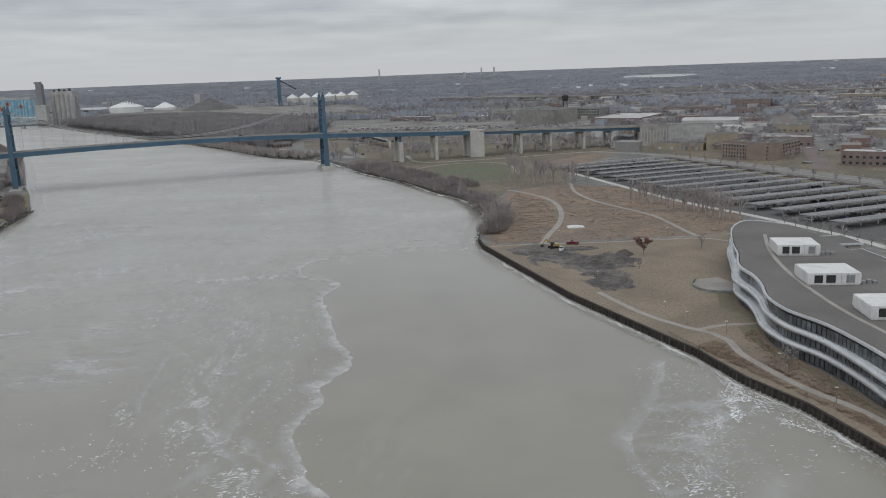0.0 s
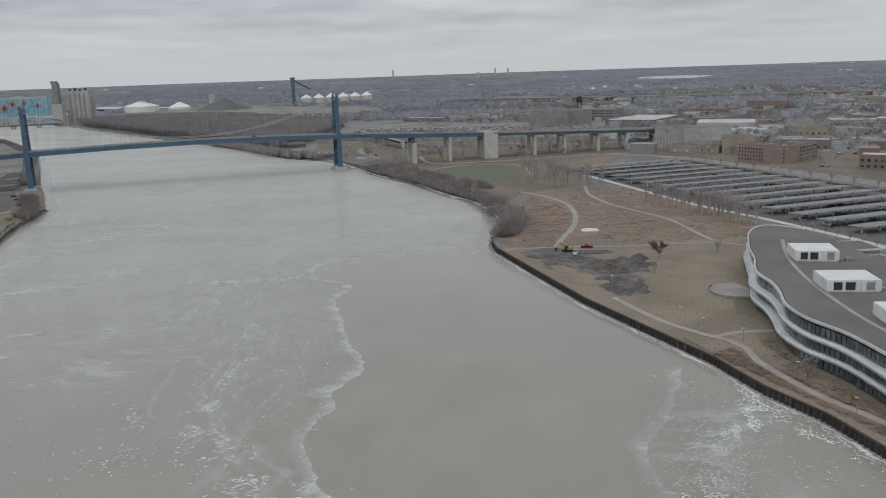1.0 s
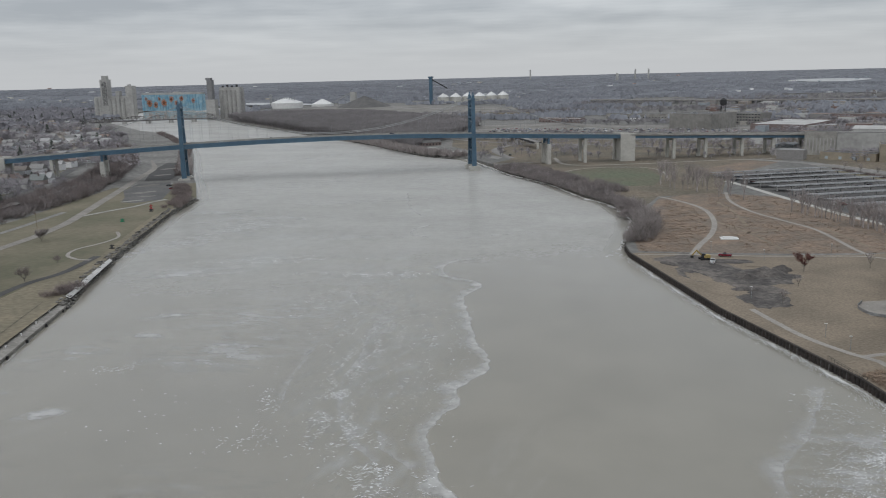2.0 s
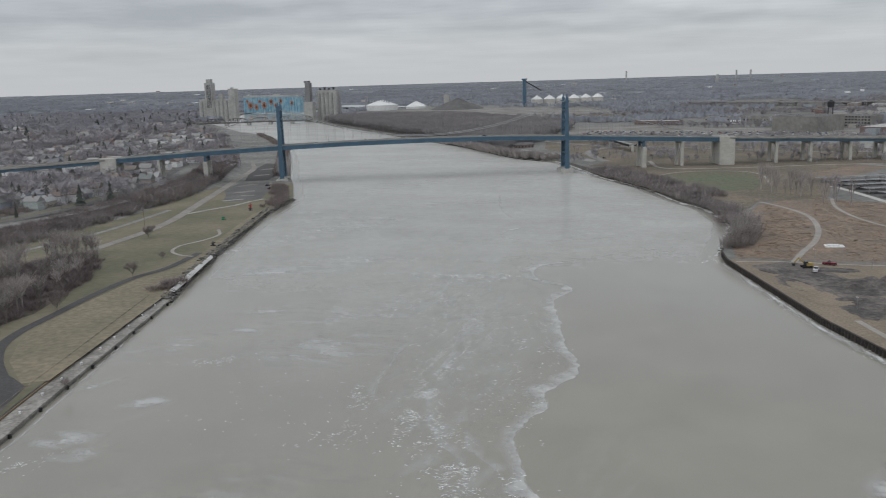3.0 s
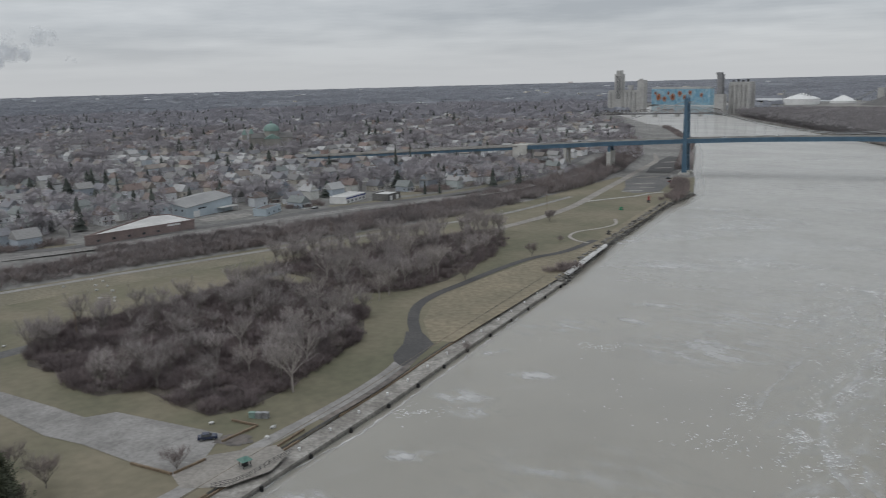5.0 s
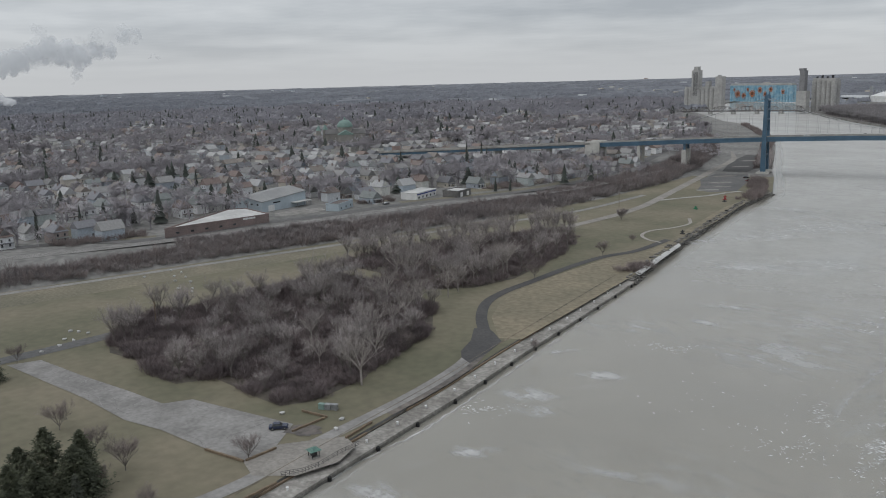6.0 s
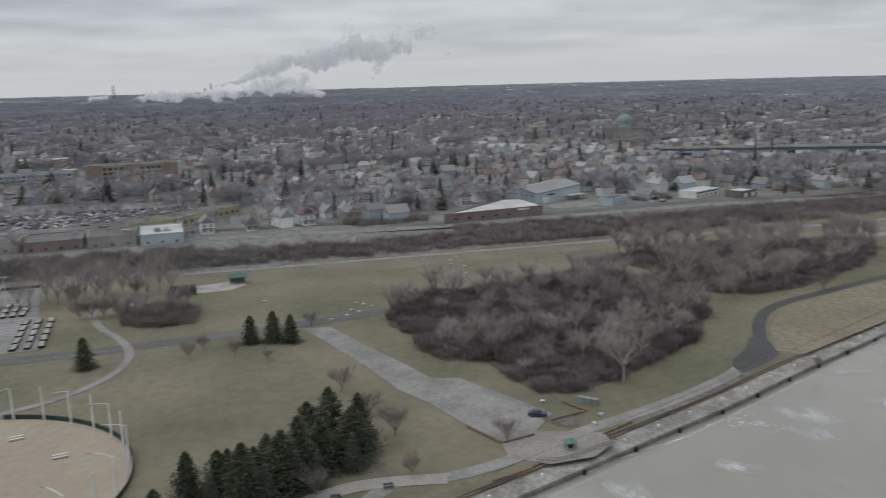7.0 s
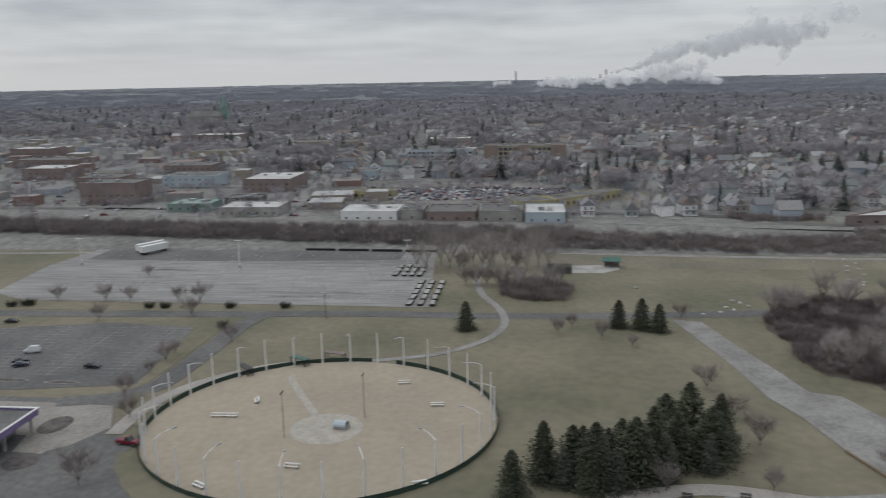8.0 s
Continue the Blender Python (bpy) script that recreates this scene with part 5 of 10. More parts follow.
brush("street_brush", [q for q in band([(-428, 100), (-430, 140)], 6, 3.0, 2, 5, 4.0, 71, 0.6) + band([(-436, 280), (-434, 300)], 6, 3.0, 2, 5, 4.0, 72, 0.6) + band([(-424, 380), (-432, 450), (-462, 540), (-520, 660)], 8, 4.0, 2, 6, 4.4, 73, 0.6)], M_brush, "bare shrubs along the railway street", FINE)
# evergreens
firs = [conifer_thing(80 + i, 13.2, (5.6, 7.2, 6.4)[i], "tall dark green spruce in a tight grove", tiers=30, per=21, droop=(0.3, 0.15, 0.4)[i]) for i in range(3)]
pines = conifer_thing(84, 11.0, 3.4, "grey-green pine at the edge of the grove", M_needle_pale, tiers=20, per=13)
GROVE = [(-153, 2), (-156, 8), (-151, 13), (-158, 15), (-154, 19), (-161, 19), (-157, 24), (-164, 24), (-160, 30), (-167, 29), (-163, 35), (-170, 34), (-167, 39), (-172, 28), (-158, 11), (-170, 39)]
spread_copies(firs[0], [(x + 1.3 * math.sin(9 * i), y, (0.95, 0.72, 1.08, 0.82, 1.0, 0.9)[i % 6], i * 1.1) for i, (x, y) in enumerate(GROVE[0::3])])
spread_copies(firs[1], [(x, y + 1.5 * math.sin(7 * i), (0.8, 1.02, 0.7, 0.94, 0.86)[i % 5], i * 1.3) for i, (x, y) in enumerate(GROVE[1::3])])
spread_copies(firs[2], [(x + math.cos(5 * i), y - 1, (1.05, 0.78, 0.9, 1.1, 0.74)[i % 5], i * 1.7) for i, (x, y) in enumerate(GROVE[2::3])])
spread_copies(pines, [(-150, 6, 0.8, 0), (-149, 16, 0.85, 1), (-154, 27, 0.75, 2), (-158, 35, 0.8, 3)])
lawn_fir = conifer_thing(90, 9.5, 4.3, "dark green spruce standing on the lawn", tiers=30, per=17)
spread_copies(lawn_fir, [(-252, -22, 1.0, 0), (-257, 26, 0.95, 1), (-256, 33, 1.05, 2), (-253, 38, 0.95, 3), (-146, -4, 1.0, 4)])
# evergreen shrubs by the storage lot
brush("evergreen_shrubs", [(x + 0.7 * math.cos(2.1 * k), y + 0.7 * math.sin(2.1 * k), 2.8, 2.9) for x, y in ((-273, -190), (-275, -186), (-275, -184), (-273.4, -137.5), (-273.6, -131.7), (-274.6, -108), (-275.4, -88), (-251, -101.6)) for k in range(4)], M_needle, "low dark evergreen shrubs", BUSHY)

# east bank: shore brush, poplar rows, lawn trees
SHORE = [(-3, 462), (-8, 500), (-26, 540), (-52, 590), (-84, 644), (-112, 694)]
brush("shore_brush", [(x, y, s_, h_ * (0.7 + 0.9 * abs(noise.noise(Vector((x / 14, y / 14, 2)))) ** 0.7)) for x, y, s_, h_ in band(SHORE, 7.5, 2.0, 1.8, 5.0, 3.8, 10, 0.6)], M_bank, "dark bare brush along the shore", DENSE)
brush("shore_brush", band([(-16, 556), (-42, 596), (-74, 650), (-100, 700)], 12, 3.4, 2.5, 6.5, 4.4, 18, 0.6), M_bank, "dark bare thicket behind the shore", DENSE)
brush("shore_brush", band(SHORE, 8, 9.0, 5, 8.5, 4.5, 15, 0.6), M_twig, "grey bare saplings in the shore brush", BUSHY)
brush("shore_brush", band([(-378, 636), (-416, 702), (-480, 815), (-552, 936), (-720, 1157)], 5, 3.0, 2.0, 5.0, 4.0, 16, 0.6), M_brush, "dark bare brush along the west shore", BUSHY)
brush("shore_brush", band([(-172, 795), (-222, 832), (-300, 940), (-350, 1000)], 12, 4.0, 4, 8, 6, 11, 0.6), M_twig, "bare shore trees upstream of the bridge")
brush("shore_brush", band([(-1, 395), (3, 420), (2, 450)], 5, 2.4, 4, 8, 5.0, 12, 0.8), M_twig, "grey bare willow scrub on the shore", FINE)
spread_copies(tree_thing(58, 13.0, 0.9, "bare grey willow on the river shore", twig_mat=M_twig, limbs=9, split=6, twigs=7, wide=0.026, lean=0.6, trunk_h=0.12, sprays=4), [(-2, 396, 0.9, 0), (3, 404, 1.0, 1), (1, 413, 0.85, 2), (5, 420, 1.0, 3), (0, 428, 0.8, 4), (4, 437, 0.9, 5), (0, 446, 0.7, 6)])
rowtree = tree_thing(95, 20.0, 0.42, "slim bare poplar in a row on the prairie", twig_mat=M_twig, bark=M_twig, limbs=5, split=5, twigs=5, wide=0.016, lean=0.26, trunk_h=0.2, wander=0.4, sprays=4)
rnd = random.Random(5)
spread_copies(rowtree, [(12 + 1.7 * k + rnd.uniform(-3, 3), 606 - 1.9 * k + rnd.uniform(-26, 22), rnd.uniform(0.75, 1.1), k) for k in range(28)] + [(82 + 1.3 * k + rnd.uniform(-2, 2), 488 - 2.6 * k + rnd.uniform(-3, 3), rnd.uniform(0.6, 0.95), k * 1.3) for k in range(30)] + [(104 + rnd.uniform(-5, 14), 432 + rnd.uniform(-22, 22), rnd.uniform(0.7, 1.0), k) for k in range(9)])
eastsmall = tree_thing(96, 7.5, 1.0, "small bare tree on the lawn", limbs=6, split=4, twigs=4, wide=0.035, lean=0.6)
spread_copies(eastsmall, [(74, 205, 1.0, 0), (88, 352, 0.9, 1), (47, 293, 0.8, 2), (56, 318, 0.6, 3), (118, 352, 0.8, 2)] + [(138 + 2.6 * k, 398 - 7.2 * k, 0.8, k) for k in range(9)] + [(150 + 7.4 * k, 690 - 17 * k, 0.9, k * 1.1) for k in range(17)])
brush("street_hedge", band([(143, 690), (168, 632), (204, 550), (230, 486), (258, 418)], 2.5, 1.6, 1.0, 2.4, 2.6, 41, 0.6), M_brush, "low dark hedge along the street verge", BUSHY)
wood_g, leaf_g = grow_tree(97, 8.0, 1.1, limbs=7, split=5, twigs=6, wide=0.10, lean=0.8)
oak = thing("oak_tree", pose(62, 342, 3.5), "oak that still holds russet brown leaves", "tree")
wood_g.ob("trunk", M_bark, oak)
leaf_g.ob("crown", M_russet, oak)
dark_tree = tree_thing(99, 7.5, 1.1, "broad dark twiggy tree on the west lawn", twig_mat=M_bank, limbs=8, split=6, twigs=7, wide=0.06, lean=0.8, trunk_h=0.15)
dark_tree.matrix_world = pose(-299, 363, 3.5)
brush("quay_shrub", [(-217.5 + 2.4 * math.cos(k * 2.4) * (k % 4) * 0.8, 273 + 3.4 * math.sin(k * 2.4) * (k % 4) * 0.8, 3.8, 3.2) for k in range(22)], M_brush, "dark low shrub beside the quay", FINE)
# ---- buildings ----
CZ = 8.5
WINDOW = {}


def window_mesh(w, h, material):
    key = (round(w, 2), round(h, 2), material.name)
    if key not in WINDOW:
        WINDOW[key] = Geo().box(-w / 2, w / 2, -0.06, 0.10, 0, h).mesh("window", material)
    return WINDOW[key]


def put_windows(parent, w, d, z0, storeys, step, ww, wh, sides="fr", rise=3.4, pane=None):
    """Rows of single windows on the front (y = 0) and on the ends of a block."""
    me = window_mesh(ww, wh, pane or M_dark_glass)
    for k in range(storeys):
        z = z0 + rise * k
        if "f" in sides:
            n = int((w - 1.5) / step)
            for i in range(n):
                o = new("window", me)
                o.parent = parent
                o.matrix_local = pose((i + 0.5) * w / n, -0.02, z)
        for face, x in (("l", -0.02), ("r", w + 0.02)):
            if face in sides:
                n = int((d - 1.5) / step)
                for i in range(n):
                    o = new("window", me)
                    o.parent = parent
                    o.matrix_local = pose(x, (i + 0.5) * d / n, z, 0, 0, 90)


def block(name, x, y, yaw, w, d, h, wall, roof, label, category="building", z=CZ, parapet=0.5, windows=None, ridge=0.0, boxes=0):
    """A plain building: its front left corner at (x, y), its front running along yaw, its depth to the left of that."""
    b = thing(name, pose(x, y, z, 0, 0, yaw), label, category)
    Geo().box(0, w, 0, d, -0.3, h).ob("wall", wall, b)
    if ridge:
        Geo().gable(0, w, 0, d, h, ridge, 0.4).ob("roof", roof, b)
    else:
        Geo().box(0.3, w - 0.3, 0.3, d - 0.3, h - 0.2, h + 0.06).ob("roof", roof, b)
        p = Geo().box(-0.12, w + 0.12, -0.12, 0.25, h, h + parapet).box(-0.12, w + 0.12, d - 0.25, d + 0.12, h, h + parapet)
        p.box(-0.12, 0.25, 0.25, d - 0.25, h, h + parapet).box(w - 0.25, w + 0.12, 0.25, d - 0.25, h, h + parapet)
        p.ob("parapet", wall, b)
    rnd = random.Random(int(abs(x) * 7 + abs(y)))
    for _ in range(boxes):
        u, v, s = rnd.uniform(0.15, 0.85) * w, rnd.uniform(0.2, 0.8) * d, rnd.uniform(0.8, 2.0)
        Geo().box(u - s, u + s, v - s, v + s, h + 0.06, h + 0.06 + rnd.uniform(0.8, 1.8)).ob("roof_unit", M_steel, b)
    if windows:
        put_windows(b, w, d, *windows)
    return b


# the railway street and its commercial buildings
bw = thing("brick_warehouse", pose(0, 0, CZ), "long low red brick warehouse with a pale wedge-shaped roof", "warehouse")
wedge = [(-411, 146), (-415.4, 206), (-446, 206), (-449, 197)]
Geo().prism(wedge, -0.3, 4.6).ob("wall", M_brick, bw)
Geo().prism([(-412, 150), (-416, 205.4), (-445, 205.4), (-447.6, 197)], 4.6, 4.75).ob("roof", M_membrane, bw)
for (ax, ay), (bx, by) in zip(wedge, wedge[1:] + wedge[:1]):
    Geo().beam((ax, ay, 4.85), (bx, by, 4.85), 0.45, 0.5).ob("parapet", M_brick, bw)
tagged(Geo().beam((-414.2, 190, 4.0), (-414.75, 197.5, 4.0), 0.2, 0.9).ob("sign_board", M_white, bw), "plain white sign board")
for k in range(5):
    Geo().beam((-411.3 - 0.6 * k, 152 + 8 * k, 1.9), (-411.4 - 0.6 * k, 153.6 + 8 * k, 1.9), 0.3, 1.0).ob("window", M_dark_glass, bw)
# the metal warehouse: its eaves rise along the ridge
mwh = thing("metal_warehouse", pose(-450.8, 219.4, CZ, 0, 0, 107), "pale blue metal warehouse with a low grey gabled roof", "warehouse")
ha, hb, rr = 6.2, 8.8, 2.2
Geo().add([(0, 0, -0.3), (37, 0, -0.3), (37, 28, -0.3), (0, 28, -0.3), (0, 0, ha), (37, 0, hb), (37, 28, hb), (0, 28, ha), (0, 14, ha + rr), (37, 14, hb + rr)],
          [(0, 1, 5, 4), (2, 3, 7, 6), (3, 0, 4, 8, 7), (1, 2, 6, 9, 5)]).ob("wall", M_metal_blue, mwh)
for s_, y0 in ((1, -0.5), (-1, 28.5)):
    Geo().add([(-0.5, y0, ha - 0.1), (37.5, y0, hb - 0.1), (37.5, 14, hb + rr + 0.1), (-0.5, 14, ha + rr + 0.1), (-0.5, y0, ha + 0.2), (37.5, y0, hb + 0.2), (37.5, 14, hb + rr + 0.4), (-0.5, 14, ha + rr + 0.4)],
              [(4, 5, 6, 7), (0, 1, 5, 4), (3, 0, 4, 7), (1, 2, 6, 5)]).ob("roof", M_grey_roof, mwh)
Geo().box(5, 10, -0.12, 0.05, -0.2, 3.6).ob("loading_door", M_white, mwh)
Geo().box(9, 15, -0.14, 0.05, 4.4, 5.2).ob("window_band", M_dark_glass, mwh)
for k in range(5):
    Geo().box(-0.1, 0.05, 3 + 5 * k, 4.4 + 5 * k, 4.0, 5.0).ob("window", M_dark_glass, mwh)
Geo().box(24, 37, -5.0, -0.1, 3.0, 3.4).ob("canopy", M_membrane, mwh)
for k in range(3):
    Geo().box(24.5 + 6 * k, 24.8 + 6 * k, -4.9, -4.6, -0.2, 3.0).ob("post", M_steel, mwh)
block("workshop", -420.3, 253.6, 123, 20, 8.4, 4.0, M_metal_blue, mat("brown_felt_roof", (0.13, 0.105, 0.095), (0.10, 0.085, 0.08), 0.2), "small pale metal workshop with a dark felt roof", "workshop", windows=(1.0, 1, 6.0, 1.1, 1.1, "f"))
block("white_store", -422.7, 313, 113, 25, 12, 4.0, M_white, M_membrane, "white single-storey store with a blue fascia stripe", "store", windows=(0.6, 1, 4.0, 1.6, 1.3, "f"))
tagged(Geo().box(0, 25, -0.20, -0.13, 3.0, 3.7).ob("fascia", mat("blue_fascia", (0.04, 0.06, 0.22), (0.035, 0.05, 0.19), 0.5), bpy.data.objects["white_store"]), "dark blue stripe")
block("garage_block", -410.3, 336.9, 109, 15.5, 12, 4.0, M_tar, M_membrane, "dark grey garage block with pale doors", "garage", windows=(0.3, 1, 7.0, 3.0, 2.8, "f", 3.0, M_white))
block("yellow_works", -468, 12, 135, 54, 14, 4.8, M_yellow, M_tar, "long pale yellow works building with tall windows", "works", windows=(1.0, 1, 4.6, 1.5, 2.0, "f"))
block("yellow_works", -460, -12, 108, 24, 20, 4.6, M_yellow, M_tar, "pale yellow front wing of the works", "works", windows=(1.0, 1, 4.6, 1.5, 2.0, "f"))
block("yellow_shop", -511, -116, 88, 26, 12, 4.2, M_yellow, M_tar, "low pale yellow shop with a tar roof", "shop", windows=(1.0, 1, 4.0, 1.4, 1.5, "f"))
for i, (x, y, w, d, h, wl_, rf) in enumerate([(-428, -104, 30, 24, 4.6, M_white, M_membrane), (-430, -72, 12, 22, 5.0, M_concrete, M_tar), (-426, -58, 26, 26, 4.6, M_brick, M_tar), (-424, -30, 22, 24, 5.2, M_concrete, M_tar), (-420, -6, 20, 30, 5.0, M_metal_blue, M_membrane)]):
    block("row_building", x, y, 90, w, d, h, wl_, rf, ("low white shop with a pale flat roof", "narrow grey workshop with a flat roof", "low brick workshop with a tar roof", "grey block workshop with a flat roof", "pale metal shed with a flat roof")[i], "workshop", windows=(0.8, 1, 5.5, 1.1, 1.1, "f"), boxes=2)
for i, (x, y, w, d, h, wl_, rf, lab) in enumerate([
        (-488, -285, 37, 24, 13, M_brick, M_tar, "four-storey dark brick block with a flat roof"),
        (-457, -214, 26, 20, 4.6, M_green_metal, M_green_metal, "low pale green metal building"),
        (-440, -176, 34, 24, 5.0, M_concrete, M_membrane, "low concrete building with a bright white roof"),
        (-480, -188, 22, 14, 4.6, M_tar, M_tar, "small dark brown workshop with a flat roof"),
        (-540, -198, 33, 42, 8.6, M_brick, M_membrane, "two-storey red brick building with a white roof"),
        (-569, -268, 40, 26, 7.8, M_metal_blue, M_tar, "blue-grey metal building with a flat roof"),
        (-616, -407, 36, 30, 9, M_brick, M_membrane, "brick building with a pale membrane roof"),
        (-800, -538, 44, 30, 10, M_brick, M_membrane, "broad brick building with a pale roof"),
        (-640, -300, 40, 30, 8, M_brick, M_tar, "dark red brick block with flat roof"),
        (-700, -470, 60, 26, 8, M_brick, M_tar, "wide brick building with a tar roof"),
        (-760, -330, 50, 30, 9, M_beige, M_tar, "buff brick building with a flat roof"),
        (-690, -220, 44, 24, 7, M_concrete, M_membrane, "low concrete building with a pale roof"),
        (-860, -260, 70, 30, 9, M_beige, M_tar, "long buff building with a flat roof"),
        (-610, -150, 30, 22, 6, M_metal_blue, M_tar, "blue-grey shed with a tar roof"),
        (-980, -420, 60, 34, 10, M_brick, M_membrane, "brick works with a pale roof"),
        (-900, -120, 46, 30, 8, M_beige, M_membrane, "buff building with a pale roof"),
        (-560, -330, 34, 26, 8, M_brick, M_tar, "dark brick building with a flat roof")]):
    block("town_building", x, y, 90, w, d, h, wl_, rf, lab, "building", windows=(1.4, 2 if h > 6 else 1, 4.4, 0.9, 1.2, "f"), boxes=3)
# the school
sc = block("school", -740, -48, 90, 72, 24, 12.5, M_beige, M_tar, "three-storey buff brick school with bands of windows", "school", windows=(1.2, 3, 4.0, 2.8, 2.3, "fr", 3.8), boxes=4)
Geo().box(-0.1, 12, -1.6, 0.0, -0.3, 13.6).ob("end_bay", M_brick_pale, sc)
Geo().box(60, 72.1, -1.6, 0.0, -0.3, 13.6).ob("end_bay", M_brick_pale, sc)
Geo().box(31, 41, -1.6, 0.0, -0.3, 13.6).ob("centre_bay", M_brick_pale, sc)
block("school_wing", -760, -120, 90, 60, 18, 7.5, M_metal_blue, M_tar, "low school wing with a grey roof", "school", windows=(1.2, 2, 4.0, 2.8, 1.8, "f"))
brush("clipped_trees", [(-664 + 2.5 * (k % 2), 16 + 2.2 * k, 6, 8) for k in range(12)], M_far_needle, "dark clipped evergreen block by the school", BUSHY)
# the domed church
ch = thing("church", pose(-880, 545, CZ, 0, 0, 60), "stone church with a green copper dome", "church")
Geo().box(-24, 24, -9, 9, -0.3, 13).box(-9, 9, -20, 20, -0.3, 12.5).ob("nave", M_stone, ch)
Geo().gable(-24, 24, -9, 9, 13, 5.5).ob("roof", M_tar, ch)
g = Geo().gable(-20, 20, -9, 9, 12.5, 5.5)
Geo().add([(-y, x, z) for x, y, z in g.v], g.f).ob("transept_roof", M_copper, ch)
Geo().tube((0, 0, 13), (0, 0, 21), 9, 9, 16).ob("drum", M_stone, ch)
g = Geo()
prof = [(9.6 * math.cos(a), 21 + 9.0 * math.sin(a)) for a in [1.45 * k / 7 for k in range(8)]]
for (r0, z0), (r1, z1) in zip(prof, prof[1:]):
    g.tube((0, 0, z0), (0, 0, z1), r0, r1, 20, False)
g.tube((0, 0, prof[-1][1] - 0.2), (0, 0, 32.5), 1.2, 1.0, 8)
g.ob("dome", M_copper, ch, "green copper dome", True)
for sx in (-1, 1):
    t = Geo().box(sx * 4 - 31, sx * 4 - 25, sx * 11 - 3, sx * 11 + 3, -0.3, 18)
    t.ob("tower", M_stone, ch)
    Geo().tube((sx * 4 - 28, sx * 11, 18), (sx * 4 - 28, sx * 11, 24), 3.4, 0.6, 8).ob("tower_cap", M_copper, ch)
block("long_white_building", -670, 827, 25, 42, 16, 6.5, M_stone, M_membrane, "white two-storey building with rows of windows", "building", windows=(1.4, 2, 4.0, 1.2, 1.4, "f"))
tower_church = thing("spired_church", pose(-1380, -560, CZ), "grey-green stone church with a tall spire", "church")
Geo().box(-14, 14, -30, 30, -0.3, 16).ob("nave", M_stone, tower_church)
g = Geo().gable(-30, 30, -14, 14, 16, 9)
Geo().add([(-y, x, z) for x, y, z in g.v], g.f).ob("roof", M_tar, tower_church)
Geo().box(-6, 6, 24, 36, -0.3, 32).tube((0, 30, 32), (0, 30, 55), 7, 0.3, 8).ob("spire", M_copper, tower_church)

# ---- houses ----


def house(seed):
    """A timber house with its gable to the street: walls, roof, porch, windows, door, chimney."""
    rnd = random.Random(seed)
    w, d, h = rnd.uniform(6.6, 8.4), rnd.uniform(9.5, 13), rnd.choice((3.4, 5.2, 5.6))
    rise = rnd.uniform(3.2, 4.6)
    o = thing("house", Matrix.Identity(4), "timber house with a shingled gable roof among bare trees", "house", "houses")
    wall = Geo().box(-d / 2, d / 2, -w / 2, w / 2, -0.4, h)
    for x in (-d / 2, d / 2):
        wall.add([(x, -w / 2, h), (x, w / 2, h), (x, 0, h + rise - 0.2)], [(0, 1, 2), (2, 1, 0)])
    wall.ob("wall", M_house, o)
    Geo().gable(-d / 2, d / 2, -w / 2, w / 2, h, rise, 0.45, hip=rnd.choice((0, 0, 0, 2.5))).ob("roof", M_roof, o)
    Geo().box(d / 2, d / 2 + 2.2, -w / 2 + 0.3, w / 2 - 0.3, 2.6, 2.9).ob("porch_roof", M_roof, o)
    p = Geo()
    for y in (-w / 2 + 0.6, w / 2 - 0.6):
        p.box(d / 2 + 1.9, d / 2 + 2.1, y - 0.1, y + 0.1, -0.2, 2.6)
    p.box(d / 2, d / 2 + 2.2, -w / 2 + 0.3, w / 2 - 0.3, -0.3, 0.3)
    p.ob("porch", M_white, o)
    Geo().box(-1.2, -0.5, 0.6, 1.3, h + rise * 0.4, h + rise + 0.9).ob("chimney", M_brick, o)
    me = window_mesh(0.85, 1.3, M_dark_glass)
    spots = [(d / 2 + 0.02, -w / 4, 0.9, 90), (d / 2 + 0.02, w / 4, 0.9, 90), (d / 4, -w / 2 - 0.02, 0.9, 0), (d / 4, w / 2 + 0.02, 0.9, 180)]
    if h > 5:
        spots += [(d / 2 + 0.02, -w / 4, 3.4, 90), (d / 2 + 0.02, w / 4, 3.4, 90)]
    for x, y, z, a in spots:
        v = new("window", me)
        v.parent = o
        v.matrix_local = pose(x, y, z, 0, 0, a)
    return o


def seen(x, y):
    """Whether the clip ever looks that way."""
    a = math.degrees(math.atan2(-x, y))
    return -30 < a < 132


TAKEN = [(-428, 160, 30), (-430, 192, 30), (-464, 232, 30), (-428, 260, 24), (-432, 322, 28), (-420, 344, 26), (-440, 262, 20), (-490, 40, 40), (-550, -110, 26), (-440, -100, 40), (-440, -40, 60), (-755, -12, 66), (-765, -90, 50), (-880, 545, 48), (-655, 842, 34), (-1380, -560, 50), (-540, -40, 60)]


def free(x, y):
    if x > bluff_x(y) - (62 if y < 400 else 50):
        return False
    if -700 < y < -60 and x > -520 - 0.9 * (-60 - y):
        return False
    s = (x + 363) * 0.922 + (y - 615) * 0.387
    c = -(x + 363) * 0.387 + (y - 615) * 0.922
    if abs(c) < 20 and s > -420:
        return False
    return all((x - a) ** 2 + (y - b) ** 2 > r * r for a, b, r in TAKEN)


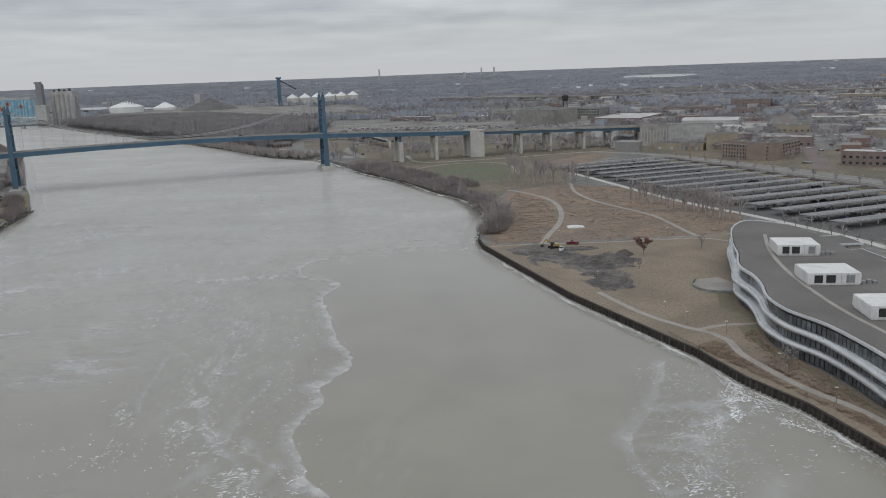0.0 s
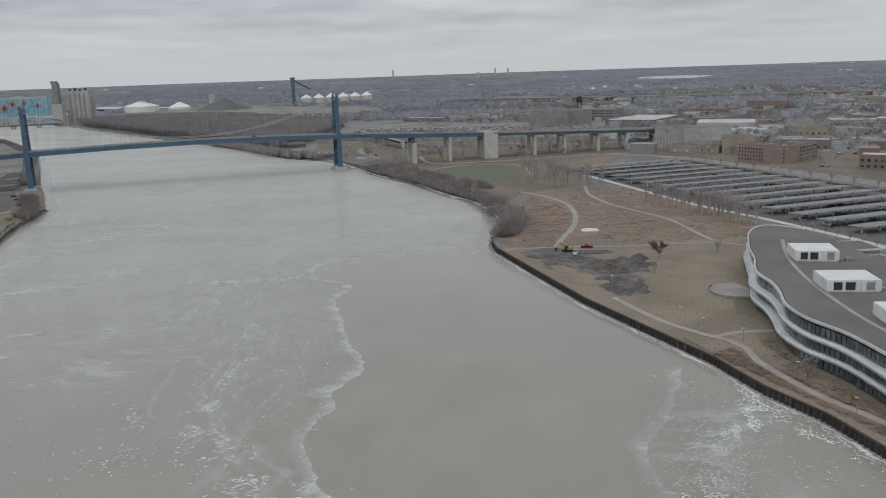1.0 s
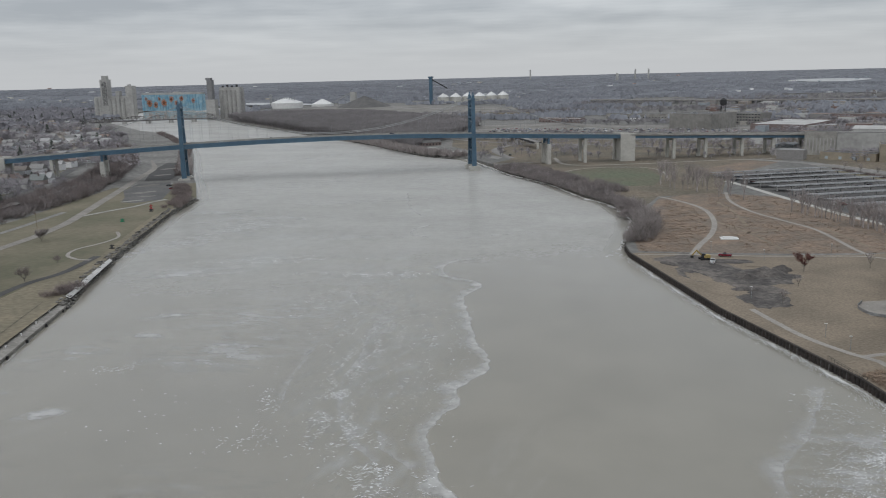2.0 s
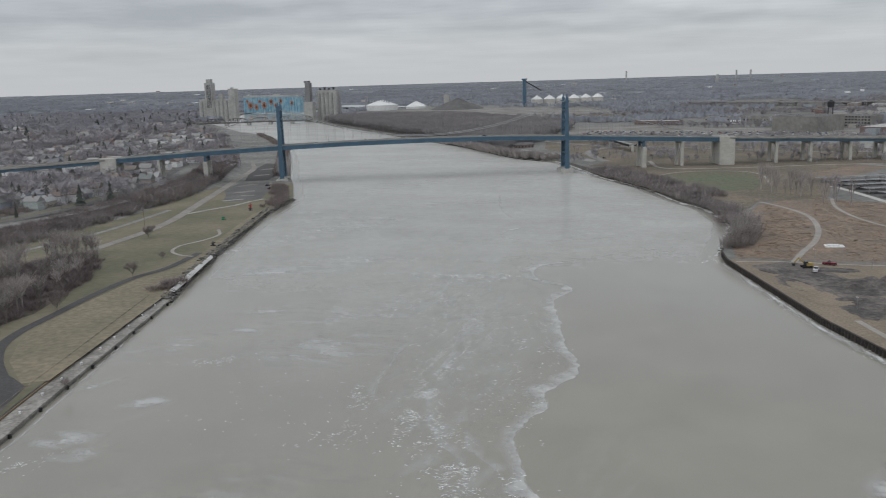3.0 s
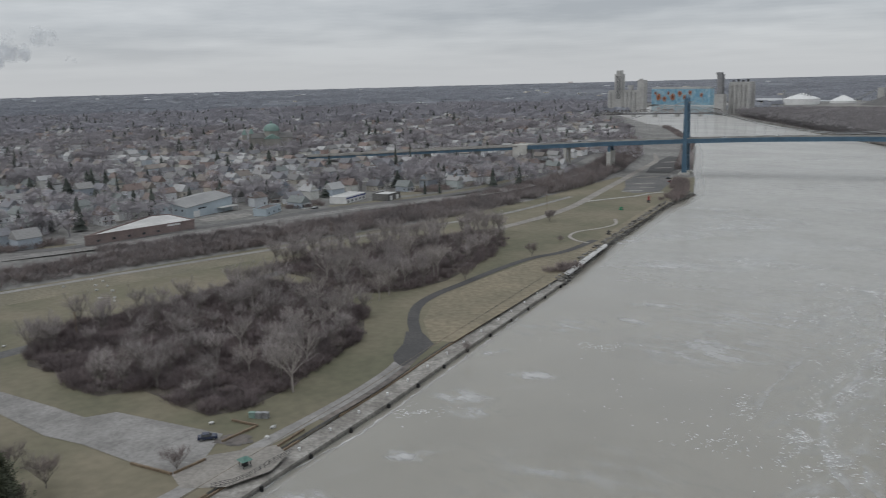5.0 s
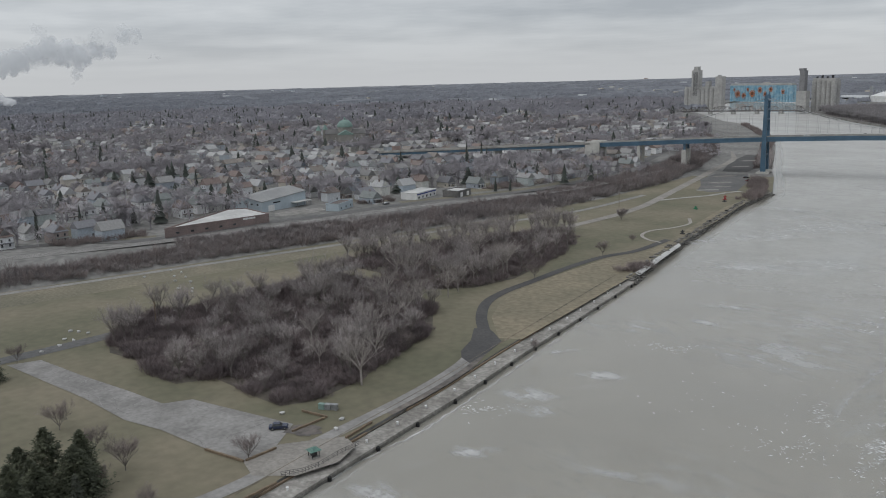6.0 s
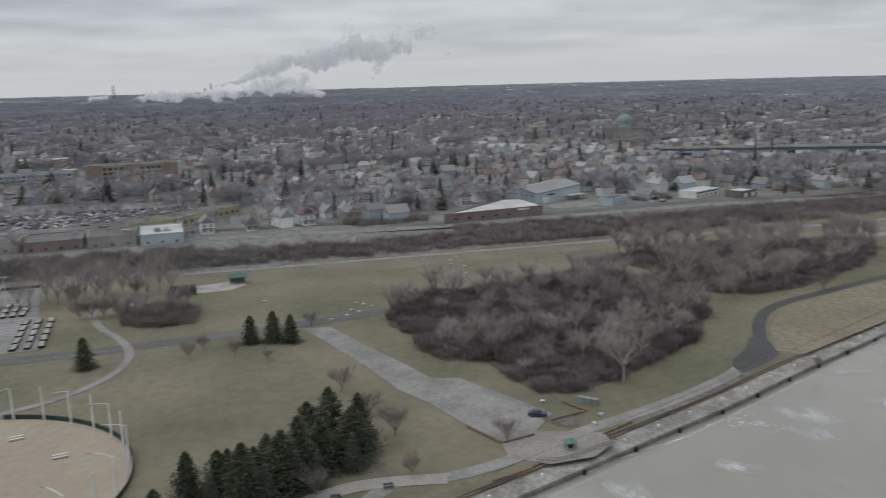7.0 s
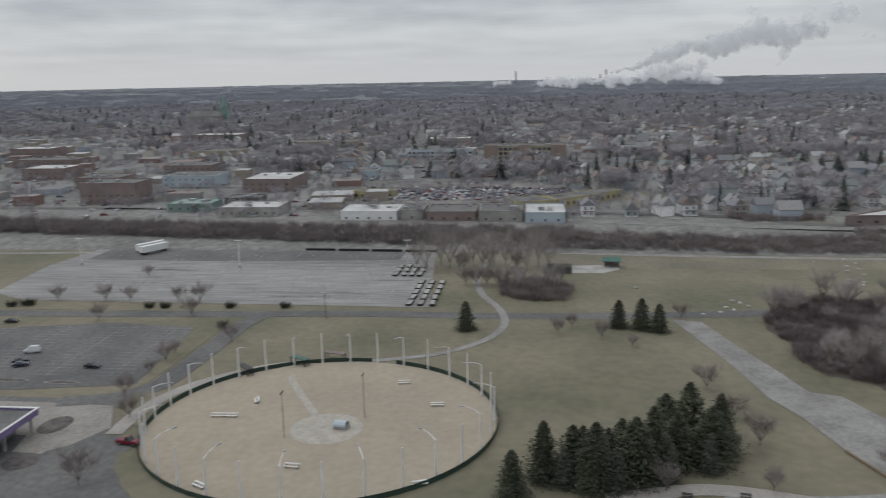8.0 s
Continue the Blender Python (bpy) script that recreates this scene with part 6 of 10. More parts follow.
def plan_houses():
    """House plots along a grid of streets on the west bluff, nearest first, and the yards' trees."""
    rnd = random.Random(11)
    yaw = radians(8)
    c, s = math.cos(yaw), math.sin(yaw)
    plots, yards = [], []
    for i in range(-3, 27):
        for j in range(-110, 172):
            for side in (-1, 1):
                u = -470 - 86 * i + side * 22
                v = j * 12.2
                if j % 12 == 0:
                    continue
                x, y = u * c - v * s, u * s + v * c
                x += rnd.uniform(-3, 3)
                y += rnd.uniform(-1, 1)
                r = math.hypot(x, y)
                if r > 2550 or not seen(x, y) or not free(x, y):
                    continue
                if rnd.random() < 0.10 + 0.35 * (noise.noise(Vector((x / 260, y / 260, 3))) > 0.25):
                    continue
                if rnd.random() < min(0.86, max(0, (r - 850) / 1300)):
                    yards.append((x, y))
                    continue
                plots.append((r, x, y, yaw + (0 if side < 0 else math.pi) + rnd.choice((0, 0, 0, math.pi / 2))))
                yards.append((x + side * 16 * c, y + side * 16 * s))
    plots.sort()
    return plots, yards


PLOTS, YARDS = plan_houses()
rnd = random.Random(12)
for k in range(64):
    y = -40 + 13.0 * k + rnd.uniform(-2, 2)
    for back in (76, 104):
        x = bluff_x(y) - back - rnd.uniform(0, 8)
        if free(x, y) and all((x - q[1]) ** 2 + (y - q[2]) ** 2 > 13 ** 2 for q in PLOTS):
            PLOTS.append((math.hypot(x, y), x, y, radians(rnd.choice((8, 8, 98, 188)) + rnd.uniform(-8, 8))))
            YARDS.append((x - 8, y + 4))
PLOTS.sort()
kinds = [house(200 + i) for i in range(9)]
used = set()
NEAR_HOUSES = 230
for n, (r, x, y, a) in enumerate(PLOTS[:NEAR_HOUSES]):
    k = n % len(kinds)
    m = pose(x, y, CZ, 0, 0, math.degrees(a))
    if k not in used:
        used.add(k)
        kinds[k].matrix_world = m
    else:
        copy_thing(kinds[k], m)


def far_house(seed):
    rnd = random.Random(seed)
    w, d, h, rise = rnd.uniform(6.5, 8.5), rnd.uniform(9, 13), rnd.choice((3.2, 5.2, 5.6)), rnd.uniform(3.0, 4.4)
    wall = Geo().box(-d / 2, d / 2, -w / 2, w / 2, -0.4, h)
    wall.add([(-d / 2, -w / 2, h), (-d / 2, w / 2, h), (-d / 2, 0, h + rise), (d / 2, -w / 2, h), (d / 2, w / 2, h), (d / 2, 0, h + rise)], [(0, 2, 1), (3, 4, 5)])
    return tri_arrays(wall), tri_arrays(Geo().gable(-d / 2, d / 2, -w / 2, w / 2, h, rise, 0.45))


def far_houses(plots, label):
    forms = [far_house(300 + i) for i in range(6)]
    lots = [[] for _ in forms]
    for n, (r, x, y, a) in enumerate(plots):
        lots[n % 6].append(placed(x, y, ground_z(x, y), a))
    tagged(merged("far_house_walls", [(f[0][0], f[0][1], m) for f, m in zip(forms, lots) if m], M_far_house), label, "houses", kind="stuff")
    tagged(merged("far_house_roofs", [(f[1][0], f[1][1], m) for f, m in zip(forms, lots) if m], M_far_roof), "shingle roofs of the " + label, "roofs", kind="stuff")


far_houses(PLOTS[NEAR_HOUSES:], "dense rows of small houses in the far town")

# ---- trees of the town ----


def far_tree(seed, n=80, w=0.018):
    """A unit bare tree: a trunk, a few limbs, and many slim twigs that fill an uneven dome."""
    rnd = random.Random(seed)
    g = Geo()
    g.add([(-0.025, 0, 0), (0.025, 0, 0), (0, 0, 0.6)], [(0, 1, 2)])
    lobes = [Vector((rnd.uniform(-0.22, 0.22), rnd.uniform(-0.22, 0.22), rnd.uniform(0.42, 0.68))) for _ in range(5)]
    for c in lobes:
        s = Vector((rnd.uniform(-1, 1), rnd.uniform(-1, 1), 0)).normalized() * 0.018
        g.add([(0.01 - s.x, -s.y, 0.22), (0.01 + s.x, s.y, 0.22), tuple(c)], [(0, 1, 2)])
    for i in range(n):
        c = lobes[i % 5]
        d = Vector((rnd.gauss(0, 1), rnd.gauss(0, 1), rnd.gauss(0.35, 0.9))).normalized()
        b = c + d * rnd.uniform(0.02, 0.14)
        e = c + Vector((d.x, d.y, d.z * 1.05)) * rnd.uniform(0.2, 0.36)
        e.z = min(1.0, max(0.16, e.z))
        s = Vector((rnd.uniform(-1, 1), rnd.uniform(-1, 1), rnd.uniform(-0.6, 0.6))).normalized() * w
        g.add([b - s, b + s, e], [(0, 1, 2)])
    return tri_arrays(g)


def wood_clump(seed, n=24, wide=0.07, fine=4):
    """A unit patch of far wood: round bare crowns side by side, each of a few crossed ragged fans."""
    r_ = random.Random(seed)
    g = Geo()
    for _ in range(n):
        a, q = r_.uniform(0, 6.283), 0.5 * r_.random() ** 0.5
        x, y, h, w = q * math.cos(a), q * math.sin(a), r_.uniform(0.6, 1.0), wide * r_.uniform(0.7, 1.25)
        for _ in range(fine // 2):
            t_ = r_.uniform(0, 6.283)
            u, v = w * math.cos(t_), w * math.sin(t_)
            rim = [(k, h * (0.30 + 0.70 * math.sqrt(max(0, 1 - k * k))) * r_.uniform(0.86, 1.06)) for k in (-1, -0.62, -0.1, 0.5, 1)]
            g.add([(x, y, 0.1)] + [(x + k * u, y + k * v, z) for k, z in rim], [(0, 1, 2), (0, 2, 3), (0, 3, 4), (0, 4, 5)])
    return tri_arrays(g)


def far_fir(seed):
    g = Geo()
    rnd = random.Random(seed)
    for k in range(5):
        z = 0.08 + 0.18 * k
        r = 0.24 * (1 - k / 5.6)
        n = 6
        ring = [(r * rnd.uniform(0.75, 1.2) * math.cos(6.283 * i / n), r * rnd.uniform(0.75, 1.2) * math.sin(6.283 * i / n), z + rnd.uniform(-0.03, 0.03)) for i in range(n)]
        g.add(ring + [(0, 0, z + 0.30)], [(i, (i + 1) % n, n) for i in range(n)])
    return tri_arrays(g)


TREES = [far_tree(400 + i, 130, 0.0135) for i in range(7)]
MIDDLE = [far_tree(410 + i, 64, 0.026) for i in range(6)]
THIN = [far_tree(420 + i, 34, 0.042) for i in range(6)]
PATCH = [far_tree(820 + i, 34, 0.045) for i in range(7)]
FIRS = [far_fir(440 + i) for i in range(4)]


def wood(name, spots, forms, material, label):
    """Many trees in one mesh: (x, y, height, width)."""
    rnd = random.Random(len(spots) + 1)
    lots = [[] for _ in forms]
    for x, y, h, w in spots:
        lots[rnd.randrange(len(forms))].append(placed(x, y, ground_z(x, y) - 0.2, rnd.uniform(0, 6.28), w, h))
    return tagged(merged(name, [(V, F, m) for (V, F), m in zip(forms, lots) if m], material), label, "trees", kind="stuff")


def town_trees():
    rnd = random.Random(21)
    near, mid, far, firs = [], [], [], []

    deck_side = B_AT.inverted()

    def put(x, y, h, wide):
        q = deck_side @ Vector((x, y, 0))
        if -400 < q.x < -60 and -170 < q.y < 14:  # low trees along the approach viaduct
            h = min(h, deck_z(q.x) - 10.5 - 0.08 * q.y)
            if h < 4.5 or q.y > -13:
                return
        r = math.hypot(x, y)
        (near if r < 820 else mid if r < 1450 else far).append((x, y, h, h * wide * (1 if r < 1450 else 1.35)))

    for x, y in YARDS:
        r = math.hypot(x, y)
        group = noise.noise(Vector((x / 85, y / 85, 6))) + 0.5 * noise.noise(Vector((x / 30, y / 30, 2)))
        for _ in range(2 if group < -0.14 else 4 if group < 0.12 else 7):
            h = rnd.uniform(6, 11) if group < 0.0 or rnd.random() < 0.45 else rnd.uniform(12, 19)
            px_, py_ = x + rnd.uniform(-24, 14), y + rnd.uniform(-9, 9)
            q = deck_side @ Vector((px_, py_, 0))
            if rnd.random() < 0.04 and not (-400 < q.x < -60 and -60 < q.y < 14):
                firs.append((px_, py_, rnd.uniform(10, 18), rnd.uniform(15, 28)))
            else:
                put(px_, py_, h, rnd.uniform(0.9, 1.35))
    for _ in range(11000):
        x, y = rnd.uniform(-2500, -430), rnd.uniform(-1500, 2300)
        r = math.hypot(x, y)
        if r > 2550 or not seen(x, y) or not free(x, y) or noise.noise(Vector((x / 150, y / 150, 3))) < (0.08 if r < 1500 else 0.0):
            continue
        put(x, y, rnd.uniform(11, 20), rnd.uniform(0.95, 1.3))
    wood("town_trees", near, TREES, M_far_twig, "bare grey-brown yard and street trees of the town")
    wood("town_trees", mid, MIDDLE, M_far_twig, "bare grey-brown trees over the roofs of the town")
    wood("far_town_trees", far, PATCH, M_mid_twig, "bare trees of the far town, haze put into their pale bluish tint")
    wood("town_evergreens", firs, FIRS, M_far_needle, "dark evergreens scattered through the town")


town_trees()
fir_spots = [(-459, 427, 14, 22), (-463, 436, 12, 19), (-525, 510, 13, 20), (-710, 798, 14, 19), (-663, 811, 15, 20), (-460, 556, 8, 15), (-510, 464, 12, 18), (-437, 424, 9, 13), (-455, 118, 15, 9), (-452, 96, 13, 8), (-560, 470, 20, 12), (-575, 500, 18, 11), (-545, 480, 16, 10), (-500, 268, 14, 17), (-494, 262, 10, 13), (-508, 250, 11, 15), (-600, 300, 12, 18), (-650, 210, 12, 19), (-470, 150, 10, 13), (-520, 130, 12, 16), (-545, 60, 12, 18), (-500, 88, 11, 15), (-690, 120, 14, 19), (-760, 250, 13, 20), (-720, 330, 14, 20), (-414, 372, 10, 7), (-408, 380, 9, 6), (-620, 700, 17, 11), (-650, 60, 14, 9), (-668, 30, 13, 10), (-640, -12, 14, 8), (-700, 160, 18, 11), (-600, 240, 15, 9)]
wood("tall_evergreens", fir_spots, FIRS, M_far_needle, "tall dark spruces standing over the houses")


# ---- clutter of the commercial quarter: sheds, lots, trees ----


def flat_form(seed):
    rnd = random.Random(seed)
    w, d, h = rnd.uniform(10, 24), rnd.uniform(10, 30), rnd.uniform(3.5, 7)
    return tri_arrays(Geo().box(-w / 2, w / 2, -d / 2, d / 2, -0.3, h)), tri_arrays(Geo().box(-w / 2 + 0.4, w / 2 - 0.4, -d / 2 + 0.4, d / 2 - 0.4, h, h + 0.15))


def quarter():
    rnd = random.Random(51)
    forms = [flat_form(700 + i) for i in range(7)]
    lots = [[] for _ in forms]
    trees, cars, spots = [], [], []
    keep = [(-470, -266, 40), (-447, -208, 36), (-448, -162, 36), (-530, -176, 40), (-570, -237, 38), (-650, -280, 38), (-610, -390, 44), (-710, -440, 44), (-770, -305, 40), (-700, -198, 36), (-870, -225, 48), (-620, -135, 30), (-990, -390, 46), (-910, -97, 38), (-570, -313, 34), (-440, -60, 60), (-540, -40, 60), (-550, -110, 26)]
    for _ in range(900):
        x, y = rnd.uniform(-1150, -430), rnd.uniform(-900, -50)
        if free(x, y) or not seen(x, y) or x > bluff_x(y) - 56 or any((x - a) ** 2 + (y - b) ** 2 < r * r for a, b, r in keep):
            continue
        if all((x - a) ** 2 + (y - b) ** 2 > 27 ** 2 for a, b in spots) and rnd.random() < 0.6:
            spots.append((x, y))
            lots[len(spots) % 7].append(placed(x, y, CZ, rnd.choice((0.14, 1.71))))
        elif rnd.random() < 0.8:
            h = rnd.uniform(6, 12)
            trees.append((x, y, h, h * 1.2))
    for _ in range(1100):
        x, y = rnd.uniform(-760, -425), rnd.uniform(-520, 60)
        if x < bluff_x(y) - 56 and all((x - a) ** 2 + (y - b) ** 2 > 16 ** 2 for a, b in spots):
            trees.append((x, y, rnd.uniform(5, 10), rnd.uniform(6, 11)))
    tagged(merged("small_sheds", [(f[0][0], f[0][1], m) for f, m in zip(forms, lots) if m], M_shed), "crowd of low sheds and shops on the bluff", "sheds", kind="stuff")
    tagged(merged("shed_roofs", [(f[1][0], f[1][1], m) for f, m in zip(forms, lots) if m], M_far_roof), "flat roofs of the low sheds and shops", "roofs", kind="stuff")
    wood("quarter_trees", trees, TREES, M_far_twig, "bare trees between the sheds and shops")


quarter()
for x in (-485, -580, -680, -790):
    ribbon("street", [(x, -700), (x + 10, -400), (x + 20, -100), (x + 40, 60)], 8, CZ + 0.12, M_asphalt, "asphalt street of the commercial quarter", "road", 60)
for y in (-330, -140, 70):
    ribbon("street", [(-430, y), (-700, y - 30), (-1100, y - 80)], 9, CZ + 0.15, M_asphalt_old, "pale asphalt cross street", "road", 60)
sheet("breakers_yard", [(-490, -100), (-490, 36), (-580, 40), (-585, -100)], CZ + 0.1, M_yard, "bleached yard full of scrapped cars", "yard")
# ---- east side: town, works and grain elevators ----
EZ = 3.5
br_ = block("brick_apartments", 212, 654, 47, 56, 18, 12.5, M_brick_pale, M_tar, "four-storey red brick apartment block with a pale cornice", "apartment block", EZ, 0.9, (1.0, 4, 2.5, 1.0, 1.6, "f", 2.85), boxes=4)
br2 = block("brick_apartments", 186, 687, -52, 42, 18, 12.8, M_brick_pale, M_tar, "long four-storey red brick apartment block with tall windows", "apartment block", EZ, 0.9, (1.0, 4, 2.5, 1.0, 1.6, "f", 2.85), boxes=4)
for b_, w_ in ((br_, 56), (br2, 42)):
    Geo().box(-0.4, w_ + 0.4, -0.4, -0.12, 11.3, 12.1).ob("cornice", M_concrete, b_, "pale stone cornice")
block("buff_hall", 187, 742, -12, 26, 24, 14, M_beige, M_tar, "tall windowless buff brick hall with flat roof", "hall", EZ)
block("buff_sheds", 146, 764, -30, 44, 20, 6.0, M_beige, M_tar, "low buff brick sheds with a blue door", "shed", EZ, windows=(0.8, 1, 9.0, 2.4, 2.4, "f", 3, M_metal_blue))
block("brick_offices", 251, 616, -32, 52, 18, 10, M_brick, M_membrane, "two-storey red brick offices with a pale roof edge", "office building", EZ, windows=(1.2, 2, 4.2, 2.0, 1.8, "f", 4.2), boxes=3)
block("panelled_hall", 140, 803, -10, 25.9, 11, 20, M_concrete, M_tar, "grey panelled concrete hall beside the viaduct", "hall", EZ, windows=(2.0, 1, 2.6, 0.8, 13, "f", 3, M_silo))
block("grey_hall", 165.7, 798.4, -10, 42, 20, 19, M_silo, M_tar, "plain grey rendered hall with a flat roof", "hall", EZ)
block("concrete_warehouse", 34, 1165, -36, 62, 60, 19, M_bunker, M_tar, "huge plain grey concrete warehouse", "warehouse", EZ, boxes=5)
block("window_works", 92, 1240, -29, 70, 40, 15, M_bunker, M_tar, "buff works with rows of dark windows", "works", EZ, windows=(2, 4, 4.0, 2.4, 1.8, "f", 3.8), boxes=3)
block("white_roof_store", 130, 1110, -29, 66, 110, 8, M_brick, M_membrane, "wide store with a bright white roof", "store", EZ)
block("curved_sheds", 222, 996, -22, 62, 30, 9, M_membrane, M_membrane, "pale corrugated sheds with low roofs", "shed", EZ, ridge=3.0)
block("loading_sheds", 225, 940, -25, 60, 24, 6, M_white, M_membrane, "low white loading sheds with pale roofs", "shed", EZ)
block("brick_store", 245, 770, -25, 40, 16, 8, M_brick, M_membrane, "brick store with a white roof", "store", EZ, windows=(1.2, 1, 5, 2.0, 1.6, "f"), boxes=3)
for i, (x, y, w, d, h, wl_, rf, lab) in enumerate([
        (300, 905, 34, 22, 7, M_beige, M_tar, "buff brick block on the avenue"), (375, 1010, 50, 26, 7, M_concrete, M_membrane, "long grey shops with a pale roof"),
        (380, 830, 44, 24, 6, M_membrane, M_membrane, "pale low store with a membrane roof"), (440, 760, 50, 22, 5.5, M_metal_blue, M_tar, "blue-grey low shed with a tar roof"),
        (330, 700, 36, 16, 4.5, M_dark_steel, M_membrane, "small dark building with a pale roof"), (500, 1120, 90, 60, 8, M_white, M_membrane, "wide white market hall with a pale roof"),
        (430, 1010, 60, 30, 7, M_beige, M_membrane, "buff building with a pale roof"), (260, 1290, 70, 30, 9, M_brick, M_tar, "dark brick works with a flat roof"),
        (390, 1400, 60, 40, 12, M_brick, M_tar, "red brick block beside the motorway"), (330, 1180, 30, 18, 10, M_brick, M_tar, "tall narrow brick building with flat roof"),
        (560, 900, 60, 30, 6, M_concrete, M_membrane, "low concrete store with a pale roof"), (600, 1500, 80, 30, 10, M_beige, M_membrane, "buff offices with a pale flat roof"),
        (-60, 1420, 120, 30, 7, M_concrete, M_tar, "long low grey shed with a tar roof"), (-160, 1330, 70, 20, 6, M_brick, M_membrane, "low brick shed with a pale roof"), (110, 1290, 90, 30, 8, M_silo, M_tar, "long grey shed with a tar roof")]):
    block("town_building", x, y, -22, w, d, h, wl_, rf, lab, "building", EZ, windows=(1.2, 2 if h > 8 else 1, 5, 1.8, 1.6, "f"), boxes=2)
block("rail_shed", -289, 1508, -8, 86, 24, 7, M_beige, M_tar, "long low shed with a grey roof beside the yard", "shed", EZ, windows=(1.0, 1, 8, 2.4, 2.0, "f"))
block("riverside_pavilion", -240, 908, 40, 24, 13, 3.4, M_brick, M_tar, "low brown pavilion with a dark hipped roof by the river", "pavilion", EZ, windows=(0.8, 1, 3.5, 1.6, 1.6, "f"), ridge=2.8)
rp = thing("ramp_bridge", pose(0, 0, 0), "low dark steel ramp bridge behind the blue tower", "bridge")
RAMP = [Vector((-172, 1005, 13)), Vector((-138, 935, 12)), Vector((-106, 872, 10.5))]
for a, b in zip(RAMP, RAMP[1:]):
    Geo().beam(a, b, 8, 0.8).ob("deck", M_asphalt_old, rp)
    for off in (-4, 4):
        Geo().beam(a + Vector((off * 0.9, off * 0.42, -0.6)), b + Vector((off * 0.9, off * 0.42, -0.6)), 0.5, 2.2).ob("girder", M_dark_steel, rp)
for q in RAMP:
    Geo().box(q.x - 1, q.x + 1, q.y - 3, q.y + 3, 3, q.z - 0.4).ob("pier", M_pier, rp)
for n_, (x, y, a, b, yaw) in enumerate(((-137, 786, 13, 6, 120), (-182, 842, 14, 6, 140), (-222, 888, 12, 5, 125))):
    ragged_patch("concrete_apron", x, y, a, b, yaw, EZ + 0.02 + 0.004 * n_, M_concrete, "pale concrete apron by the river", 50 + n_, 0.2)
# elevated motorway behind the town
mw = thing("motorway_viaduct", pose(0, 0, 0), "long grey motorway on an embankment and low bridges", "viaduct")
c = smooth_line([(-120, 2050), (180, 1900), (430, 1830), (640, 1780), (900, 1730), (1300, 1640)], 30)
deck = Geo()
for a, b in zip(c, c[1:]):
    deck.beam((a.x, a.y, 12), (b.x, b.y, 12), 26, 2.2)
deck.ob("deck", M_asphalt_old, mw)
for q in c[::2]:
    Geo().box(q.x - 1.5, q.x + 1.5, q.y - 10, q.y + 10, 3, 11).ob("pier", M_concrete, mw)
# water tower
wt = thing("water_tower", pose(121, 1385, EZ), "dark old water tower on thin legs", "water tower")
Geo().tube((0, 0, 21), (0, 0, 28), 5, 5, 14).tube((0, 0, 28), (0, 0, 31), 5.3, 0.4, 14).tube((0, 0, 19.4), (0, 0, 21), 2.0, 5, 14).ob("tank", M_dark_steel, wt)
for k in range(4):
    a = 0.8 + 1.5708 * k
    Geo().beam((5.2 * math.cos(a), 5.2 * math.sin(a), 0), (4 * math.cos(a), 4 * math.sin(a), 21), 0.6, 0.6).ob("leg", M_dark_steel, wt)

# parked vehicles in the yards, far off


def car_form():
    g = Geo().box(-2.2, 2.2, -0.88, 0.88, 0.3, 0.95)
    g.add([(-1.5, -0.8, 0.95), (1.1, -0.8, 0.95), (1.1, 0.8, 0.95), (-1.5, 0.8, 0.95), (-1.1, -0.68, 1.48), (0.5, -0.68, 1.48), (0.5, 0.68, 1.48), (-1.1, 0.68, 1.48)], [(4, 5, 6, 7), (0, 1, 5, 4), (1, 2, 6, 5), (2, 3, 7, 6), (3, 0, 4, 7)])
    return tri_arrays(g)


def far_cars():
    rnd = random.Random(31)
    V, F = car_form()
    lots = []
    for k in range(230):  # the breaker's yard on the west bluff
        lots.append(placed(-500 - 6.0 * (k // 24) + rnd.uniform(-1, 1), -92 + 5.2 * (k % 24) + rnd.uniform(-1, 1), CZ, rnd.uniform(0, 6.28)))
    for k in range(300):  # the yard behind the viaduct
        lots.append(placed(-200 + 9.5 * (k % 38) + rnd.uniform(-2, 2), 1080 + 14 * (k // 38) + rnd.uniform(-1, 1) - 0.4 * 9.5 * (k % 38) * 0.4, EZ, rnd.uniform(-0.2, 0.2) - 0.4, 0.95))
    for k in range(160):  # along the town streets
        n = rnd.randrange(len(PLOTS))
        r, x, y, a = PLOTS[min(n, 900)]
        lots.append(placed(x + 14 * math.cos(a), y + 14 * math.sin(a), CZ, a + 1.57))
    for k in range(260):  # the commercial quarter
        lots.append(placed(rnd.uniform(-760, -432), rnd.uniform(-420, 20), CZ, rnd.choice((0.1, 1.7)) + rnd.uniform(-0.1, 0.1)))
    for k in range(200):
        lots.append(placed(rnd.uniform(230, 520), rnd.uniform(620, 1000), EZ, rnd.uniform(0, 6.28)))
    for k in range(70):  # below the canopies
        i, u = rnd.randrange(15), rnd.uniform(3, 86)
        a = radians(23.8)
        x0, y0 = 50.5 + 108 * i / 14, 638 - 251 * i / 14
        lots.append(placed(x0 + u * math.cos(a) + 2.6 * math.sin(a) * rnd.choice((-1, 1)), y0 + u * math.sin(a) - 2.6 * math.cos(a) * rnd.choice((-1, 1)), EZ + 0.1, a + 1.57))
    tagged(merged("parked_cars", [(V, F, lots)], M_far_car), "rows of parked cars seen from far off", "cars", kind="stuff")


far_cars()

# grain elevators at the river bend


